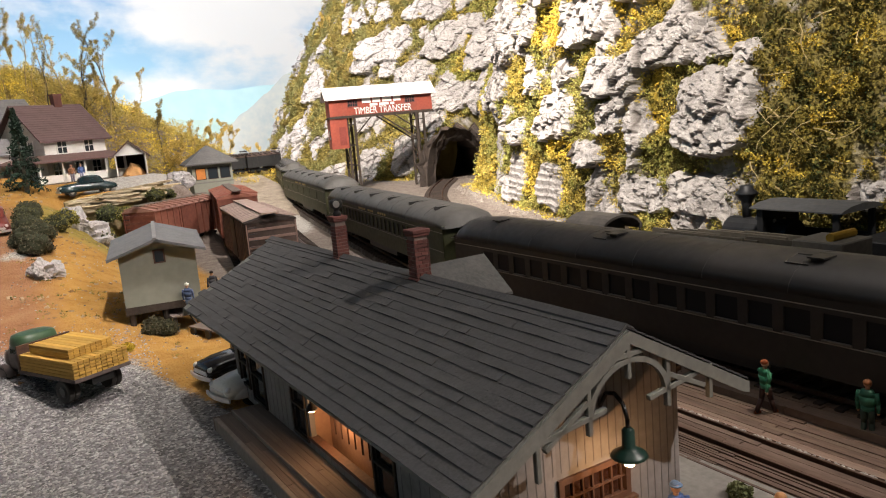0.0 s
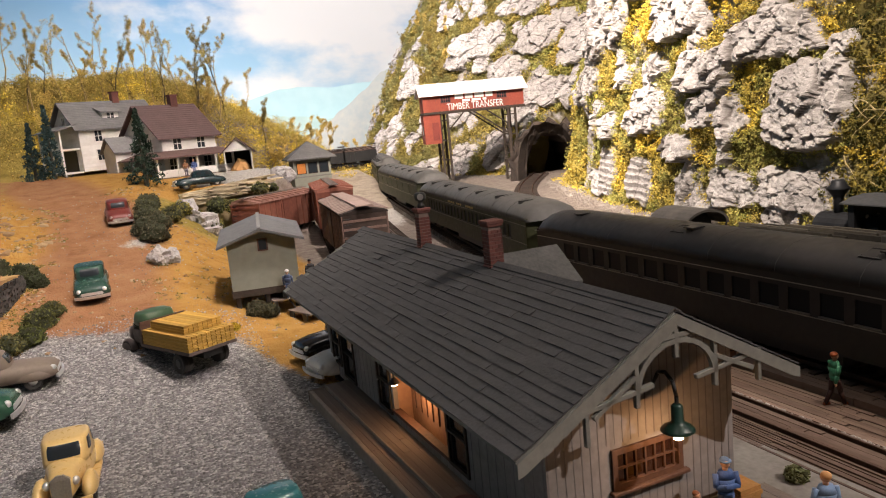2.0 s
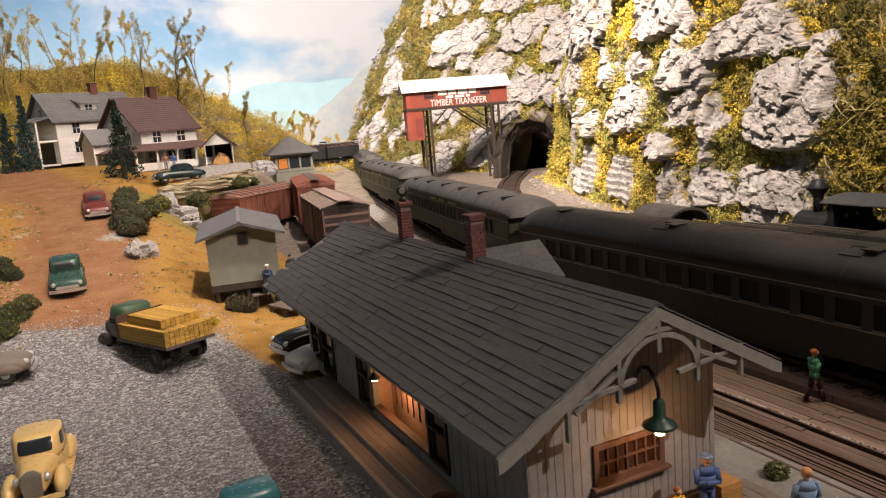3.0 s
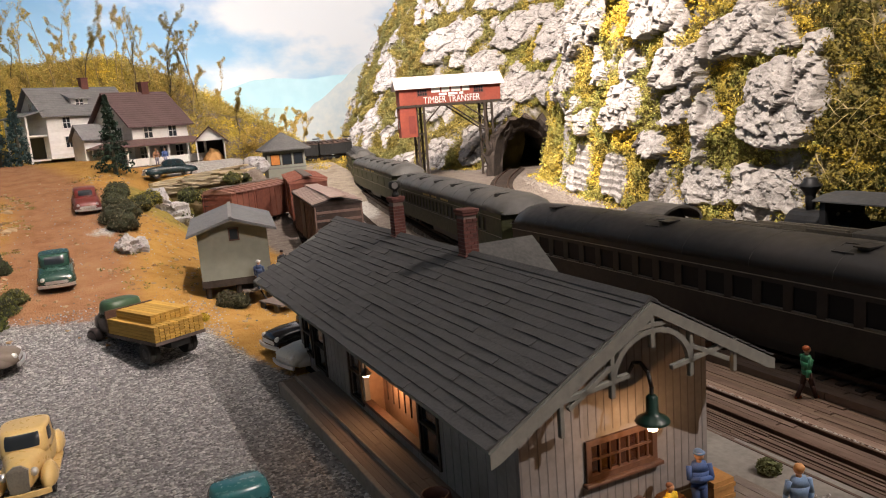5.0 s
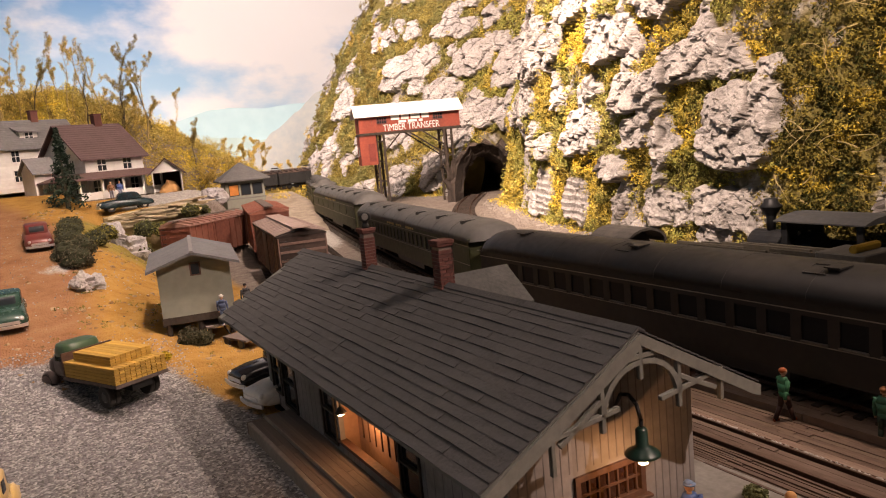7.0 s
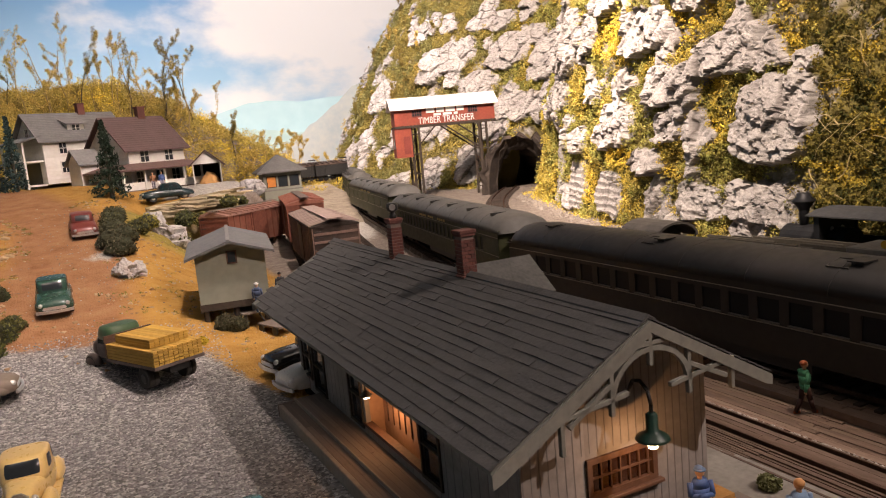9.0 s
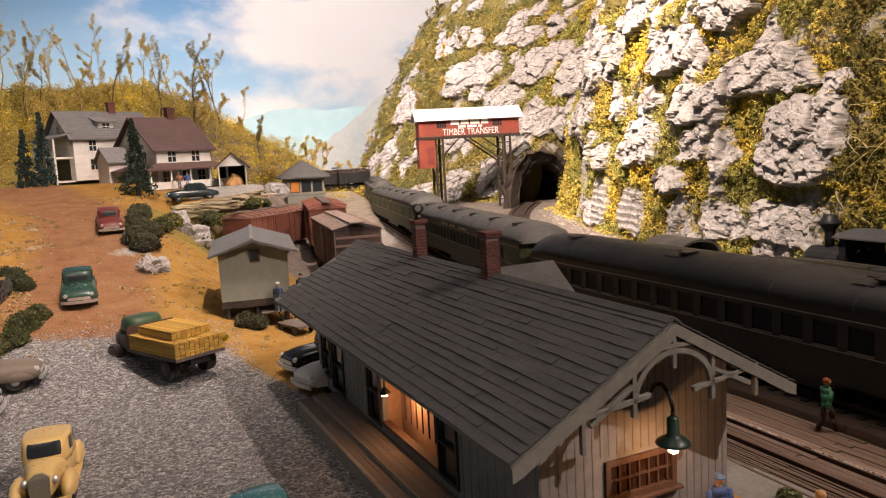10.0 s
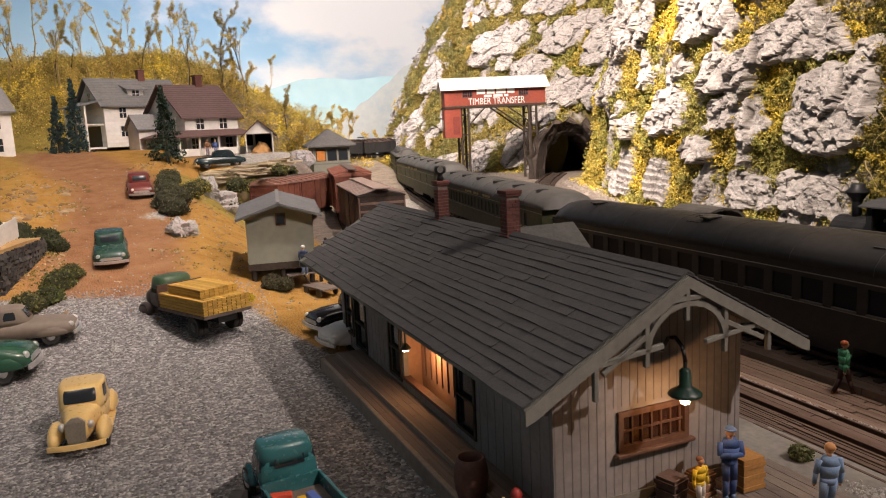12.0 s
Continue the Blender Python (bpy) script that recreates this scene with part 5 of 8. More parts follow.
def cliff_growth():
    rng = random.Random(11)
    cs, sp, sz, col = [], [], [], []
    for x, y, z, moss, ox, oy, hollow, u, h in CLIFF_POINTS:
        if hollow > 0.2 or y < 6 or y > 126 or h > 30 or h > 20 and y < 60:
            continue
        if rng.random() < (moss - 0.38) * 0.62:
            clump = wob(u * 0.8, h * 0.9, 41, 3)
            k = rng.uniform(0.05, 0.5) + 0.9 * max(0, clump)
            cs.append((x + ox * k, y + oy * k, z + rng.uniform(-0.1, 0.3)))
            far = 1.0 + 0.6 * step(64, 74, u)
            sp.append(rng.uniform(0.15, 0.42) * far)
            sz.append(rng.uniform(0.05, 0.1) * far)
            hue = wob(u * 0.22, h * 0.28, 33, 3)
            gold = max((1 - step(0.6, 1.25, math.hypot((u - a) / c, (h - b) / d) + 0.25 * clump) for a, b, c, d in YELLOW))
            right = 1 - step(31, 34, u)
            a, b = (MOSS_GREEN, OLIVE) if hue < 0.0 else (OLIVE, GOLD)
            t = rng.random() ** 1.3 * (1.0 if hue < 0.0 else 0.6)
            c = [p * (1 - t) + q * t for p, q in zip(a, b)]
            # olive and dark green at the right, darkened further for weaker lamp light
            if right and rng.random() < right:
                t = rng.random() ** 0.5 * (0.5 if clump > 0.12 else 1.0)
                c = [p * (1 - t) + q * t for p, q in zip((0.3, 0.23, 0.05), (0.03, 0.045, 0.015))]
            t = gold * rng.uniform(0.55, 1.0) * (1 - 0.4 * right)
            # far end greyed in colour to stand for haze and weaker light
            if y > 84:
                k = step(84, 100, y)
                t, c = t * (1 - 0.8 * k), [(1 - 0.5 * k) * q + 0.5 * k * w for q, w in zip(c, (0.15, 0.135, 0.075))]
            col.append([p * (1 - t) + q * t for p, q in zip(c, GOLD)])
    tagged(leaf_cloud("cliff_undergrowth", cs, sp, sz, col, 13, seed=3), "green and yellow undergrowth in tufts on the rock ledges", "undergrowth", kind="stuff")


def cliff_twigs():
    """Thin pale dead branches lying in the undergrowth."""
    rng = random.Random(77)
    pts = [p for p in CLIFF_POINTS if 8 < p[1] < 29 and 4.5 < p[8] < 16 and p[3] > 0.7]
    bm = bmesh.new()
    for p in rng.sample(pts, 75):
        q = Vector((p[0] + p[4] * 0.7, p[1] + p[5] * 0.7, p[2] + 0.2))
        d = Vector((rng.uniform(-0.4, 0.2), rng.choice((-1, 1)) * rng.uniform(0.1, 1), rng.uniform(-0.5, 0.9))).normalized()
        r = rng.uniform(0.025, 0.05)
        for _ in range(rng.randint(3, 6)):
            e = q + d * rng.uniform(0.25, 0.5)
            tube(bm, q, e, r, r * 0.8, 4, False)
            r *= 0.8
            q = e
            d = (d + Vector((rng.uniform(-0.2, 0.2), rng.uniform(-0.4, 0.4), rng.uniform(-0.4, 0.3)))).normalized()
    tagged(part("twigs", bm, pm("dry_twig", (0.5, 0.4, 0.2), (0.35, 0.27, 0.12), 2, 0.9, 0.1), None, "thin dry branches in the cliff undergrowth"), category="branches", kind="stuff")


def talus():
    """Broken stone and yellow tufts along the foot of the cliff."""
    rng = random.Random(31)
    pts, _ = along(FOOT, 900)
    verts, faces, cs, col = [], [], [], []
    shape = [(1, 0, 0), (0, 1, 0), (-1, 0, 0), (0, -1, 0), (0, 0, 0.8), (0, 0, -0.6)]
    tri = [(0, 1, 4), (1, 2, 4), (2, 3, 4), (3, 0, 4), (1, 0, 5), (2, 1, 5), (3, 2, 5), (0, 3, 5)]
    for _ in range(3200):
        p = pts[rng.randrange(180, 860)]
        if math.hypot(p[0] - 51.5, p[1] - 80) < 5:
            continue
        d = rng.random() ** 2 * 3.6
        x, y = float(p[0]) - d * 0.9 - 0.2, float(p[1]) - d * 0.35
        z, r = land(x, y), rng.uniform(0.05, 0.16) + 0.12 * (rng.random() < 0.12)
        k = len(verts)
        verts += [((x + a * r * rng.uniform(0.6, 1.4)) * S, (y + b * r * rng.uniform(0.6, 1.4)) * S, (z + c * r * rng.uniform(0.6, 1.3)) * S) for a, b, c in shape]
        faces += [tuple(k + i for i in t) for t in tri]
        if rng.random() < 0.3 and d < 1.8:
            cs.append((x, y, z + 0.1))
            t = rng.random()
            col.append([a * (1 - t) + b * t for a, b in zip(GOLD, OLIVE)])
    me = bpy.data.meshes.new("talus")
    me.from_pydata(verts, [], faces)
    me.materials.append(pm("talus_stone", (0.3, 0.27, 0.24), (0.14, 0.12, 0.1), 1.5, 0.95, 0.3))
    tagged(new("talus", me), "broken grey stone lying along the foot of the cliff", "rubble", kind="stuff")
    tagged(leaf_cloud("cliff_foot_tufts", cs, 0.35, 0.08, col, 14, seed=32), "yellow tufts along the foot of the cliff", "grass", kind="stuff")


cliff_twigs()
cliff_growth()
talus()


def hill_growth():
    rng = random.Random(12)
    cs, sp, sz, col = [], [], [], []
    for _ in range(30000):
        x, y = rng.uniform(-50, 38), rng.uniform(88, 124)
        if 34 < x or (y < 97 and x < 12 and x > -12 and rng.random() < 0.9) or y < 93 and rng.random() < 0.8:
            continue
        z = land(x, y)
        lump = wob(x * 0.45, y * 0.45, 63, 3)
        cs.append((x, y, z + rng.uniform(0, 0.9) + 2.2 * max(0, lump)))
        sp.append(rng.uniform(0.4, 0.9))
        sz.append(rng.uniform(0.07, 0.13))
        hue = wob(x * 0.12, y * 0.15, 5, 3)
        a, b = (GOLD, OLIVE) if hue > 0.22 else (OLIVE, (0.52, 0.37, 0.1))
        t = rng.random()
        # shade put into the leaf colour: darker in hollows, lighter on lumps
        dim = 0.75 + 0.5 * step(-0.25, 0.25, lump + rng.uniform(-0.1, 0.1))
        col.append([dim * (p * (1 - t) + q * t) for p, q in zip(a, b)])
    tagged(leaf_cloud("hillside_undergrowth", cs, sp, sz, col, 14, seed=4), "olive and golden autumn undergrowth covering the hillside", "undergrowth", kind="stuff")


hill_growth()
BARK = pm("pale_bark", (0.42, 0.32, 0.14), (0.28, 0.2, 0.09), 2, 0.9, 0.3)
DARK_BARK = pm("dark_bark", (0.07, 0.06, 0.04), (0.04, 0.035, 0.025), 2, 0.9, 0.3)


def limb(bm, start, way, length, r, rng, depth, tips):
    """A crooked tapering limb with side limbs."""
    p, d, n = Vector(start), Vector(way).normalized(), 5
    for k in range(n):
        q = p + d * (length / n)
        r0, r1 = r * (1 - 0.16 * k), r * (1 - 0.16 * (k + 1))
        tube(bm, p, q, r0, r1, 5, False)
        if depth and k >= 1 and rng.random() < 0.75:
            side = Vector((rng.uniform(-1, 1), rng.uniform(-1, 1), rng.uniform(0.1, 0.9))).normalized()
            limb(bm, q, (d * 0.5 + side).normalized(), length * rng.uniform(0.2, 0.4), r1 * 0.7, rng, depth - 1, tips)
        tips.append(tuple(q))
        tips.append(tuple((p + q) / 2))
        d = (d + Vector((rng.uniform(-0.3, 0.3), rng.uniform(-0.3, 0.3), rng.uniform(-0.05, 0.25)))).normalized()
        p = q
    tips.append(tuple(p))


def scrub_tree(x, y, height, seed, dark, leafy, z=None):
    rng = random.Random(seed)
    tr = thing("tree", "thin crooked tree with sparse %s foliage on the hillside" % ("olive" if dark else "golden"), "tree", (x, y, land(x, y) - 0.1 if z is None else z), group="hillside trees")
    bm = bmesh.new()
    tips = []
    limb(bm, (0, 0, 0), (rng.uniform(-0.12, 0.12), 0, 1), height, 0.1 * height / 9, rng, 2, tips)
    part("trunk", bm, DARK_BARK if dark else BARK, tr, smooth=True)
    pick = [t for t in tips if t[2] > height * 0.2]
    base = np.array((0.3, 0.23, 0.07) if dark else (0.58, 0.42, 0.12))
    leaf_cloud("crown", pick, 0.3, 0.075, np.tile(base, (len(pick), 1)) * np.random.default_rng(seed).uniform(0.6, 1.3, (len(pick), 1)), leafy, tr, seed)


_r = random.Random(21)
TREES = [(-30, 108), (-25, 103), (-21, 106), (-18, 101), (-15.5, 107), (-12.5, 103), (-10, 108), (-7, 105), (-4.5, 110), (-1, 106), (1.5, 109), (4, 105), (6.5, 108), (8.5, 104), (10.5, 108), (12.5, 105), (14.5, 101), (16, 106), (18, 102), (20.5, 104), (22.5, 99), (24.5, 102), (-35, 104), (-27.5, 99), (11.5, 101), (2.5, 102)]
for k, (tx, ty) in enumerate(TREES):
    scrub_tree(tx, ty, _r.uniform(7.0, 11.5) * (0.62 if tx > 17 else 1.0), 100 + k, _r.random() < 0.3, _r.choice((6, 9, 12)))
for k in range(30):
    tx, ty = _r.uniform(-34, 20), _r.uniform(101, 111)
    scrub_tree(tx, ty, _r.uniform(5.5, 9.5) * (0.75 if tx > 12 else 1.0), 400 + k, _r.random() < 0.25, _r.choice((6, 9, 12)))
for k in range(40):
    tx, ty = _r.uniform(-34, 27), _r.uniform(95, 104)
    scrub_tree(tx, ty, _r.uniform(3.0, 6.0), 200 + k, _r.random() < 0.2, _r.choice((8, 12)))

for k, (tx, ty, th) in enumerate(((27.5, 105.5, 4.5), (30.0, 106.5, 5.5), (32.5, 106, 4.0), (35.0, 106.5, 5.0))):
    scrub_tree(tx, ty, th, 300 + k, False, 12)


# crooked shrubs rooted in the ledges at the far end of the cliff
_ledge = [p for p in CLIFF_POINTS if 108 < p[7] < 134 and 6 < p[8] < 30 and p[3] > 0.6]
for k, p in enumerate(_r.sample(_ledge, 26)):
    scrub_tree(p[0] - 0.2, p[1], _r.uniform(1.8, 3.6), 500 + k, k % 3 > 0, _r.choice((4, 7)), p[2] - 0.2)


def conifer(x, y, height, width, seed, tint):
    tr = thing("conifer", "dark green conical fir tree beside the house", "tree", (x, y, land(x, y) - 0.1), group="firs")
    rng = random.Random(seed)
    bm = bmesh.new()
    tube(bm, (0, 0, 0), (0, 0, height), 0.22, 0.02, 7)
    part("trunk", bm, DARK_BARK, tr)
    cs, sp = [], []
    n = int(height * 26)
    for k in range(n):
        t = (k + rng.random()) / n
        z = height * (0.07 + 0.93 * t)
        r = width * (1 - t) * (0.75 + 0.35 * rng.random()) * (0.8 + 0.2 * math.cos(t * height * 7))
        a = rng.uniform(0, 2 * math.pi)
        for q in (0.55, 0.8, 1.0):
            cs.append((r * q * math.cos(a), r * q * math.sin(a), z - 0.25 * q * r))
            sp.append(0.18 + 0.1 * (1 - t))
    leaf_cloud("crown", cs, sp, 0.12, tint, 6, tr, seed)


conifer(3.4, 71.2, 6.9, 2.0, 1, (0.028, 0.05, 0.035))
conifer(-4.6, 83.6, 7.4, 1.5, 2, (0.04, 0.075, 0.075))
conifer(-6.4, 85.4, 6.0, 1.5, 3, (0.04, 0.07, 0.07))


def bush(x, y, r, seed, colour, z=None, name="bush", label="rounded dark olive bush growing from the slope"):
    tr = thing(name, label, "bush", (x, y, land(x, y) - 0.05 if z is None else z), group="bushes")
    rng = random.Random(seed)
    bm = bmesh.new()
    bmesh.ops.create_icosphere(bm, subdivisions=3, radius=r * 0.8)
    for v in bm.verts:
        k = 1 + 0.35 * wob(v.co.x * 1.5 / r + seed, v.co.y * 1.5 / r, v.co.z * 1.5 / r, 3)
        v.co = Vector((v.co.x * k, v.co.y * k, max(-0.05, v.co.z * 0.75 * k + r * 0.5)))
    pts = [tuple(v.co) for v in bm.verts]
    # dark core colour stands for the shade deep inside the foliage
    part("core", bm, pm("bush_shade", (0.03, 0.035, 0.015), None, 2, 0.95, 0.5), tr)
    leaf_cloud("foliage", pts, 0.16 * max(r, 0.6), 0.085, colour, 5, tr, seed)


for k, (bx_, by_, br_, bc_) in enumerate([(2.75, 51.6, 1.05, (0.085, 0.075, 0.05)), (2.3, 53.6, 1.1, (0.075, 0.07, 0.045)), (3.1, 54.4, 1.1, (0.09, 0.08, 0.05)), (2.6, 56.8, 1.1, (0.08, 0.08, 0.045)), (2.7, 59.6, 1.0, (0.09, 0.09, 0.045)), (3.0, 61.8, 1.05, (0.08, 0.08, 0.045)), (4.3, 57.5, 1.0, (0.16, 0.15, 0.05)),
                                        (5.2, 61.0, 1.0, (0.25, 0.22, 0.05)), (7.6, 62.5, 1.1, (0.2, 0.18, 0.05)), (9.2, 63.0, 0.9, (0.14, 0.14, 0.04)), (11.5, 64.5, 1.0, (0.2, 0.18, 0.05)), (13.2, 66.0, 0.9, (0.12, 0.13, 0.04)),
                                        (-3.3, 38.8, 0.8, (0.1, 0.105, 0.035)), (-3.6, 37.0, 0.75, (0.09, 0.1, 0.03)), (-4.4, 36.0, 0.8, (0.11, 0.105, 0.04)), (-2.9, 40.2, 0.65, (0.1, 0.1, 0.035)),
                                        (-6.2, 48.5, 1.0, (0.05, 0.06, 0.03)), (-4.6, 47.0, 0.9, (0.055, 0.065, 0.03)), (-3.9, 45.5, 0.7, (0.05, 0.06, 0.03)), (-7.6, 50.0, 1.0, (0.05, 0.06, 0.03)),
                                        (6.6, 37.6, 0.65, (0.07, 0.06, 0.035)), (7.1, 37.3, 0.6, (0.06, 0.055, 0.03))]):
    bush(bx_, by_, br_, 40 + k, bc_)
for k, (bx_, by_, bz_, br_, bc_) in enumerate([(6.3, 64.6, 3.2, 1.0, (0.2, 0.18, 0.05)), (8.4, 64.2, 3.8, 1.05, (0.12, 0.13, 0.045)), (9.6, 63.9, 3.7, 0.9, (0.2, 0.18, 0.05)), (11.9, 63.2, 5.0, 0.8, (0.14, 0.14, 0.045))]):
    bush(bx_, by_, br_, 80 + k, bc_, bz_, label="olive and yellow bush growing below the rock ledge")
bush(5.0, 35.0, 0.28, 71, (0.5, 0.36, 0.04), name="weed_tuft", label="small bright yellow weed tuft on the dirt")
bush(14.3, 11.2, 0.22, 72, (0.12, 0.13, 0.06), 0.26, "weed_tuft", "small grey-green weed between the planks")


def boulder(x, y, r, seed, squash=0.75, name="boulder"):
    bm = bmesh.new()
    bmesh.ops.create_icosphere(bm, subdivisions=4, radius=1)
    for v in bm.verts:
        c = v.co.copy()
        k = 1 + 0.28 * noise.cell(c * 1.7 + Vector((seed, 0, 0))) + 0.22 * wob(c.x * 1.5 + seed, c.y * 1.5, c.z * 1.5, 4) + 0.1 * abs(wob(c.x * 4 + seed, c.y * 4, c.z * 6, 3))
        v.co = Vector((c.x * r * k, c.y * r * k * 0.8, c.z * r * k * squash))
    solid(name, bm, BOULDER, "white plaster boulder half sunk in the slope", "boulder", (x, y, land(x, y) + r * 0.25), seed * 37 % 360, "boulders")


BOULDER = pm("boulder_plaster", (0.5, 0.49, 0.49), (0.3, 0.29, 0.29), 1.6, 0.9, 0.7, dirt=(0.25, 0.2, 0.16), dirt_amount=0.5, bump_size=0.12)
for k, (qx, qy, qr) in enumerate([(2.9, 46.6, 0.85), (5.6, 62.0, 1.2), (7.2, 62.4, 1.15), (10.2, 61.8, 0.8), (15.0, 68.2, 1.0), (9.5, 59.4, 0.7)]):
    boulder(qx, qy, qr, k + 1)


def pebbles():
    rng = np.random.default_rng(8)
    verts, faces, cols = [], [], []
    n = 14000
    xs, ys = rng.uniform(-9, 6.0, n), rng.uniform(9, 38, n)
    extra = 1500
    xs, ys = np.r_[xs, rng.uniform(-8, 12, extra)], np.r_[ys, rng.uniform(30, 66, extra)]
    shape = np.array([(1, 0, 0), (0, 1, 0), (-1, 0, 0), (0, -1, 0), (0, 0, 0.7), (0, 0, -0.5)], float)
    tri = [(0, 1, 4), (1, 2, 4), (2, 3, 4), (3, 0, 4), (1, 0, 5), (2, 1, 5), (3, 2, 5), (0, 3, 5)]
    for k, (x, y) in enumerate(zip(xs, ys)):
        a, s = rng.uniform(0, 6.28), rng.uniform(0.025, 0.06)
        r = np.array([[math.cos(a), -math.sin(a), 0], [math.sin(a), math.cos(a), 0], [0, 0, 1]])
        p = (shape * rng.uniform(0.6, 1.3, (6, 3)) * s) @ r.T + (x, y, land(float(x), float(y)) + 0.02)
        verts += [tuple(q * S) for q in p]
        faces += [tuple(6 * k + i for i in t) for t in tri]
    me = bpy.data.meshes.new("gravel")
    me.from_pydata(verts, [], faces)
    m = bpy.data.materials.new("loose_stone")
    m.use_nodes = True
    N, L = m.node_tree.nodes, m.node_tree.links
    b = N["Principled BSDF"]
    b.inputs["Roughness"].default_value = 0.9
    geo = N.new("ShaderNodeNewGeometry")
    rp = N.new("ShaderNodeValToRGB")
    rp.color_ramp.elements[0].color, rp.color_ramp.elements[1].color = (0.1, 0.097, 0.097, 1), (0.5, 0.48, 0.46, 1)
    L.new(geo.outputs["Random Per Island"], rp.inputs[0])
    L.new(rp.outputs[0], b.inputs["Base Color"])
    me.materials.append(m)
    tagged(new("gravel", me), "loose grey gravel scattered over the lot", "gravel", kind="stuff")


pebbles()


def slope_rubble():
    """Broken pale stone and dry tufts on the dirt slope beside the road."""
    rng = random.Random(61)
    bm = bmesh.new()
    cs, sp, col = [], [], []
    for _ in range(5600):
        x, y = rng.uniform(-16, 12), rng.uniform(33, 70)
        w = wob(x * 0.35, y * 0.3, 51, 4)
        road = abs(x - (-1.2 + 0.06 * (y - 40) if y < 60 else -0.35 * (y - 60))) < 2.4
        if (w < 0.12 or x > 3) and rng.random() < 0.86 or road and rng.random() < 0.9:
            continue
        z = land(x, y)
        s = rng.uniform(0.05, 0.16) * (1.6 if rng.random() < 0.06 and not road else 1)
        k = len(bm.verts)
        q = bmesh.ops.create_icosphere(bm, subdivisions=1, radius=1)["verts"] if s > 0.17 else bmesh.ops.create_cube(bm, size=1.5)["verts"]
        m = Matrix.Rotation(rng.uniform(0, 6.28), 3, "Z") @ Matrix.Rotation(rng.uniform(-0.6, 0.6), 3, "X")
        for v in q:
            v.co = Vector((x, y, z)) + m @ Vector((v.co.x * s * rng.uniform(0.6, 1.3), v.co.y * s * rng.uniform(0.6, 1.2), v.co.z * s * rng.uniform(0.3, 0.7)))
        if rng.random() < 0.4 and not road:
            cs.append((x + rng.uniform(-0.4, 0.4), y + rng.uniform(-0.4, 0.4), z + 0.06))
            sp.append(rng.uniform(0.15, 0.35))
            t = rng.random()
            col.append([a * (1 - t) + b * t for a, b in zip((0.4, 0.27, 0.07), (0.16, 0.15, 0.05))])
    # tan broken ledges on the bank above the road
    for _ in range(190):
        y = rng.uniform(47, 64)
        x = rng.uniform(-13, -3.2) - 0.1 * (y - 50)
        s = rng.uniform(0.07, 0.26)
        q = bmesh.ops.create_icosphere(bm, subdivisions=1, radius=1)["verts"]
        m = Matrix.Rotation(rng.uniform(-0.5, 0.2), 3, "Z")
        for v in q:
            v.co = Vector((x, y, land(x, y) + 0.03)) + m @ Vector((v.co.x * s * rng.uniform(1.2, 2.0), v.co.y * s * rng.uniform(0.6, 1.1), v.co.z * s * rng.uniform(0.5, 1.0)))
    m = bpy.data.materials.new("slope_stone")
    m.use_nodes = True
    N, L = m.node_tree.nodes, m.node_tree.links
    b = N["Principled BSDF"]
    b.inputs["Roughness"].default_value = 0.95
    geo = N.new("ShaderNodeNewGeometry")
    rp = N.new("ShaderNodeValToRGB")
    rp.color_ramp.elements[0].color, rp.color_ramp.elements[1].color = (0.24, 0.13, 0.055, 1), (0.5, 0.37, 0.23, 1)
    L.new(geo.outputs["Random Per Island"], rp.inputs[0])
    L.new(rp.outputs[0], b.inputs["Base Color"])
    tagged(part("rubble", bm, m, None, "pale broken stone scattered on the dirt slope"), category="rubble", kind="stuff")
    tagged(leaf_cloud("slope_tufts", cs, sp, 0.06, col, 14, seed=62, flat=0.3), "dry olive tufts of grass on the dirt slope", "grass", kind="stuff")


slope_rubble()

# ---- sheds, houses and other buildings ----


def gable_roof(name, parent, mat, half, ez, rz, ya, yb, over=0.4, t=0.14, label=""):
    """Two roof planes, ridge along y, given as two parts."""
    for s in (-1, 1):
        bm = bmesh.new()
        slope = (rz - ez) / half
        x, z = half + over, ez - slope * over
        prism(bm, [(0, rz), (s * x, z), (s * x, z + t), (0, rz + t)], "y", ya, yb)
        part(name, bm, mat, parent, label)


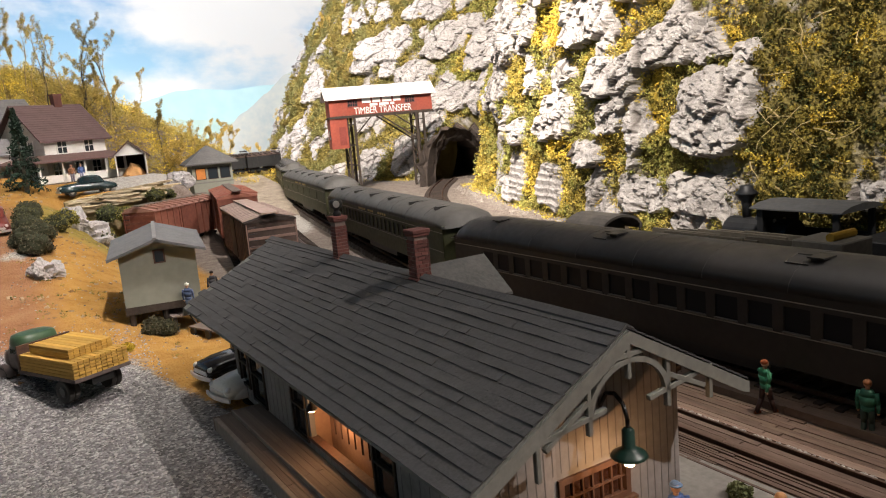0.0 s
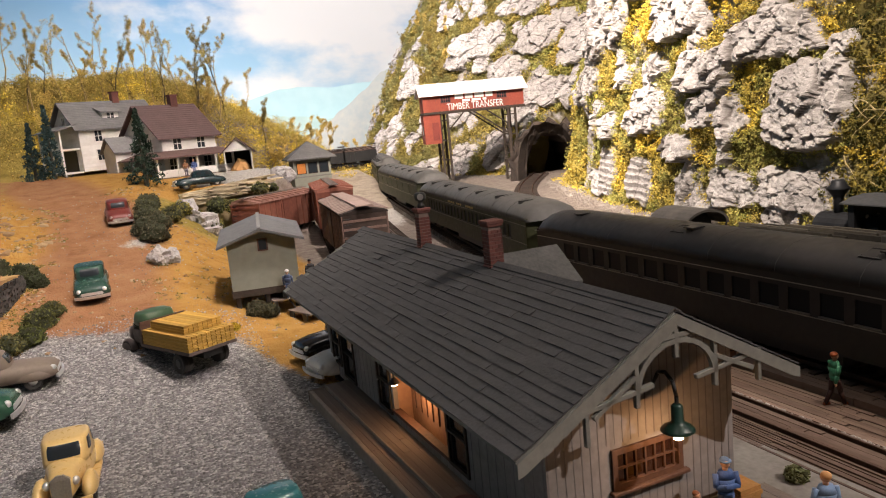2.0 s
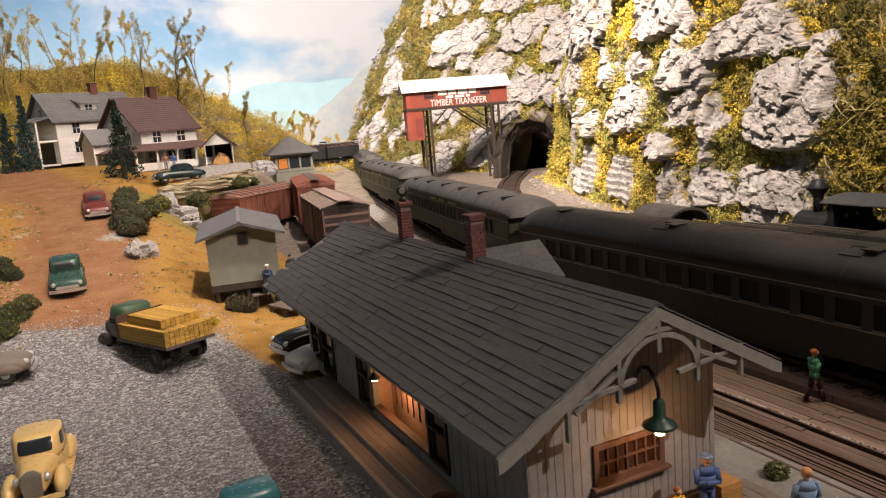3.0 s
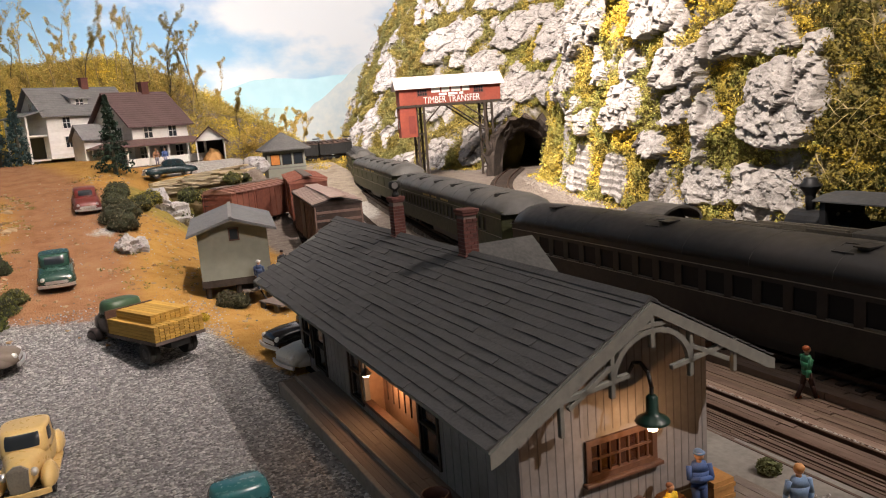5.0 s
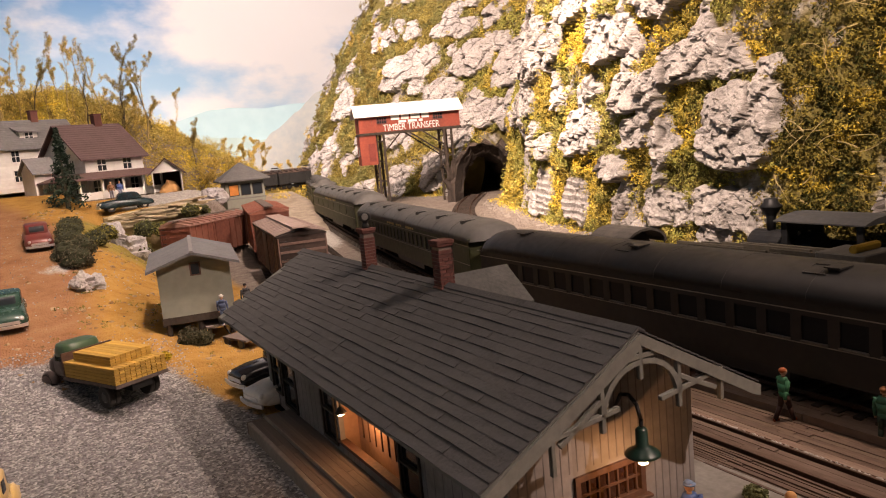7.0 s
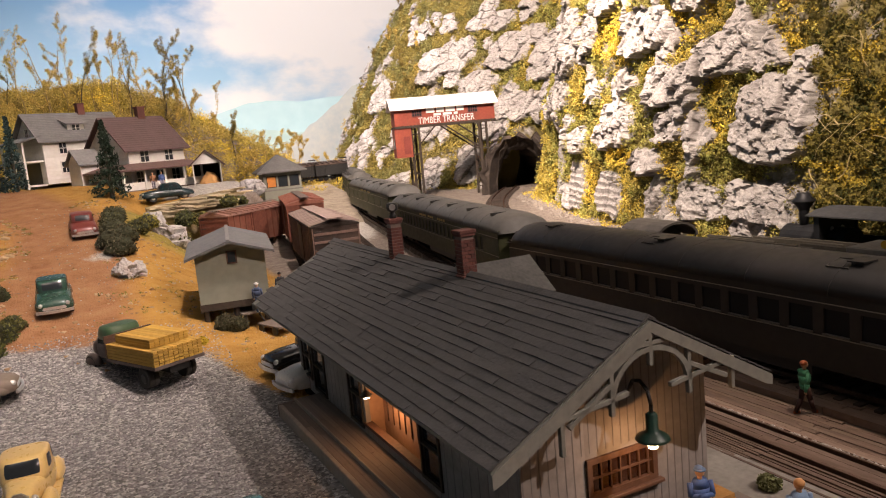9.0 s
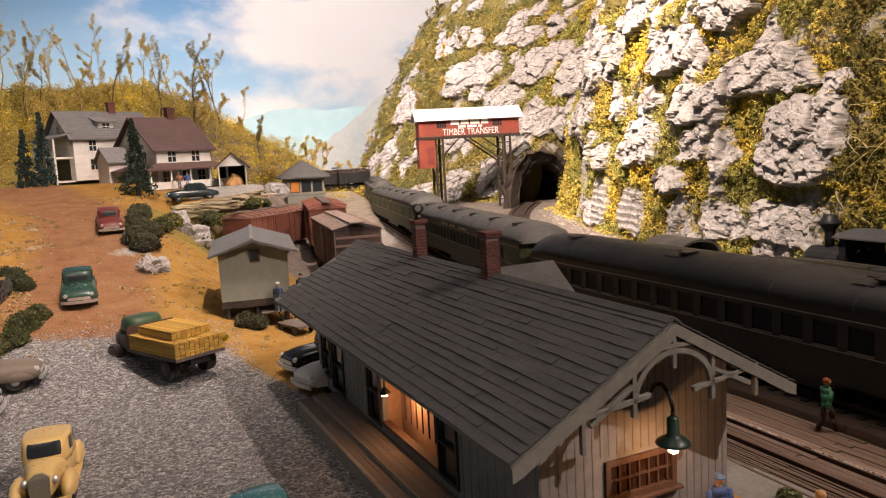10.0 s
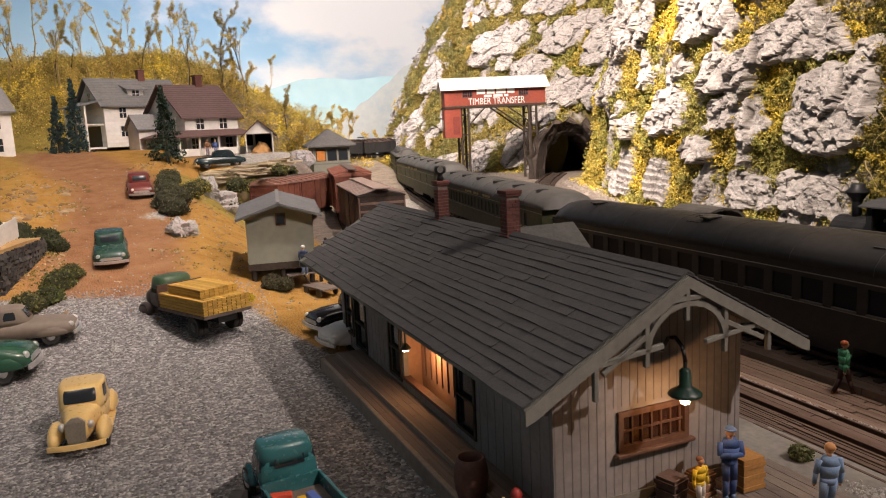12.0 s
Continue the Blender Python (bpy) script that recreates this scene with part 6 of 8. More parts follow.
def build_shed():
    sh = thing("tool_shed", "small grey-green shed with a grey gable roof on the slope", "shed", (7.3, 38.1, 1.36), -9.5, tilt=(2.2, 0))
    bm = bmesh.new()
    prism(bm, [(-1.72, 0.35), (1.72, 0.35), (1.72, 2.86), (0, 3.42), (-1.72, 2.86)], "y", 0, 5.1)
    part("wall", bm, GREY_SHED, sh)
    bm = bmesh.new()
    box(bm, -1.75, 1.75, -0.02, 5.12, 0.0, 0.36)
    part("sill_beam", bm, TIMBER, sh)
    for x in (-1.5, 0, 1.5):
        for y in (0.2, 4.8):
            bm = bmesh.new()
            tube(bm, (x, y, -0.9), (x, y, 0.05), 0.14, n=8)
            part("stone_pier", bm, TIMBER, sh)
    gable_roof("roof_plane", sh, pm("shed_roof", (0.13, 0.135, 0.14), (0.09, 0.092, 0.095), 1.2, 0.85, 0.3), 1.72, 2.87, 3.44, -0.5, 5.7, 0.48, 0.13)
    bm = bmesh.new()
    box(bm, -0.09, 0.09, -0.52, 5.72, 3.53, 3.62)
    part("ridge_cap", bm, GREY_ROOF, sh)
    bm = bmesh.new()
    box(bm, -0.18, 0.34, -0.05, 0.03, 2.32, 2.98)
    w = part("vent_window", bm, BROWN_TRIM, sh, "small dark square window")
    bm = bmesh.new()
    box(bm, -0.11, 0.27, -0.07, -0.045, 2.39, 2.91)
    part("pane", bm, GLASS, w)
    bm = bmesh.new()
    box(bm, 1.68, 1.77, 1.2, 2.3, 0.4, 2.4)
    part("door", bm, TIMBER, sh)
    lp = thing("loading_platform", "weathered plank loading platform beside the shed", "platform", (8.35, 38.0, 0.62), 3)
    for k in range(6):
        bm = bmesh.new()
        box(bm, 0.02, 0.38, 0, 2.0, 0.34, 0.42)
        p = part("plank", bm, DECK_WOOD, lp)
        p.location = Vector((0.4 * k - 0.9, -0.3, 0)) * S
    for x in (-0.8, 1.3):
        for y in (-0.2, 1.5):
            bm = bmesh.new()
            box(bm, x, x + 0.16, y, y + 0.16, -0.6, 0.34)
            part("post", bm, TIMBER, lp)


build_shed()


def house_window(parent, m, w, h, mat=WHITE_PAINT):
    """A sash window facing local -y at the pose m."""
    bm = bmesh.new()
    t = 0.09
    for p in ((-w / 2 - t, -w / 2, -t, h + t), (w / 2, w / 2 + t, -t, h + t), (-w / 2, w / 2, -t, 0), (-w / 2, w / 2, h, h + t), (-w / 2, w / 2, h / 2 - 0.03, h / 2 + 0.03), (-0.025, 0.025, 0, h)):
        box(bm, p[0], p[1], -0.07, 0.02, p[2], p[3])
    f = part("window", bm, mat, parent)
    bm = bmesh.new()
    box(bm, -w / 2, w / 2, -0.025, -0.01, 0, h)
    part("pane", bm, GLASS, f)
    f.matrix_basis = m


def at_pose(x, y, z, turn=0):
    return pose(x * S, y * S, z * S, 0, 0, turn)


def clapboards(parent, length, z0, z1, m, mat, peak=None):
    """Lapped boards on a wall that runs along local x and faces local -y; peak: the height at its middle."""
    z = z0
    while z < (peak or z1) - 0.1:
        reach = lambda q: length / 2 if q < z1 else max(0.0, length / 2 * ((peak or z1) - q) / max(0.01, (peak or z1) - z1))
        half = reach(z)
        bm = bmesh.new()
        vs = box(bm, length / 2 - half, length / 2 + half, -0.03, 0.0, z, z + 0.27)
        for v in vs:
            if v.co.z > z + 0.1:
                v.co.y = max(v.co.y, -0.008)
                v.co.x = length / 2 + (reach(z + 0.27) if v.co.x > length / 2 else -reach(z + 0.27))
        ob = part("clapboard", bm, mat, parent)
        ob.matrix_basis = m
        z += 0.28


def build_house(name, label, at, turn, front, deep, eave, ridge, roof_mat, porch_front):
    """Front face along local x at y = 0, gable ends at x = 0 and x = front, ridge along x."""
    h = thing(name, label, "house", at, turn)
    bm = bmesh.new()
    prism(bm, [(0, 0), (deep, 0), (deep, eave), (deep / 2, ridge), (0, eave)], "x", 0, front)
    part("wall", bm, WHITE_PAINT, h)
    clapboards(h, front, 0.2, eave, at_pose(0, 0, 0), WHITE_PAINT)
    clapboards(h, deep, 0.2, eave, at_pose(0, deep, 0, -90), WHITE_PAINT, ridge)
    s = (ridge - eave) / (deep / 2)
    for side in (0, 1):
        o = 0.45
        pts = [(deep / 2, ridge), (-o, eave - s * o), (-o, eave - s * o + 0.16), (deep / 2, ridge + 0.16)]
        if side:
            pts = [(deep - a, b) for a, b in pts]
        bm = bmesh.new()
        prism(bm, pts, "x", -0.55, front + 0.55)
        part("roof_plane", bm, roof_mat, h)
        bm = bmesh.new()
        for k in range(16):
            q = (k + 0.5) / 16
            a, b = -o + (deep / 2 + o) * q, eave - s * o + 0.16 + (ridge - eave + s * o) * q
            a2 = deep - a if side else a
            box(bm, -0.54, front + 0.54, a2 - 0.03, a2 + 0.03, b - 0.02, b + 0.012)
        part("shingle_course", bm, roof_mat, h)["kind"] = "stuff"
    bm = bmesh.new()
    box(bm, front * 0.62, front * 0.62 + 0.75, deep / 2 - 0.35, deep / 2 + 0.35, ridge - 0.4, ridge + 1.1)
    ch = part("chimney", bm, BRICK_RED, h)
    bm = bmesh.new()
    box(bm, front * 0.62 - 0.08, front * 0.62 + 0.83, deep / 2 - 0.43, deep / 2 + 0.43, ridge + 1.0, ridge + 1.14)
    part("chimney_cap", bm, BRICK_RED, ch)
    return h


PORCH_ROOF = pm("porch_shingle", (0.14, 0.085, 0.075), (0.1, 0.06, 0.055), 0.9, 0.9, 0.3)


def build_houses():
    turn = 25
    h = build_house("red_roof_house", "white two-storey clapboard house with a maroon roof and porch", (5.54, 77.13, 6.65), turn, 5.9, 8.0, 4.1, 7.25, MAROON_ROOF, True)
    for x in (1.6, 4.2):
        house_window(h, at_pose(x, -0.03, 2.75), 0.85, 1.1)
    for y in (2.2, 5.6):
        house_window(h, at_pose(-0.03, y, 2.7, -90), 0.8, 1.2)
        house_window(h, at_pose(-0.03, y, 0.6, -90), 0.8, 1.3)
    house_window(h, at_pose(-0.03, 4.0, 4.9, -90), 0.7, 1.0)
    for x in (0.9, 3.0, 4.7):
        house_window(h, at_pose(x, -0.03, 0.55), 0.8, 1.3)
    # wrap-round porch
    bm = bmesh.new()
    box(bm, -1.9, 6.6, -2.0, 0, -0.6, 0.1)
    box(bm, -1.9, 0, 0, 6.5, -0.6, 0.1)
    part("porch_floor", bm, DECK_WOOD, h)
    bm = bmesh.new()
    loft(bm, [[(-2.3, -2.4, 1.95), (7.0, -2.4, 1.95), (7.0, -2.4, 2.07), (-2.3, -2.4, 2.07)], [(0.0, 0, 2.55), (6.2, 0, 2.55), (6.2, 0, 2.67), (0.0, 0, 2.67)]])
    part("porch_roof", bm, PORCH_ROOF, h, "brown porch roof")
    bm = bmesh.new()
    loft(bm, [[(-2.3, -2.4, 1.95), (-2.3, 6.8, 1.95), (-2.3, 6.8, 2.07), (-2.3, -2.4, 2.07)], [(0, 0, 2.55), (0, 6.4, 2.55), (0, 6.4, 2.67), (0, 0, 2.67)]])
    part("porch_roof", bm, PORCH_ROOF, h, "brown porch roof")
    posts = [(x, -1.9) for x in (-1.8, 0.3, 2.4, 4.5, 6.5)] + [(-1.8, y) for y in (0.5, 2.6, 4.6, 6.3)]
    for x, y in posts:
        bm = bmesh.new()
        box(bm, x - 0.09, x + 0.09, y - 0.09, y + 0.09, 0.1, 2.05)
        part("porch_post", bm, WHITE_PAINT, h)
    for a, b in zip(posts[:4], posts[1:5]):
        bm = bmesh.new()
        box(bm, a[0], b[0], a[1] - 0.04, a[1] + 0.04, 0.15, 0.85)
        part("porch_railing", bm, WHITE_PAINT, h)
    bm = bmesh.new()
    box(bm, 6.0, 6.1, 0.2, 3.2, 0, 3.0)
    part("rear_wing_wall", bm, WHITE_PAINT, h)
    # small side wing between the houses
    bm = bmesh.new()
    prism(bm, [(5.0, 0), (7.4, 0), (7.4, 3.2), (6.2, 4.3), (5.0, 3.2)], "x", -2.4, 0)
    part("side_wing", bm, WHITE_PAINT, h)
    bm = bmesh.new()
    prism(bm, [(4.6, 2.9), (6.2, 4.4), (7.8, 2.9), (7.8, 3.02), (6.2, 4.55), (4.6, 3.02)], "x", -2.7, 0)
    part("side_wing_roof", bm, GREY_ROOF, h, "grey side wing roof")

    g = build_house("grey_roof_house", "white clapboard house with a grey roof, dormer and balcony", (-1.91, 87.17, 8.0), turn, 9.0, 6.4, 4.65, 7.4, GREY_ROOF, False)
    for x, z in ((2.0, 1.1), (2.0, 3.1), (5.0, 3.0), (5.0, 1.0)):
        house_window(g, at_pose(x, -0.03, z), 0.75, 1.1)
    house_window(g, at_pose(-0.03, 3.2, 4.9, -90), 0.65, 1.0)
    bm = bmesh.new()
    prism(bm, [(0.9, 5.2), (0.9, 6.2), (2.6, 6.75), (2.6, 5.9)], "x", 3.2, 5.0)
    d = part("dormer", bm, WHITE_PAINT, g, "white shed dormer")
    bm = bmesh.new()
    prism(bm, [(0.5, 6.1), (0.5, 6.25), (2.9, 7.0), (2.9, 6.85)], "x", 2.9, 5.3)
    part("dormer_roof", bm, GREY_ROOF, d)
    house_window(g, at_pose(4.1, 0.88, 5.35), 0.8, 0.75)
    # two-storey gallery on the gable end
    for z in (0.0, 2.5):
        bm = bmesh.new()
        box(bm, -2.0, 0, 0.3, 5.8, z - 0.12, z + 0.05)
        part("gallery_floor", bm, WHITE_PAINT, g)
    bm = bmesh.new()
    prism(bm, [(-2.3, 4.35), (0, 5.0), (0, 5.12), (-2.3, 4.47)], "y", 0.0, 6.1)
    part("gallery_roof", bm, GREY_ROOF, g)
    for y in (0.4, 3.0, 5.6):
        bm = bmesh.new()
        box(bm, -1.95, -1.75, y - 0.1, y + 0.1, -0.6, 4.4)
        part("gallery_post", bm, WHITE_PAINT, g)
    bm = bmesh.new()
    box(bm, -1.92, -1.84, 0.4, 5.6, 3.2, 3.28)
    for k in range(18):
        y = 0.5 + 0.29 * k
        box(bm, -1.91, -1.85, y, y + 0.07, 2.55, 3.2)
    part("gallery_railing", bm, WHITE_PAINT, g)
    # black panel that paints the deep shade under the gallery
    bm = bmesh.new()
    box(bm, -0.06, 0.0, 1.2, 5.0, 0.1, 2.3)
    part("shaded_doorway", bm, BLACK, g)

    # garage with an open front
    k = thing("garage", "open-fronted white garage with a brown gable roof", "garage", (12.35, 75.45, 6.62), -8)
    for x in (-1.35, 1.25):
        bm = bmesh.new()
        box(bm, x, x + 0.1, 0, 4.0, 0, 2.05)
        part("wall", bm, WHITE_PAINT, k)
    bm = bmesh.new()
    box(bm, -1.35, 1.35, 3.9, 4.0, 0, 2.05)
    part("back_wall", bm, TIMBER, k)
    bm = bmesh.new()
    prism(bm, [(-1.4, 2.05), (1.4, 2.05), (0, 3.25)], "y", 0, 0.1)
    part("gable", bm, WHITE_PAINT, k)
    gable_roof("roof_plane", k, MAROON_ROOF, 1.4, 2.05, 3.3, -0.3, 4.3, 0.35)
    bm = bmesh.new()
    bmesh.ops.create_icosphere(bm, subdivisions=3, radius=1)
    for v in bm.verts:
        d = 1 + 0.18 * wob(v.co.x * 2, v.co.y * 2, v.co.z * 2)
        v.co = Vector((v.co.x * 1.0 * d, 1.2 + v.co.y * 1.1 * d, max(0.0, v.co.z) ** 1.4 * 1.25 * d))
    solid("mound", bm, pm("sawdust", (0.55, 0.3, 0.12), (0.4, 0.22, 0.09), 3, 0.95, 0.5), "orange heap of sawdust inside the garage", "pile", (12.55, 75.7, 6.62), -8)
    e = thing("edge_house", "white house with a grey roof at the top of the slope", "house", (-13.4, 78.6, 7.6), 25)
    bm = bmesh.new()
    prism(bm, [(0, 0), (6, 0), (6, 4.4), (3, 6.6), (0, 4.4)], "x", 0, 4.0)
    part("wall", bm, WHITE_PAINT, e)
    bm = bmesh.new()
    prism(bm, [(-0.5, 4.1), (3, 6.7), (6.5, 4.1), (6.5, 4.25), (3, 6.85), (-0.5, 4.25)], "x", -0.4, 4.4)
    part("roof", bm, GREY_ROOF, e)
    house_window(e, at_pose(2.6, -0.03, 2.6), 0.8, 1.2)
    house_window(e, at_pose(2.6, -0.03, 0.5), 0.8, 1.2)


build_houses()


def build_log_wall():
    w = thing("rock_ledge", "rough pale layered rock ledge holding back the house yard", "retaining wall")
    rock = pm("pale_ledge_rock", (0.6, 0.52, 0.38), (0.4, 0.33, 0.21), 1.4, 0.92, 0.6, stretch=(0.5, 2, 2), dirt=(0.3, 0.22, 0.08), dirt_amount=0.5, per_piece=0.3, bump_size=0.08)
    rng = random.Random(3)
    line = lambda x: (66.6 - 0.357 * (x - 5.6), 5.5 + 0.13 * (x - 5.6))
    rings = []
    for k in range(15):
        x = 5.7 + 0.51 * k
        y, z = line(x)
        rings.append([(x, y + 0.02 + 0.1 * wob(k * 0.7, 1), z - 5.6), (x, y + 0.14, z - 0.1), (x, y + 1.6, z - 0.05), (x, y + 1.6, z - 5.6)])
    bm = bmesh.new()
    loft(bm, rings)
    part("core", bm, pm("ledge_earth", (0.4, 0.32, 0.18), (0.26, 0.2, 0.1), 1.4, 0.95, 0.6), w, "earth and rock behind the ledge")
    for r in range(8):
        x = 5.9 + rng.uniform(0, 0.6)
        while x < 12.0:
            ln = rng.uniform(1.3, 3.2)
            th = rng.uniform(0.07, 0.1)
            if rng.random() < 0.9 or r < 3:
                bm = bmesh.new()
                lean = rng.uniform(-0.02, 0.02)
                loft(bm, [[(ln * t, (-rng.uniform(0.16, 0.34) if q in (0, 3) else 0.5), (-th if q < 2 else th) * (rng.uniform(0.75, 1.1) if 0 < t < 1 else 0.6) + lean * t) for q in range(4)] for t in (0, 0.2, 0.5, 0.8, 1)])
                o = part("slab", bm, rock, w)
                y, z = line(x)
                o.matrix_basis = pose(x * S, (y - 0.02 * r) * S, (z - 0.02 - r * 0.155) * S, 0, -4 + rng.uniform(-0.7, 0.7), -19.6 + rng.uniform(-1.5, 1.5))
            x += ln * rng.uniform(0.92, 1.05)


build_log_wall()


def build_stone_bank():
    w = thing("stone_bank", "dark dry-stone bank with an earth top beside the lot", "retaining wall", (-4.97, 42.3, 1.4), 78)
    rng = random.Random(6)
    bm = bmesh.new()
    prism(bm, [(-3.5, -0.5), (3.5, -0.5), (3.5, 0.9), (2.5, 2.05), (0, 2.15), (-3.5, 2.15)], "y", 0.1, 3.0)
    part("earth_core", bm, pm("bank_earth", (0.42, 0.26, 0.1), (0.3, 0.18, 0.08), 1.2, 0.95, 0.5), w)
    stone = pm("bank_stone", (0.065, 0.06, 0.056), (0.035, 0.033, 0.031), 1.5, 0.9, 0.6, per_piece=0.4)
    top = lambda x: float(np.interp(x, (-3.5, 0, 2.5, 3.5), (2.15, 2.15, 2.05, 0.9)))
    meshes = []
    for k in range(5):
        bm = bmesh.new()
        vs = box(bm, -0.2, 0.2, -0.14, 0.2, -0.12, 0.12)
        for v in vs:
            v.co += Vector([rng.uniform(-0.05, 0.05) for _ in range(3)])
        meshes.append(mesh_of("stone", bm, stone))
    z, r = -0.4, 0
    while z < 2.1:
        x = -3.4 + 0.2 * (r % 2)
        while x < 3.5:
            if z < top(x) - 0.05:
                piece("stone", rng.choice(meshes), w, (x, 0.1, z), (rng.uniform(-8, 8), rng.uniform(-6, 6), rng.uniform(-6, 6)))
            x += 0.41
        for k in range(6):
            piece("stone", rng.choice(meshes), w, (-3.55, 0.3 + 0.42 * k, z), (0, rng.uniform(-6, 6), 90 + rng.uniform(-6, 6)))
        z += 0.25
        r += 1
    f = thing("white_fence", "white board fence along the top of the bank", "fence", (-5.95, 40.6, 3.45), 88)
    for k in range(4):
        bm = bmesh.new()
        box(bm, 0, 5.4, -0.03, 0.03, 0.02 + 0.27 * k, 0.02 + 0.27 * k + 0.262)
        part("board", bm, WHITE_PAINT, f)
    for x in (0.1, 2.7, 5.3):
        bm = bmesh.new()
        box(bm, x - 0.07, x + 0.07, 0.03, 0.15, -0.2, 1.1)
        part("post", bm, WHITE_PAINT, f)


build_stone_bank()


def sign_text(body, parent, at, size, turn, mat, width=None):
    cu = bpy.data.curves.new("lettering", "FONT")
    cu.body, cu.size, cu.extrude, cu.align_x = body, size * S, 0.012 * S, "CENTER"
    tmp = bpy.data.objects.new("lettering", cu)
    me = bpy.data.meshes.new_from_object(tmp)
    bpy.data.objects.remove(tmp)
    xs = [v.co.x for v in me.vertices]
    k = width * S / (max(xs) - min(xs)) if width else 1
    for v in me.vertices:
        v.co.x *= k
    me.materials.append(mat)
    ob = new("lettering", me)
    ob.parent = parent
    ob.matrix_basis = pose(at[0] * S, at[1] * S, at[2] * S, 90, 0, turn)
    return tagged(ob, "white painted lettering")


def build_tipple():
    t = thing("timber_transfer", "red timber transfer house on tall legs with a white tin roof", "loading house", (35.85, 83.35, 0), -15.7)
    L = 12.75
    bm = bmesh.new()
    box(bm, 0.15, L - 0.1, 0, 3.4, 10.9, 12.95)
    part("body", bm, RED_BARN, t)
    for k in range(24):
        bm = bmesh.new()
        box(bm, 0.15 + k * 0.525, 0.15 + k * 0.525 + 0.05, -0.03, 0, 10.9, 12.9)
        part("batten", bm, RED_BARN, t)
    for s in (0, 1):
        pts = [(1.7, 14.2), (-0.45, 12.75), (-0.45, 12.87), (1.7, 14.32)]
        pts = [(3.4 - a, b) for a, b in pts] if s else pts
        bm = bmesh.new()
        prism(bm, pts, "x", -0.35, L + 0.4)
        part("roof_plane", bm, TIN_WHITE, t, "white tin roof sheet")
    for x in (0.15, L - 0.2):
        bm = bmesh.new()
        prism(bm, [(0, 12.95), (3.4, 12.95), (1.7, 14.1)], "x", x, x + 0.1)
        part("gable", bm, RED_BARN, t)
    bm = bmesh.new()
    box(bm, 0.0, 2.0, -0.5, 2.2, 7.1, 10.7)
    lo = part("hoist_cabin", bm, RED_BARN, t, "red lower hoist cabin")
    bm = bmesh.new()
    box(bm, -0.1, 2.15, -0.65, 2.3, 10.6, 10.75)
    part("cabin_roof", bm, TIMBER, lo)
    bm = bmesh.new()
    box(bm, 1.0, 1.8, -0.56, -0.5, 7.5, 9.6)
    part("door", bm, pm("door_red", (0.2, 0.04, 0.03), None, 1, 0.8, 0.2), lo)
    bm = bmesh.new()
    box(bm, -0.05, 0.0, 0.2, 0.9, 8.2, 9.3)
    part("window", bm, GLASS, lo)
    for x in (2.95, 9.9):
        bm = bmesh.new()
        for p in ((-0.65, -0.55, 0, 0.8), (0.55, 0.65, 0, 0.8), (-0.55, 0.55, 0, 0.08), (-0.55, 0.55, 0.72, 0.8), (-0.03, 0.03, 0.08, 0.72), (-0.55, 0.55, 0.38, 0.43), (-0.3, -0.26, 0.08, 0.72), (0.26, 0.3, 0.08, 0.72)):
            box(bm, p[0], p[1], -0.1, 0.0, p[2], p[3])
        f = part("window", bm, pm("window_red", (0.16, 0.05, 0.04), None, 1, 0.8, 0.1), t)
        f.location = Vector((x, 0, 11.85)) * S
        bm = bmesh.new()
        box(bm, -0.55, 0.55, -0.04, -0.02, 0.05, 0.75)
        part("pane", bm, GLASS, f)
    sign = thing("sign", "white lettering of a timber transfer painted on the red wall", "sign", (35.85, 83.35, 0), -15.7)
    white = pm("sign_white", (0.78, 0.77, 0.74), None, 1, 0.7, 0.05)
    sign_text("TIMBER TRANSFER", sign, (6.55, -0.06, 10.98), 1.12, 0, white, 7.0)
    rng = random.Random(4)
    for z, x0, x1, hh in ((12.2, 4.1, 8.8, 0.55), (11.82, 5.0, 8.0, 0.28)):
        x = x0
        while x < x1:
            w = rng.uniform(0.9, 1.5)
            bm = bmesh.new()
            box(bm, x, min(x1, x + w), -0.065, -0.045, z, z + hh)
            part("name_bar", bm, white, sign)
            x += w + 0.22
    for x in (2.1, 10.55):
        for y in (0.0, 3.0):
            for dx in (0.0, 0.9):
                bm = bmesh.new()
                box(bm, x + dx - 0.13, x + dx + 0.13, y - 0.13, y + 0.13, 0.6, 10.9)
                part("leg", bm, TIMBER, t)
        for z in (2.6, 5.0, 7.4, 9.8):
            for y in (0.0, 3.0):
                bm = bmesh.new()
                beam(bm, (x - 0.1, y - 0.05, z), (x + 1.0, y - 0.05, z), 0.14)
                part("girt", bm, TIMBER, t)
            bm = bmesh.new()
            beam(bm, (x, y - 0.05, z), (x + 0.9, y - 0.05, z + 2.2), 0.1)
            part("brace", bm, TIMBER, t)
            bm = bmesh.new()
            beam(bm, (x, 0, z), (x, 3.0, z + 2.0), 0.1)
            part("brace", bm, TIMBER, t)
    for a, b in (((6.0, 0, 10.8), (10.4, 0, 7.6)), ((7.6, 0, 10.8), (10.4, 0, 8.8)), ((6.0, 3, 10.8), (10.4, 3, 7.6)), ((5.3, 0, 10.85), (2.9, 0, 8.4))):
        bm = bmesh.new()
        beam(bm, a, b, 0.16)
        part("knee_brace", bm, TIMBER, t)
    for y in (0.0, 1.5, 3.0):
        bm = bmesh.new()
        box(bm, 0.1, L, y - 0.12, y + 0.12, 10.6, 10.88)
        part("floor_beam", bm, TIMBER, t)


build_tipple()


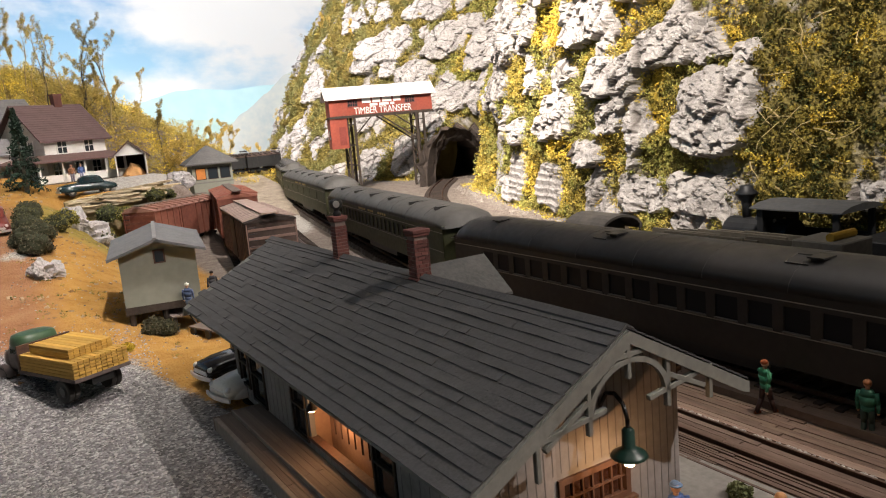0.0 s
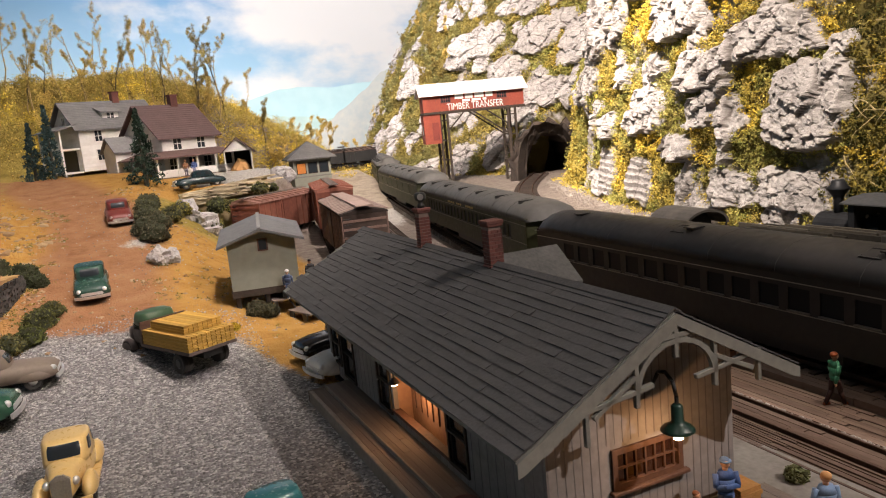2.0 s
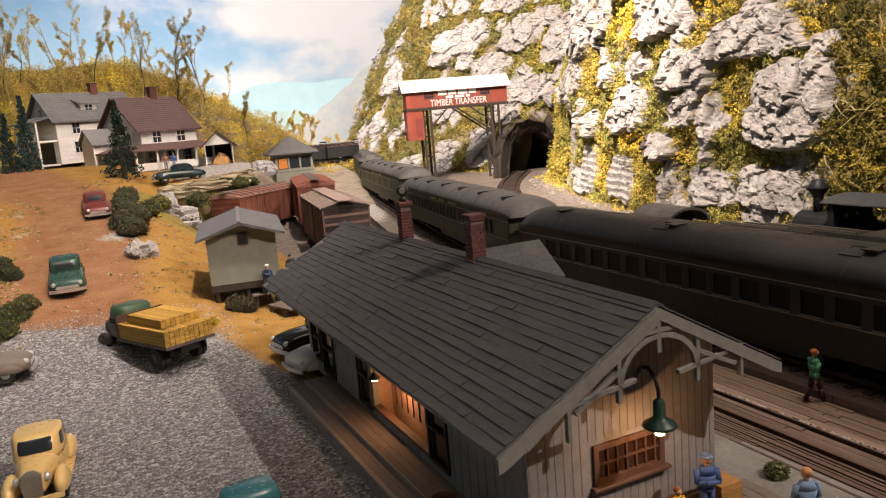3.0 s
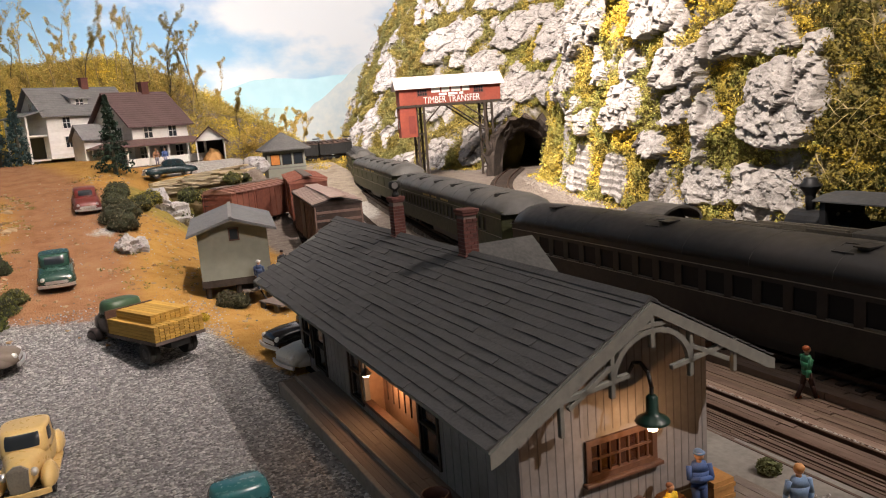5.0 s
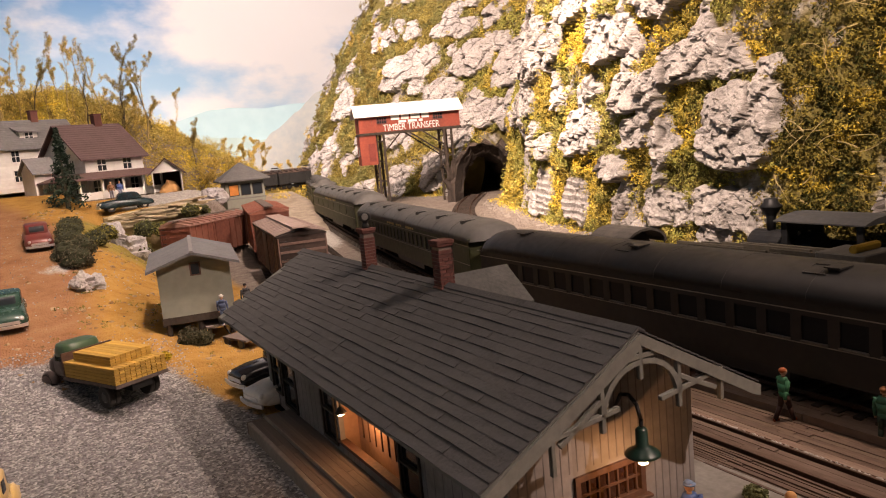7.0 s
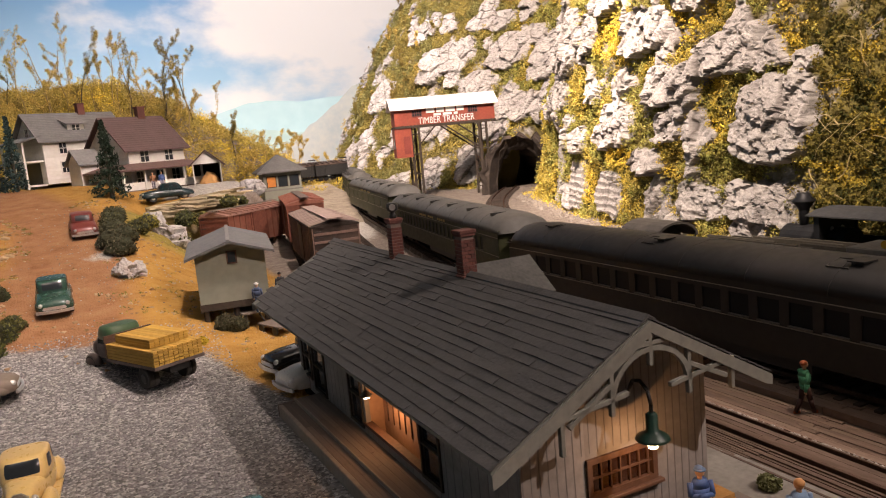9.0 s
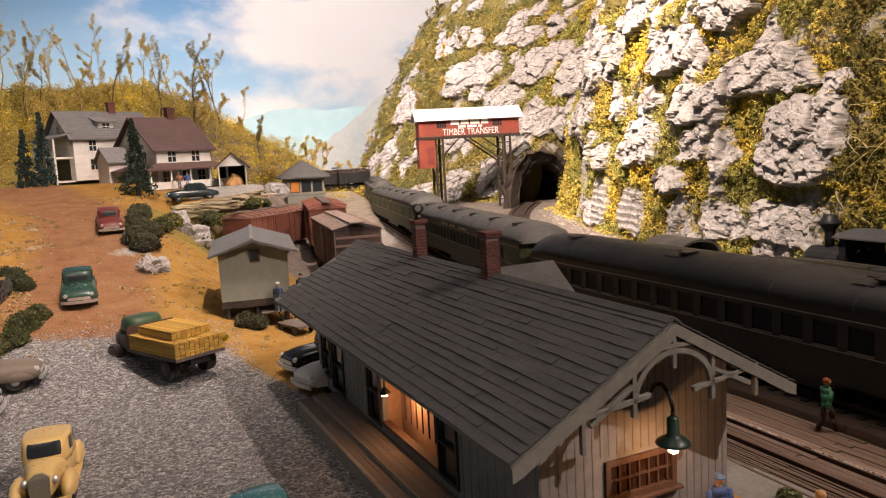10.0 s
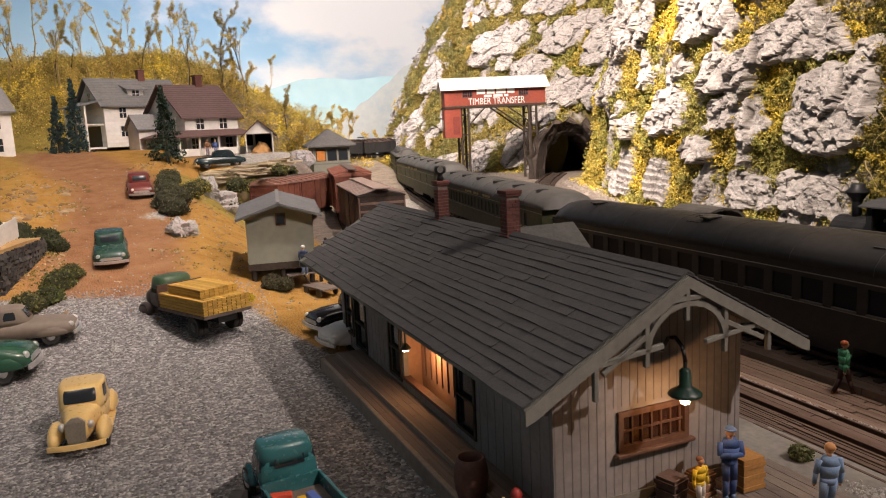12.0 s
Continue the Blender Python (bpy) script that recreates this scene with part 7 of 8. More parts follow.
def build_portal():
    p = thing("tunnel_portal", "dark rough rock tunnel mouth in the cliff", "tunnel", (50.9, 79.6, land(51.3, 81) - 0.3), -24)
    dark = pm("dark_brown_rock", (0.055, 0.042, 0.035), (0.03, 0.024, 0.02), 1.2, 0.95, 0.7, dirt=(0.11, 0.08, 0.06), dirt_amount=0.5, bump_size=0.15)
    rng = random.Random(9)
    bm = bmesh.new()
    rings = []
    for y, k in ((-2.6, 1.25), (-1.4, 1.12), (0, 1.0), (3, 0.95), (9, 0.95), (16, 0.95)):
        ring = []
        for i in range(17):
            a = math.pi * i / 16
            w = 1 + 0.09 * wob(i * 0.9, y * 0.4, 2, 3)
            ring.append((-3.0 * math.cos(a) * k * w - 0.8 * (k - 1) * 3, y, 5.6 * math.sin(a) ** 0.8 * k * w))
        rings.append(ring)
    loft(bm, rings, False, False)
    part("lining", bm, dark, p)
    bm = bmesh.new()
    outer = []
    for i in range(25):
        a = math.pi * i / 24
        w = 1 + 0.14 * wob(i * 0.7, 4, 1, 3)
        outer.append((-5.2 * math.cos(a) * w, 7.4 * math.sin(a) ** 0.75 * w))
    inner = [(-3.1 * math.cos(math.pi * i / 24), 5.6 * math.sin(math.pi * i / 24) ** 0.8) for i in range(25)]
    rows = []
    for q in range(7):
        f = q / 6
        rows.append([(a[0] * (1 - f) + b[0] * f + 0.2 * wob(i, q, 3), -0.8 - 1.1 * math.sin(f * 2.2) + 0.5 * wob(i * 0.5, q * 0.6, 7, 3), a[1] * (1 - f) + b[1] * f) for i, (a, b) in enumerate(zip(inner, outer))])
    loft(bm, rows, False, False)
    part("surround", bm, dark, p, "dark brown rock round the tunnel")
    bm = bmesh.new()
    box(bm, -3.2, 3.2, 15.5, 15.8, -0.5, 6.2)
    part("end_shadow_wall", bm, BLACK, p)


build_portal()


def build_switch_tower():
    t = thing("switch_tower", "grey-green two-storey signal tower with a hipped dark roof", "tower", (19.7, 84.6, 1.2), -6)
    bm = bmesh.new()
    box(bm, 0, 4.3, 0, 4.3, 0, 5.7)
    part("wall", bm, GREY_SHED, t)
    bm = bmesh.new()
    loft(bm, [[(-0.7, -0.7, 5.65), (5.0, -0.7, 5.65), (5.0, 5.0, 5.65), (-0.7, 5.0, 5.65)], [(-0.7, -0.7, 5.8), (5.0, -0.7, 5.8), (5.0, 5.0, 5.8), (-0.7, 5.0, 5.8)], [(2.05, 2.05, 7.7), (2.25, 2.05, 7.7), (2.25, 2.25, 7.7), (2.05, 2.25, 7.7)]])
    part("roof", bm, pm("tower_roof", (0.11, 0.11, 0.11), (0.075, 0.075, 0.076), 0.9, 0.9, 0.3), t, "hipped dark grey roof")
    for k in range(3):
        bm = bmesh.new()
        box(bm, 0.35 + 1.3 * k, 1.45 + 1.3 * k, -0.05, 0.02, 4.0, 5.3)
        f = part("window", bm, TIMBER, t)
        bm = bmesh.new()
        box(bm, 0.43 + 1.3 * k, 1.37 + 1.3 * k, -0.07, -0.05, 4.08, 5.22)
        part("pane", bm, GLASS if k else pm("orange_blind", (0.6, 0.22, 0.05), None, 2, 0.8, 0.1), f)
    bm = bmesh.new()
    box(bm, -0.05, 4.35, -0.07, 4.35, 3.6, 3.75)
    part("belt_course", bm, STATION_TRIM, t)


build_switch_tower()

# ---- freight cars ----


def build_boxcar(name, label, at, turn, length, mat, roof_mat, slats=False, height=4.05):
    c = thing(name, label, "freight car", at, turn, "freight cars")
    h = length / 2
    bm = bmesh.new()
    box(bm, -1.4, 1.4, -h, h, 1.05, height - 0.35)
    part("body", bm, mat, c)
    bm = bmesh.new()
    prism(bm, [(-1.5, height - 0.4), (1.5, height - 0.4), (1.5, height - 0.32), (0, height), (-1.5, height - 0.32)], "y", -h - 0.05, h + 0.05)
    part("roof", bm, BOX_GAP if slats else roof_mat, c)
    n = int(length / 0.75)
    for k in range(n):
        y = -h + (k + 0.5) * length / n
        for s in (-1, 1):
            bm = bmesh.new()
            beam(bm, (s * 0.34, y, height + 0.05), (s * 1.55, y, height - 0.22), 0.3 if slats else 0.2, 0.1 if slats else 0.14)
            part("roof_rib", bm, roof_mat, c)
    bm = bmesh.new()
    wide = 0.5 if slats else 0.34
    box(bm, -wide, wide, -h - 0.35, h + 0.35, height + 0.1, height + 0.17)
    part("running_board", bm, roof_mat if slats else DECK_WOOD, c, "weathered wooden running board")
    for s in (-1, 1):
        for k in range(n + 1):
            y = -h + k * length / n
            bm = bmesh.new()
            x = 1.42 * s
            box(bm, x - 0.04, x + 0.04, y - 0.05, y + 0.05, 1.05, height - 0.4)
            part("side_rib", bm, BOX_SIDE if slats else mat, c)
        bm = bmesh.new()
        box(bm, s * 1.46 - 0.04, s * 1.46 + 0.04, -0.95, 0.95, 1.12, height - 0.5)
        part("door", bm, mat, c)
    for e in (-1, 1):
        for k in range(5):
            bm = bmesh.new()
            box(bm, -1.35, 1.35, e * h - 0.05, e * h + 0.05, 1.2 + k * 0.5, 1.35 + k * 0.5)
            part("end_rib", bm, BOX_SIDE if slats else mat, c)
        for k in range(7):
            bm = bmesh.new()
            box(bm, -1.3, -0.85, e * (h + 0.1) - 0.02, e * (h + 0.1) + 0.02, 1.2 + k * 0.37, 1.24 + k * 0.37)
            part("ladder_rung", bm, BLACK, c)
        tr = part("truck", truck_mesh(), BLACK, c)
        tr.location = Vector((0, e * (h - 1.9), 0)) * S
        for wy in (-1.2, 1.2):
            for wx in (-0.72, 0.72):
                bm = bmesh.new()
                tube(bm, (wx - 0.07, wy, 0.72), (wx + 0.07, wy, 0.72), 0.42, n=14)
                part("wheel", bm, RAIL, tr)
    return c


BOX_DARK = pm("dark_oxide", (0.05, 0.033, 0.028), (0.03, 0.021, 0.018), 0.7, 0.85, 0.2, dirt=(0.2, 0.13, 0.1), dirt_amount=0.4)
BOX_GAP = pm("slat_gap", (0.02, 0.014, 0.012), (0.03, 0.02, 0.017), 1, 0.9, 0.1)
BOX_SIDE = pm("weathered_car_ribs", (0.2, 0.13, 0.11), (0.13, 0.085, 0.07), 0.8, 0.85, 0.3)
BOX_ROOF = pm("weathered_car_roof", (0.36, 0.27, 0.24), (0.25, 0.185, 0.16), 0.8, 0.85, 0.3, dirt=(0.25, 0.2, 0.18), dirt_amount=0.4)
build_boxcar("slatted_boxcar", "dark brown boxcar with a ribbed weathered roof", (15.3, 48.5, land(15.3, 48.5) + 0.25), -8.2, 11.6, BOX_DARK, BOX_ROOF, True)
build_boxcar("red_boxcar", "oxide red boxcar with a sun-bleached roof", (17.5, 61.6, land(17.5, 61.6) + 0.3), -11, 10.6, BOXCAR_RED, pm("bleached_red_roof", (0.32, 0.13, 0.09), (0.24, 0.09, 0.065), 0.7, 0.85, 0.2), height=4.3)
build_boxcar("side_boxcar", "oxide red freight car body set down beside the track", (13.3, 64.3, 0.75), -47, 8.4, BOXCAR_RED, pm("pink_dust_roof", (0.36, 0.2, 0.16), (0.27, 0.14, 0.11), 0.7, 0.85, 0.2), height=4.0)
for k, (fx, fy, col) in enumerate(((28.0, 100.7, BLACK), (32.4, 100.3, BLACK))):
    build_boxcar("distant_car", "black freight car across the end of the valley", (fx, fy, 4.35), 93, 4.6, col, BOX_DARK, height=2.9)
bm = bmesh.new()
prism(bm, [(74, 1.0), (90, 3.2), (98, 4.35), (103, 4.35), (106, 2.4)], "x", 25.5, 31.5)
solid("raised_roadbed", bm, pm("pale_roadbed", (0.34, 0.29, 0.23), (0.2, 0.165, 0.13), 1.4, 0.95, 0.6, dirt=(0.12, 0.1, 0.06), dirt_amount=0.5, bump_size=0.15), "pale raised roadbed across the valley", "roadbed")


def build_siding_train():
    c = thing("work_caboose", "dark work caboose with an arched roof over an open porch", "caboose", (30.3, 32.3, land(30.3, 32) - 0.4), -4, "cars on the siding")
    roof = [(1.45 * math.cos(math.pi * k / 10), 2.75 + 0.85 * math.sin(math.pi * k / 10)) for k in range(11)]
    inner = [(1.33 * math.cos(math.pi * k / 10), 2.7 + 0.77 * math.sin(math.pi * k / 10)) for k in range(10, -1, -1)]
    bm = bmesh.new()
    prism(bm, roof + inner, "y", -1.7, 1.7)
    part("roof", bm, pm("caboose_roof", (0.06, 0.055, 0.05), (0.04, 0.037, 0.035), 0.8, 0.8, 0.2, dirt=(0.11, 0.1, 0.085)), c, "arched dark roof")
    bm = bmesh.new()
    prism(bm, [(-1.3, 1.0), (1.3, 1.0), (1.3, 2.7), (0.9, 3.2), (0, 3.42), (-0.9, 3.2), (-1.3, 2.7)], "y", -0.4, 1.6)
    part("body", bm, BLACK, c)
    bm = bmesh.new()
    box(bm, -1.4, 1.4, -2.2, 2.0, 0.9, 1.1)
    part("floor", bm, TIMBER, c)
    for x in (-1.35, 1.35):
        bm = bmesh.new()
        tube(bm, (x * 0.98, -1.6, 1.1), (x * 0.98, -1.6, 2.85), 0.05, n=6)
        part("porch_post", bm, BLACK, c)
        bm = bmesh.new()
        beam(bm, (x * 0.98, -1.6, 2.0), (x * 0.98, -0.4, 2.0), 0.06)
        part("porch_rail", bm, BLACK, c)
    for e in (-1.2, 1.2):
        tr = part("truck", truck_mesh(), BLACK, c)
        tr.location = Vector((0, e, 0)) * S
    f = thing("flat_car", "dark flat car loaded with planks and gear on the siding", "flat car", (30.4, 23.2, land(30, 23) + 0.05), -1, "cars on the siding")
    bm = bmesh.new()
    box(bm, -1.45, 1.45, -5.8, 5.8, 1.0, 1.25)
    part("deck", bm, TIMBER, f)
    rng = random.Random(2)
    for k in range(14):
        bm = bmesh.new()
        ln = rng.uniform(2.5, 5.0)
        y = rng.uniform(-5.6, 5.6 - ln)
        x = -1.3 + 0.19 * k
        box(bm, x, x + 0.17, y, y + ln, 1.25, 2.45 + 0.12 * (k % 3))
        part("load_timber", bm, pm("grey_load", (0.08, 0.07, 0.055), (0.05, 0.045, 0.035), 1, 0.9, 0.3, per_piece=0.4), f)
    bm = bmesh.new()
    box(bm, -1.2, 0.9, -5.6, -3.4, 1.25, 2.95)
    part("tool_box", bm, pm("gear_grey", (0.1, 0.095, 0.085), None, 1, 0.7, 0.2), f, bevel=0.05)
    bm = bmesh.new()
    tube(bm, (-0.9, -4.9, 3.1), (0.7, -4.9, 3.1), 0.18, n=10)
    part("brass_fitting", bm, pm("brass", (0.6, 0.4, 0.08), (0.45, 0.28, 0.05), 2, 0.35, 0.1, 0.8), f, "brass fitting")
    for e in (-3.9, 3.9):
        tr = part("truck", truck_mesh(), BLACK, f)
        tr.location = Vector((0, e, 0)) * S
    # locomotive
    l = thing("steam_locomotive", "black logging locomotive with a capped stack and open cab", "locomotive", (33.6, 21.6, land(33.6, 21) + 0.05), -1, "cars on the siding")
    iron = pm("loco_iron", (0.03, 0.032, 0.036), (0.018, 0.019, 0.021), 0.8, 0.5, 0.15, 0.3, dirt=(0.07, 0.065, 0.06), dirt_amount=0.3)
    bm = bmesh.new()
    tube(bm, (0, 1.0, 2.1), (0, 4.6, 2.1), 0.85, n=20)
    part("boiler", bm, iron, l, smooth=False)
    bm = bmesh.new()
    lathe(bm, [(0.22, 2.8), (0.24, 3.6), (0.28, 3.75), (0.55, 4.1), (0.58, 4.16), (0.34, 4.36), (0.34, 4.5), (0.28, 4.55)], 16, (0, 3.7, 0))
    part("chimney", bm, iron, l, "capped smokestack", True)
    for y in (2.7,):
        bm = bmesh.new()
        lathe(bm, [(0.4, 2.7), (0.4, 3.0), (0.3, 3.18), (0.05, 3.22)], 14, (0, y, 0))
        part("dome", bm, iron, l, smooth=True)
    for x in (-1.35, 1.35):
        for y in (-1.9, 1.9):
            bm = bmesh.new()
            box(bm, x - 0.06, x + 0.06, y - 0.15, y + 0.15, 1.2, 3.7)
            part("cab_post", bm, iron, l)
        bm = bmesh.new()
        box(bm, x - 0.05, x + 0.05, -1.9, 1.9, 1.2, 2.4)
        part("cab_side", bm, iron, l)
    bm = bmesh.new()
    prism(bm, [(-1.65, 3.62), (1.65, 3.62), (1.65, 3.68), (0.9, 3.88), (0, 3.95), (-0.9, 3.88), (-1.65, 3.68)], "y", -2.3, 2.3)
    part("cab_roof", bm, pm("cab_roof_grey", (0.075, 0.078, 0.082), (0.05, 0.052, 0.055), 0.8, 0.7, 0.15), l, "grey cab roof")
    bm = bmesh.new()
    box(bm, -1.3, 1.3, 1.85, 1.95, 1.2, 3.6)
    part("cab_front", bm, iron, l)
    for x in (-0.4, 0.0, 0.35):
        bm = bmesh.new()
        tube(bm, (x, 1.8, 2.7 + abs(x) * 0.5), (x, 1.85, 2.7 + abs(x) * 0.5), 0.11, n=10)
        part("gauge", bm, pm("gauge_face", (0.7, 0.68, 0.6), None, 2, 0.5, 0), l)
    bm = bmesh.new()
    box(bm, -1.3, 1.3, -7.6, -2.5, 1.1, 2.5)
    part("tank", bm, iron, l, bevel=0.06)
    bm = bmesh.new()
    lathe(bm, [(0.35, 2.5), (0.35, 2.65), (0.05, 2.7)], 14, (0.2, -5.0, 0))
    part("tank_hatch", bm, iron, l)
    bm = bmesh.new()
    box(bm, -1.3, 1.3, -7.8, 4.9, 0.85, 1.12)
    part("frame", bm, iron, l)
    for e in (-5.0, 0.3, 3.4):
        tr = part("truck", truck_mesh(), BLACK, l)
        tr.location = Vector((0, e, 0)) * S
    build_track("loco_siding", [(33.2, -10), (33.0, 10), (32.4, 24), (31.6, 34)], 0.02)


build_siding_train()

# ---- motor vehicles ----
CHROME = pm("chrome", (0.8, 0.8, 0.8), (0.65, 0.65, 0.65), 3, 0.35, 0.02, 0.85)
TYRE = pm("tyre_rubber", (0.02, 0.019, 0.018), (0.03, 0.028, 0.026), 3, 0.85, 0.1)


def paint(name, c, rough=0.3):
    return pm(name, c, tuple(v * 0.85 for v in c), 1.0, rough, 0.03, dirt=tuple(0.5 * v + 0.06 for v in c), dirt_amount=0.2, spec=0.5)


def egg(bm, centre, rx, ry, rz, squash=0.0):
    """A rounded lump, flat below its middle by squash."""
    new_bm = bmesh.ops.create_icosphere(bm, subdivisions=2, radius=1)
    for v in new_bm["verts"]:
        z = v.co.z if v.co.z > 0 else v.co.z * (1 - squash)
        v.co = Vector((centre[0] + v.co.x * rx, centre[1] + v.co.y * ry, centre[2] + z * rz))


def wheel(parent, x, y, r, mat_hub):
    bm = bmesh.new()
    s = 1 if x > 0 else -1
    rings = []
    for a, q in ((-0.1, 0.82), (-0.1, 0.95), (-0.06, 1.0), (0.06, 1.0), (0.1, 0.95), (0.1, 0.82), (0.07, 0.6)):
        rings.append([(x + s * a, y + q * r * math.cos(2 * math.pi * k / 18), r + q * r * math.sin(2 * math.pi * k / 18)) for k in range(18)])
    loft(bm, rings)
    w = part("wheel", bm, TYRE, parent)
    bm = bmesh.new()
    tube(bm, (x + s * 0.05, y, r), (x + s * 0.11, y, r), r * 0.55, r * 0.35, 14)
    part("hubcap", bm, mat_hub, w)


def round_ring(y, half, lo, hi, n=16, power=3.2):
    """A rounded-rectangle ring across the car."""
    out = []
    for k in range(n):
        a = 2 * math.pi * k / n
        c, s = math.cos(a), math.sin(a)
        out.append((half * math.copysign(abs(c) ** (2 / power), c), y, (lo + hi) / 2 + (hi - lo) / 2 * math.copysign(abs(s) ** (2 / power), s)))
    return out


def build_car(name, label, at, turn, body, style, length=4.6, pitch=0.0, roll=0.0):
    """Front towards local -y. style: 'sedan' rounded saloon, 'coupe' long-hooded with separate fenders, 'fast' sloping back."""
    c = thing(name, label, "car", at, turn, "parked cars", (pitch, roll))
    h = length / 2
    bm = bmesh.new()
    if style == "coupe":
        rows = [(-h + 0.25, 0.3, 0.5, 1.0), (-h + 0.35, 0.36, 0.42, 1.08), (-h + 1.0, 0.45, 0.35, 1.12), (-0.45, 0.66, 0.32, 1.12), (0.2, 0.78, 0.3, 1.1), (1.2, 0.76, 0.3, 1.05), (h - 0.4, 0.6, 0.35, 0.85), (h - 0.1, 0.4, 0.42, 0.6)]
    else:
        rows = [(-h + 0.08, 0.62, 0.38, 0.72), (-h + 0.25, 0.78, 0.32, 0.88), (-h + 0.9, 0.84, 0.28, 1.0), (-0.5, 0.86, 0.27, 1.04), (1.0, 0.86, 0.27, 1.02), (h - 0.8, 0.82, 0.3, 0.95), (h - 0.2, 0.72, 0.34, 0.8), (h - 0.04, 0.5, 0.42, 0.6)]
    loft(bm, [round_ring(*r) for r in rows])
    part("body", bm, body, c, smooth=True)
    # cabin
    zb, zt = 0.92, 1.56
    front, back = (-0.75, 1.35) if style != "fast" else (-0.7, 1.75)
    slope = {"sedan": 0.5, "coupe": 0.4, "fast": 1.05}[style]

    def skin(a, t, grow=0.0):
        """A point of the cabin: a turns round it from the right side, t climbs from the belt to the roof."""
        q = t ** 2.2
        ya, yb = front + 0.34 * t + 0.25 * q * t, back - slope * t - 0.2 * q
        w = 0.76 - 0.06 * t - 0.5 * max(0, t - 0.8)
        cx, sy = math.cos(a), math.sin(a)
        x = (w + grow) * math.copysign(abs(cx) ** 0.55, cx)
        y = (ya + yb) / 2 + ((yb - ya) / 2 + grow) * math.copysign(abs(sy) ** 0.6, sy)
        return (x, y, zb + (zt - zb) * math.sin(t * math.pi / 2) ** 0.9)

    bm = bmesh.new()
    loft(bm, [[skin(2 * math.pi * k / 28, j / 8) for k in range(28)] for j in range(9)])
    part("cabin", bm, body, c, smooth=True)
    wide = {"sedan": 0.42, "coupe": 0.5, "fast": 0.42}[style]
    panes = [("windscreen", 1.5 * math.pi - wide, 1.5 * math.pi + wide, 0.2, 0.66), ("rear_window", 0.5 * math.pi - 0.32, 0.5 * math.pi + 0.32, 0.3, 0.66)]
    for mid in (0.0, math.pi):
        panes += [("side_window", mid - 0.5, mid - 0.06, 0.2, 0.64), ("side_window", mid + 0.06, mid + 0.45, 0.2, 0.62)]
    for nm, a0, a1, t0, t1 in panes:
        bm = bmesh.new()
        n, m = 8, 4
        rows = []
        for j in range(m + 1):
            v = j / m
            pinch = 0.9 if j in (0, m) else 1.0
            mid = (a0 + a1) / 2
            rows.append([skin(mid + (a0 + (a1 - a0) * i / n - mid) * pinch, t0 + (t1 - t0) * v, 0.012) for i in range(n + 1)])
        loft(bm, rows, False, False)
        part(nm, bm, GLASS, c, smooth=True)
    # fenders
    fw, fr = (0.26, 0.72), (0.24, 0.7)
    for s in (-1, 1):
        for y, (rx, ry) in ((-h + 0.95, fw), (h - 0.95, fr)):
            bm = bmesh.new()
            out = 0.72 if style == "coupe" else 0.66
            egg(bm, (s * out, y, 0.42), rx, ry, 0.44 if style == "coupe" else 0.4, 0.7)
            part("fender", bm, body, c, smooth=True)
        if style == "coupe":
            bm = bmesh.new()
            box(bm, min(s * 0.62, s * 0.9), max(s * 0.62, s * 0.9), -0.9, 0.9, 0.26, 0.33)
            part("running_board", bm, body, c)
    for s in (-1, 1):
        for y in (-h + 0.95, h - 0.95):
            wheel(c, s * 0.74, y, 0.34, CHROME)
    for y, q in ((-h - 0.04, -1), (h + 0.02, 1)):
        bm = bmesh.new()
        loft(bm, [[(x, y - q * 0.12 * (x / 0.85) ** 2 + dy, 0.42 + dz) for dy, dz in ((-0.04, -0.07), (0.04, -0.07), (0.04, 0.07), (-0.04, 0.07))] for x in (-0.85, -0.5, 0, 0.5, 0.85)])
        part("bumper", bm, CHROME if style != "coupe" else body, c, "" if style == "coupe" else "chrome bumper")
    bm = bmesh.new()
    if style == "coupe":
        loft(bm, [[(-0.26, -h + 0.16, 0.45), (0.26, -h + 0.16, 0.45), (0.26, -h + 0.26, 0.45), (-0.26, -h + 0.26, 0.45)], [(-0.3, -h + 0.2, 1.0), (0.3, -h + 0.2, 1.0), (0.3, -h + 0.32, 1.0), (-0.3, -h + 0.32, 1.0)], [(-0.1, -h + 0.26, 1.12), (0.1, -h + 0.26, 1.12), (0.1, -h + 0.34, 1.12), (-0.1, -h + 0.34, 1.12)]])
    else:
        box(bm, -0.5, 0.5, -h + 0.06, -h + 0.16, 0.5, 0.66)
        box(bm, -0.55, 0.55, -h + 0.05, -h + 0.15, 0.55, 0.59)
    part("grille", bm, pm("grille_grey", (0.3, 0.27, 0.22), None, 3, 0.4, 0.1, 0.5) if style == "coupe" else CHROME, c)
    for s in (-1, 1):
        bm = bmesh.new()
        egg(bm, (s * (0.42 if style == "coupe" else 0.6), -h + (0.4 if style == "coupe" else 0.22), 0.86 if style == "coupe" else 0.72), 0.12, 0.14, 0.12)
        part("headlight", bm, CHROME, c, smooth=True)
    return c


def round_plan(ya, yb, n):
    """A rounded plan outline between two ends, x from -1 to 1."""
    out = []
    for k in range(n):
        a = 2 * math.pi * k / n
        cx, sy = math.cos(a), math.sin(a)
        out.append((math.copysign(abs(cx) ** 0.55, cx), (ya + yb) / 2 + (yb - ya) / 2 * math.copysign(abs(sy) ** 0.6, sy)))
    return out


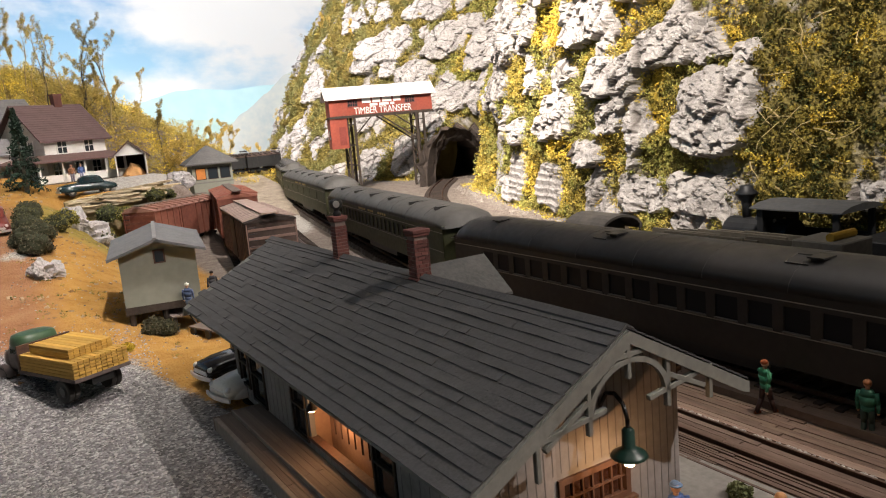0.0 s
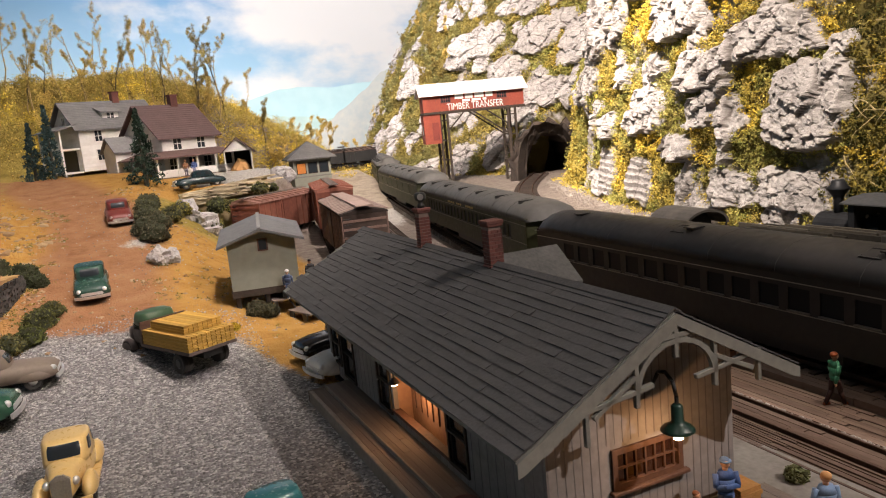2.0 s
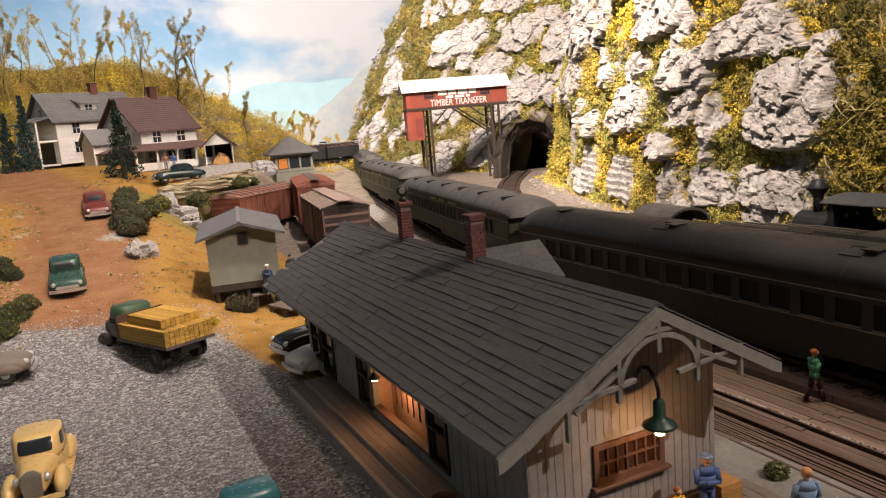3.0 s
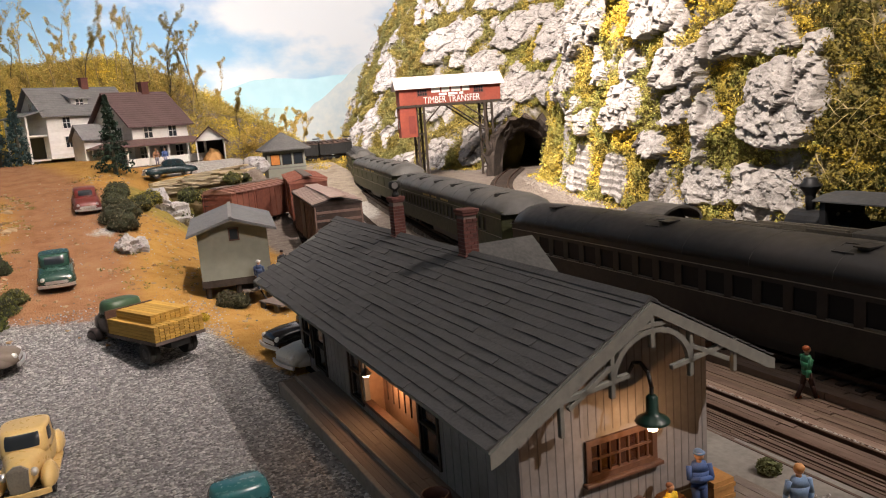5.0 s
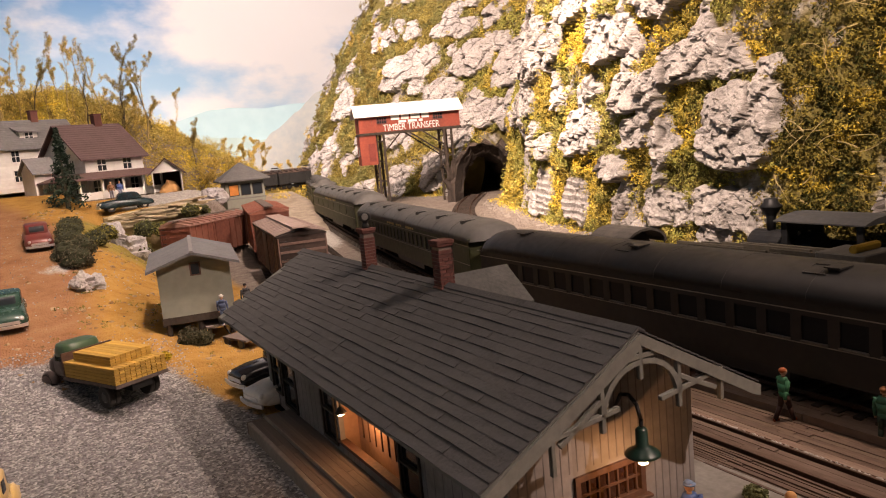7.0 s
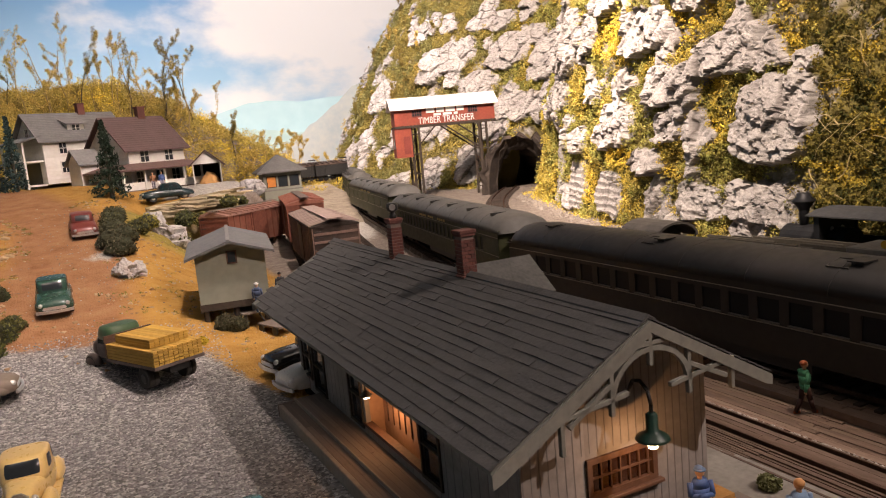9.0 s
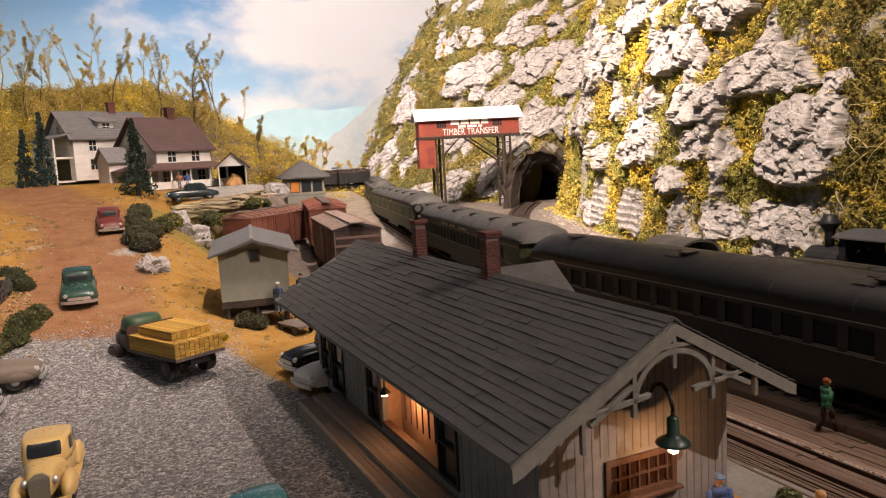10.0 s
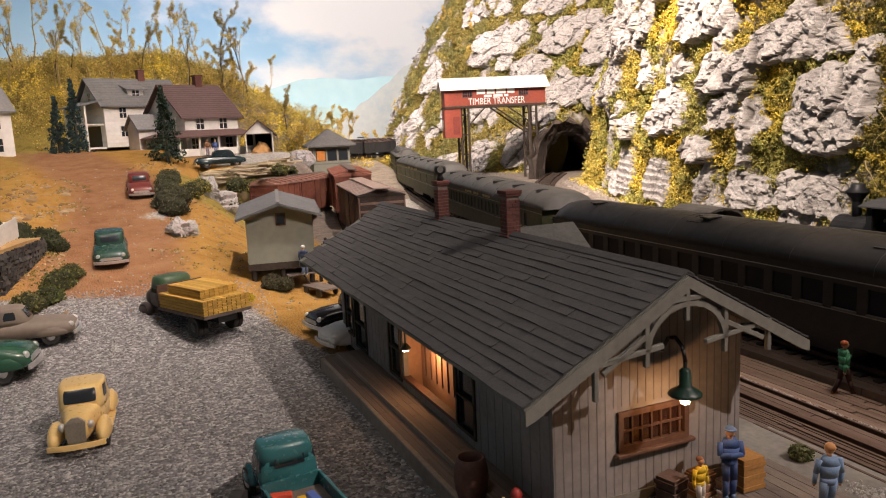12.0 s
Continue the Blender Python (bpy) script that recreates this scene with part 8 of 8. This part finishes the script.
CREAM, TAN, BOTTLE, SEA, MAROON = paint("cream_paint", (0.72, 0.5, 0.2)), paint("tan_paint", (0.17, 0.135, 0.105), 0.65), paint("bottle_green", (0.02, 0.075, 0.045), 0.2), paint("sea_green", (0.02, 0.06, 0.046), 0.25), paint("maroon_paint", (0.15, 0.025, 0.018), 0.35)
_coupe = build_car("cream_coupe", "cream yellow 1930s coupe parked on the gravel", (-1.42, 22.2, land(-1.3, 22.3)), -3, CREAM, "coupe", 4.4)
_coupe.matrix_basis = _coupe.matrix_basis @ Matrix.Diagonal((0.84, 0.92, 1.0, 1.0))
build_car("tan_coupe", "dull tan fastback coupe parked on the gravel edge", (-4.45, 32.4, land(-4.2, 32.2) + 0.02), 88, TAN, "fast", 4.6, 0, 0)
_coach = build_car("green_coach", "glossy dark green saloon parked on the gravel", (-5.55, 29.5, land(-4.8, 29.5)), 84, BOTTLE, "sedan", 4.4)
_coach.matrix_basis = _coach.matrix_basis @ Matrix.Diagonal((1.15, 1.0, 1.3, 1.0))
build_car("green_sedan", "sea-green saloon with chrome bumper driving down the dirt road", (-1.05, 43.0, land(-1.05, 43.0)), 1, SEA, "sedan", 4.2, 8.5)
build_car("maroon_sedan", "maroon saloon on the upper dirt road", (0.75, 58.6, land(0.75, 58.6)), 3, MAROON, "sedan", 4.4, 8)
build_car("blue_green_sedan", "dark blue-green saloon parked before the porch", (7.75, 69.3, land(7.75, 69.3)), -84, paint("teal_dark", (0.012, 0.03, 0.036), 0.25), "sedan", 4.6)
build_car("white_sedan", "white saloon with chrome grille beside the depot", (8.75, 26.85, 0.0), -78, paint("old_white", (0.75, 0.74, 0.7), 0.3), "sedan", 4.4)
build_car("black_sedan", "shiny black saloon beside the depot", (8.85, 29.5, 0.05), -78, paint("gloss_black", (0.012, 0.012, 0.014), 0.15), "sedan", 4.5)


def truck_cab(c, y0, body, z=0.5, top=None):
    """Cab and hood, front towards local -y, its back at y0."""
    bm = bmesh.new()
    loft(bm, [round_ring(y0, 0.78, z, z + 1.2), round_ring(y0 - 1.1, 0.78, z, z + 1.2)])
    part("cab", bm, body, c, smooth=True)
    bm = bmesh.new()
    loft(bm, [[(x * (0.8 - 0.14 * t * t), y0 - 0.56 + (y * 0.62) * (1 - 0.25 * t * t), z + 1.0 + 0.5 * math.sin(t * 1.5)) for x, y in round_plan(-1, 1, 18)] for t in (0, 0.3, 0.6, 0.85, 1.0)])
    part("cab_roof", bm, top or body, c, smooth=True)
    bm = bmesh.new()
    loft(bm, [round_ring(y0 - 1.0, 0.6, z, z + 0.82), round_ring(y0 - 1.9, 0.5, z, z + 0.78), round_ring(y0 - 2.2, 0.4, z + 0.05, z + 0.68)])
    part("hood", bm, body, c, smooth=True)
    for s in (-1, 1):
        bm = bmesh.new()
        egg(bm, (s * 0.66, y0 - 1.75, 0.5), 0.24, 0.62, 0.42, 0.7)
        part("fender", bm, body, c, smooth=True)
        wheel(c, s * 0.74, y0 - 1.75, 0.42, CHROME)
        bm = bmesh.new()
        loft(bm, [[(s * 0.77, y0 - 0.15, z + 0.82), (s * 0.77, y0 - 0.9, z + 0.82), (s * 0.72, y0 - 0.8, z + 1.28), (s * 0.72, y0 - 0.25, z + 1.28)], [(s * 0.8, y0 - 0.15, z + 0.82), (s * 0.8, y0 - 0.9, z + 0.82), (s * 0.75, y0 - 0.8, z + 1.28), (s * 0.75, y0 - 0.25, z + 1.28)]])
        part("side_window", bm, GLASS, c)
    bm = bmesh.new()
    box(bm, -0.42, 0.42, y0 - 0.02, y0 + 0.035, z + 0.9, z + 1.16)
    part("rear_window", bm, GLASS, c)
    bm = bmesh.new()
    loft(bm, [[(-0.6, y0 - 1.14, z + 0.85), (0.6, y0 - 1.14, z + 0.85), (0.55, y0 - 1.02, z + 1.25), (-0.55, y0 - 1.02, z + 1.25)], [(-0.6, y0 - 1.08, z + 0.85), (0.6, y0 - 1.08, z + 0.85), (0.55, y0 - 0.96, z + 1.25), (-0.55, y0 - 0.96, z + 1.25)]])
    part("windscreen", bm, GLASS, c)


def build_lumber_truck():
    green = paint("truck_green", (0.035, 0.075, 0.035), 0.4)
    at = (2.35, 31.9, land(2.0, 32.0) - 0.1)
    c = thing("flatbed_truck", "dark brown flatbed truck with a green cab roof on the gravel", "truck", at, 207, tilt=(0, 0))
    truck_cab(c, -1.1, paint("truck_brown", (0.05, 0.034, 0.03), 0.5), 0.65, green)
    bm = bmesh.new()
    box(bm, -1.1, 1.1, -1.0, 2.6, 0.88, 1.0)
    part("bed", bm, pm("bed_wood", (0.12, 0.09, 0.08), (0.07, 0.055, 0.05), 1, 0.9, 0.3), c)
    bm = bmesh.new()
    box(bm, -0.42, 0.42, -1.4, 2.5, 0.6, 0.88)
    part("chassis", bm, BLACK, c)
    bm = bmesh.new()
    box(bm, -1.05, 1.05, -1.04, -0.96, 1.0, 1.9)
    part("headboard", bm, BROWN_TRIM, c)
    for s in (-1, 1):
        for dx in (0.72, 0.95):
            wheel(c, s * dx, 1.6, 0.44, BLACK)
    wood = pm("fresh_lumber", (0.5, 0.3, 0.06), (0.38, 0.22, 0.045), 1.5, 0.85, 0.3, stretch=(3, 0.4, 3), per_piece=0.2)
    ld = thing("lumber_load", "stacked yellow lumber lying on the flatbed truck", "lumber", (at[0], at[1], at[2] + 1.0), 207)
    rng = random.Random(1)
    bm = bmesh.new()
    box(bm, -0.095, 0.095, -1.7, 1.7, 0, 0.1)
    me = mesh_of("board", bm, wood)
    for layer in range(5):
        for k in range(10):
            piece("board", me, ld, (-0.98 + 0.217 * k, 0.85 + rng.uniform(-0.012, 0.012), 0.005 + 0.125 * layer))
    bm = bmesh.new()
    box(bm, -0.097, 0.097, -1.25, 1.25, 0, 0.1)
    me = mesh_of("board", bm, wood)
    for layer in range(3):
        for k in range(8):
            piece("board", me, ld, (-0.75 + 0.215 * k, 0.8 + rng.uniform(-0.008, 0.008), 0.64 + 0.115 * layer), (0, 0, 0))


build_lumber_truck()


def build_pickup():
    teal = paint("teal_paint", (0.025, 0.13, 0.14), 0.25)
    c = thing("teal_pickup", "glossy teal pickup truck with an open bed", "truck", (3.2, 14.35, 0), 187)
    c.matrix_basis = c.matrix_basis @ Matrix.Scale(0.8, 4)
    truck_cab(c, -0.6, teal, 0.5)
    bm = bmesh.new()
    box(bm, -0.8, 0.8, -0.55, 2.2, 0.55, 0.66)
    part("bed_floor", bm, DECK_WOOD, c)
    for s in (-1, 1):
        bm = bmesh.new()
        box(bm, s * 0.82 - 0.05, s * 0.82 + 0.05, -0.55, 2.2, 0.55, 1.05)
        part("bed_side", bm, teal, c, bevel=0.02)
        bm = bmesh.new()
        egg(bm, (s * 0.92, 1.2, 0.5), 0.22, 0.6, 0.42, 0.7)
        part("fender", bm, teal, c, smooth=True)
        wheel(c, s * 0.84, 1.2, 0.4, CHROME)
    bm = bmesh.new()
    box(bm, -0.8, 0.8, 2.15, 2.25, 0.55, 1.02)
    part("tailgate", bm, teal, c)
    bm = bmesh.new()
    box(bm, -0.8, 0.8, -0.6, -0.5, 0.55, 1.05)
    part("bed_front", bm, teal, c)
    for k, (x, y, w, d, z, col, nm) in enumerate(((0.42, -0.2, 0.3, 0.14, 0.18, (0.6, 0.07, 0.03), "red"), (0.02, 0.45, 0.12, 0.3, 0.16, (0.75, 0.45, 0.02), "yellow"), (-0.32, 0.35, 0.12, 0.32, 0.16, (0.08, 0.14, 0.45), "blue"), (-0.58, 0.6, 0.1, 0.3, 0.12, (0.02, 0.02, 0.02), "black"), (0.5, 0.55, 0.18, 0.25, 0.25, (0.25, 0.18, 0.1), "brown"))):
        bm = bmesh.new()
        box(bm, -w, w, -d, d, 0, z)
        p = Matrix.Translation(Vector((3.2, 14.35, 0.53)) * S) @ ROT(187) @ Matrix.Scale(0.8, 4) @ Matrix.Translation(Vector((x, y, 0)) * S)
        ob = solid("toolbox", bm, paint("box_" + nm, col, 0.4), "%s box lying in the pickup bed" % nm, "box", group="boxes in the pickup", bevel=0.025)
        ob.matrix_basis = p @ ROT(12 * k - 20)
    # spare wheel and jack beside the cab
    bm = bmesh.new()
    tube(bm, (0, 0, 0), (0, 0.3, 0), 0.32, n=16)
    solid("loose_wheel", bm, TYRE, "loose black wheel standing beside the pickup", "wheel", (2.15, 15.0, 0.33), 60)


build_pickup()

# ---- painted figurines ----


def build_figure(label, at, turn, top, legs, skin=(0.5, 0.28, 0.17), hat=None, pose_kind="stand", hair=(0.2, 0.08, 0.03), size=1.0):
    cols = [top, legs, skin, hat or hair]
    k0 = 0.87 * size
    mats = [pm("fig_%d_%d_%d" % tuple(int(v * 255) for v in c), c, tuple(v * 0.75 for v in c), 6, 0.6, 0.1) for c in cols]
    bm = bmesh.new()

    def limb_(a, b, r0, r1, m, n=8):
        k = len(bm.faces)
        tube(bm, a, b, r0, r1, n)
        bm.faces.ensure_lookup_table()
        for f in bm.faces[k:]:
            f.material_index = m

    stride = 0.28 if pose_kind == "walk" else 0.04
    for s in (-1, 1):
        foot = (0.1 * s, s * stride, 0.04)
        knee = (0.1 * s, s * stride * 0.35 - 0.04, 0.48)
        limb_((0.09 * s, 0, 0.9), knee, 0.115, 0.085, 1)
        limb_(knee, foot, 0.085, 0.07, 1)
        limb_((foot[0], foot[1] + 0.05, 0.05), (foot[0], foot[1] - 0.17, 0.04), 0.06, 0.05, 3)
        if pose_kind == "cross":
            limb_((0.24 * s, 0, 1.42), (0.27 * s, -0.1, 1.12), 0.075, 0.065, 0)
            limb_((0.27 * s, -0.1, 1.12), (-0.1 * s, -0.24, 1.17), 0.065, 0.055, 0)
        else:
            limb_((0.23 * s, 0, 1.42), (0.29 * s, -s * stride * 0.5, 1.1), 0.075, 0.06, 0)
            limb_((0.29 * s, -s * stride * 0.5, 1.1), (0.28 * s, -s * stride * 0.8 - 0.05, 0.84), 0.06, 0.05, 0)
            limb_((0.28 * s, -s * stride * 0.8 - 0.05, 0.84), (0.28 * s, -s * stride * 0.8 - 0.07, 0.76), 0.05, 0.03, 2)
    for (z0, r0), (z1, r1) in zip(((0.85, 0.17), (1.0, 0.17), (1.3, 0.22)), ((1.0, 0.17), (1.3, 0.22), (1.5, 0.14))):
        k = len(bm.faces)
        loft(bm, [[(1.15 * r * math.cos(2 * math.pi * i / 10), 0.75 * r * math.sin(2 * math.pi * i / 10), z) for i in range(10)] for z, r in ((z0, r0), (z1, r1))])
        bm.faces.ensure_lookup_table()
        for f in bm.faces[k:]:
            f.material_index = 0
    limb_((0, 0, 1.48), (0, -0.01, 1.58), 0.065, 0.06, 2)
    for cz, r, m in ((1.67, 0.125, 2), (1.72, 0.13, 3)):
        k = len(bm.faces)
        egg(bm, (0, -0.01 if m == 2 else 0.02, cz), r * 0.9, r, r if m == 2 else r * 0.75)
        bm.faces.ensure_lookup_table()
        for f in bm.faces[k:]:
            f.material_index = m
    if hat:
        limb_((0, -0.02, 1.72), (0, -0.02, 1.745), 0.145, 0.14, 3, 12)
    for v in bm.verts:
        v.co *= k0
    me = mesh_of("figurine", bm, mats[0], True)
    for m in mats[1:]:
        me.materials.append(m)
    ob = new("figurine", me)
    ob.matrix_basis = at_pose(*at, turn)
    return tagged(ob, label, "figurine", "layout figurines")


build_figure("painted figurine in a green jacket walking on the planks", (18.6, 13.6, 0.27), 75, (0.03, 0.2, 0.1), (0.05, 0.02, 0.015), hair=(0.35, 0.08, 0.02), pose_kind="walk")
build_figure("painted figurine in a dark green coat on the planks", (19.0, 11.0, 0.27), 100, (0.02, 0.12, 0.07), (0.03, 0.05, 0.035), hair=(0.25, 0.09, 0.03))
build_figure("painted figurine in blue with folded arms by the depot", (11.35, 10.35, 0.42), -20, (0.04, 0.09, 0.25), (0.03, 0.06, 0.16), hat=(0.1, 0.17, 0.3), pose_kind="cross")
build_figure("painted figurine in pale blue overalls on the apron", (12.5, 8.95, 0.36), 160, (0.16, 0.26, 0.42), (0.17, 0.26, 0.4), hair=(0.5, 0.25, 0.1))
build_figure("painted figurine in a yellow shirt by the depot wall", (10.5, 10.25, 0.42), 10, (0.65, 0.42, 0.02), (0.55, 0.5, 0.45), hair=(0.15, 0.06, 0.03), size=0.72)
build_figure("painted figurine in a white cap on the loading platform", (8.3, 37.4, 1.04), 150, (0.05, 0.08, 0.16), (0.08, 0.12, 0.2), hat=(0.7, 0.7, 0.68))
build_figure("painted figurine in a red vest beside the shed", (9.0, 39.1, 1.04), 200, (0.5, 0.1, 0.07), (0.1, 0.1, 0.12), hat=(0.7, 0.68, 0.65))
build_figure("painted figurine in dark clothes reaching up by the shed", (10.2, 40.4, 0.9), 190, (0.02, 0.02, 0.025), (0.12, 0.02, 0.02), hair=(0.03, 0.02, 0.02))
build_figure("painted figurine in blue on the house porch", (8.0, 74.8, 6.75), 0, (0.08, 0.14, 0.35), (0.3, 0.3, 0.4), hair=(0.2, 0.1, 0.05))
build_figure("painted figurine in brown on the house porch", (7.2, 74.4, 6.75), 0, (0.3, 0.15, 0.08), (0.2, 0.2, 0.25), hair=(0.15, 0.07, 0.03))
build_figure("painted figurine in white on the boxcar ladder", (16.4, 66.6, 3.0), 0, (0.6, 0.6, 0.58), (0.4, 0.42, 0.45), hair=(0.4, 0.4, 0.4))

# ---- platform clutter ----


def build_clutter():
    bm = bmesh.new()
    lathe(bm, [(0.3, 0), (0.36, 0.25), (0.38, 0.45), (0.36, 0.65), (0.31, 0.9), (0.26, 0.9), (0.3, 0.6), (0.3, 0.1)], 20)
    solid("barrel", bm, pm("barrel_brown", (0.12, 0.05, 0.035), (0.07, 0.03, 0.02), 2, 0.6, 0.2, dirt=(0.2, 0.12, 0.09)), "open reddish-brown barrel on the depot platform", "barrel", (6.65, 12.9, 0.42), smooth=True)
    bm = bmesh.new()
    for k in range(7):
        a = 0.9 * k
        tube(bm, (-0.3, 0.1 * math.sin(a), 0.08 + 0.07 * (k % 3)), (0.32, 0.12 * math.cos(a), 0.1 + 0.06 * (k % 3)), 0.07, 0.05, 8)
    solid("straw_bundle", bm, pm("straw", (0.55, 0.42, 0.2), (0.4, 0.3, 0.13), 3, 0.9, 0.4), "pale yellow bundle lying on the platform", "bundle", (6.7, 11.9, 0.45), 30)
    f = thing("red_hydrant", "small red hydrant beside the depot wall", "hydrant", (7.05, 11.6, 0.42))
    red = paint("hydrant_red", (0.35, 0.03, 0.025), 0.4)
    bm = bmesh.new()
    lathe(bm, [(0.14, 0), (0.14, 0.06), (0.1, 0.1), (0.1, 0.5), (0.13, 0.53), (0.1, 0.62), (0.03, 0.68)], 12)
    part("body", bm, red, f, smooth=True)
    for s in (-1, 1):
        bm = bmesh.new()
        tube(bm, (s * 0.08, 0, 0.38), (s * 0.18, 0, 0.38), 0.05, n=8)
        part("outlet", bm, red, f)
    for k, (x, y, s, col) in enumerate(((12.0, 10.6, 0.55, (0.4, 0.2, 0.06)), (10.95, 10.75, 0.4, (0.25, 0.13, 0.07)), (10.2, 10.75, 0.45, (0.09, 0.06, 0.05)))):
        c = thing("crate", "brown wooden crate standing by the depot wall", "crate", (x, y, 0.42), 8 * k, "crates by the depot")
        m = pm("crate_wood_%d" % k, col, None, 2, 0.85, 0.3)
        bm = bmesh.new()
        box(bm, -s / 2, s / 2, -s / 2, s / 2, 0, s * 1.3)
        part("body", bm, m, c)
        for z in (0.05, 0.5, 0.95):
            bm = bmesh.new()
            box(bm, -s / 2 - 0.025, s / 2 + 0.025, -s / 2 - 0.025, s / 2 + 0.025, z * s, z * s + 0.09)
            part("slat", bm, m, c)
    # mail cart by the shed
    d = thing("hand_cart", "low dark hand cart on the earth by the shed", "cart", (8.9, 36.6, land(8.9, 36.6) + 0.05), 20)
    bm = bmesh.new()
    box(bm, -0.5, 0.5, -1.0, 1.0, 0.35, 0.45)
    part("deck", bm, DECK_WOOD, d)
    for x in (-0.5, 0.5):
        for y in (-0.6, 0.6):
            bm = bmesh.new()
            tube(bm, (x - 0.04, y, 0.22), (x + 0.04, y, 0.22), 0.22, n=14)
            part("wheel", bm, BLACK, d)
    bm = bmesh.new()
    beam(bm, (0, 1.0, 0.4), (0, 1.6, 0.9), 0.06)
    part("handle", bm, TIMBER, d)
    # ballast heap and pale strip of loose stone under the coach
    rng = np.random.default_rng(3)
    pts = np.stack([rng.uniform(22.3, 23.6, 700), rng.uniform(8, 30, 700), np.full(700, 0.16)], 1)
    pts2 = np.stack([rng.normal(14.2, 0.25, 110), rng.normal(9.3, 0.3, 110), rng.uniform(0.25, 0.33, 110)], 1)
    pts3 = np.stack([rng.uniform(17.1, 17.24, 900), rng.uniform(5, 31, 900), np.full(900, 0.27)], 1)
    verts, faces = [], []
    shape = np.array([(1, 0, 0), (0, 1, 0), (-1, 0, 0), (0, -1, 0), (0, 0, 0.8), (0, 0, -0.5)], float)
    tri = [(0, 1, 4), (1, 2, 4), (2, 3, 4), (3, 0, 4), (1, 0, 5), (2, 1, 5), (3, 2, 5), (0, 3, 5)]
    for k, p in enumerate(np.concatenate([pts, pts2, pts3])):
        verts += [tuple((q * rng.uniform(0.03, 0.075) + p) * S) for q in shape]
        faces += [tuple(6 * k + i for i in t) for t in tri]
    me = bpy.data.meshes.new("ballast")
    me.from_pydata(verts, [], faces)
    me.materials.append(pm("ballast_stone", (0.45, 0.43, 0.4), (0.2, 0.19, 0.18), 4, 0.9, 0.2))
    tagged(new("ballast", me), "loose pale ballast stones along the rails", "ballast", kind="stuff")


build_clutter()


def build_room():
    """Plain room round the layout."""
    wallm = pm("room_paint", (0.5, 0.48, 0.45), (0.45, 0.43, 0.4), 0.05, 0.9, 0.05)
    for nm, b in (("room_floor", (-170, 190, -190, 230, -86, -84)), ("ceiling", (-170, 190, -190, 230, 124, 126)), ("wall_west", (-172, -170, -190, 230, -84, 124)), ("wall_east", (190, 192, -190, 230, -84, 124)), ("wall_south", (-170, 190, -192, -190, -84, 124)), ("wall_north", (-170, 190, 230, 232, -84, 124))):
        bm = bmesh.new()
        box(bm, *b)
        solid(nm, bm, wallm, "plain painted %s of the layout room" % nm.split("_")[0], "room", kind="structure")


build_room()
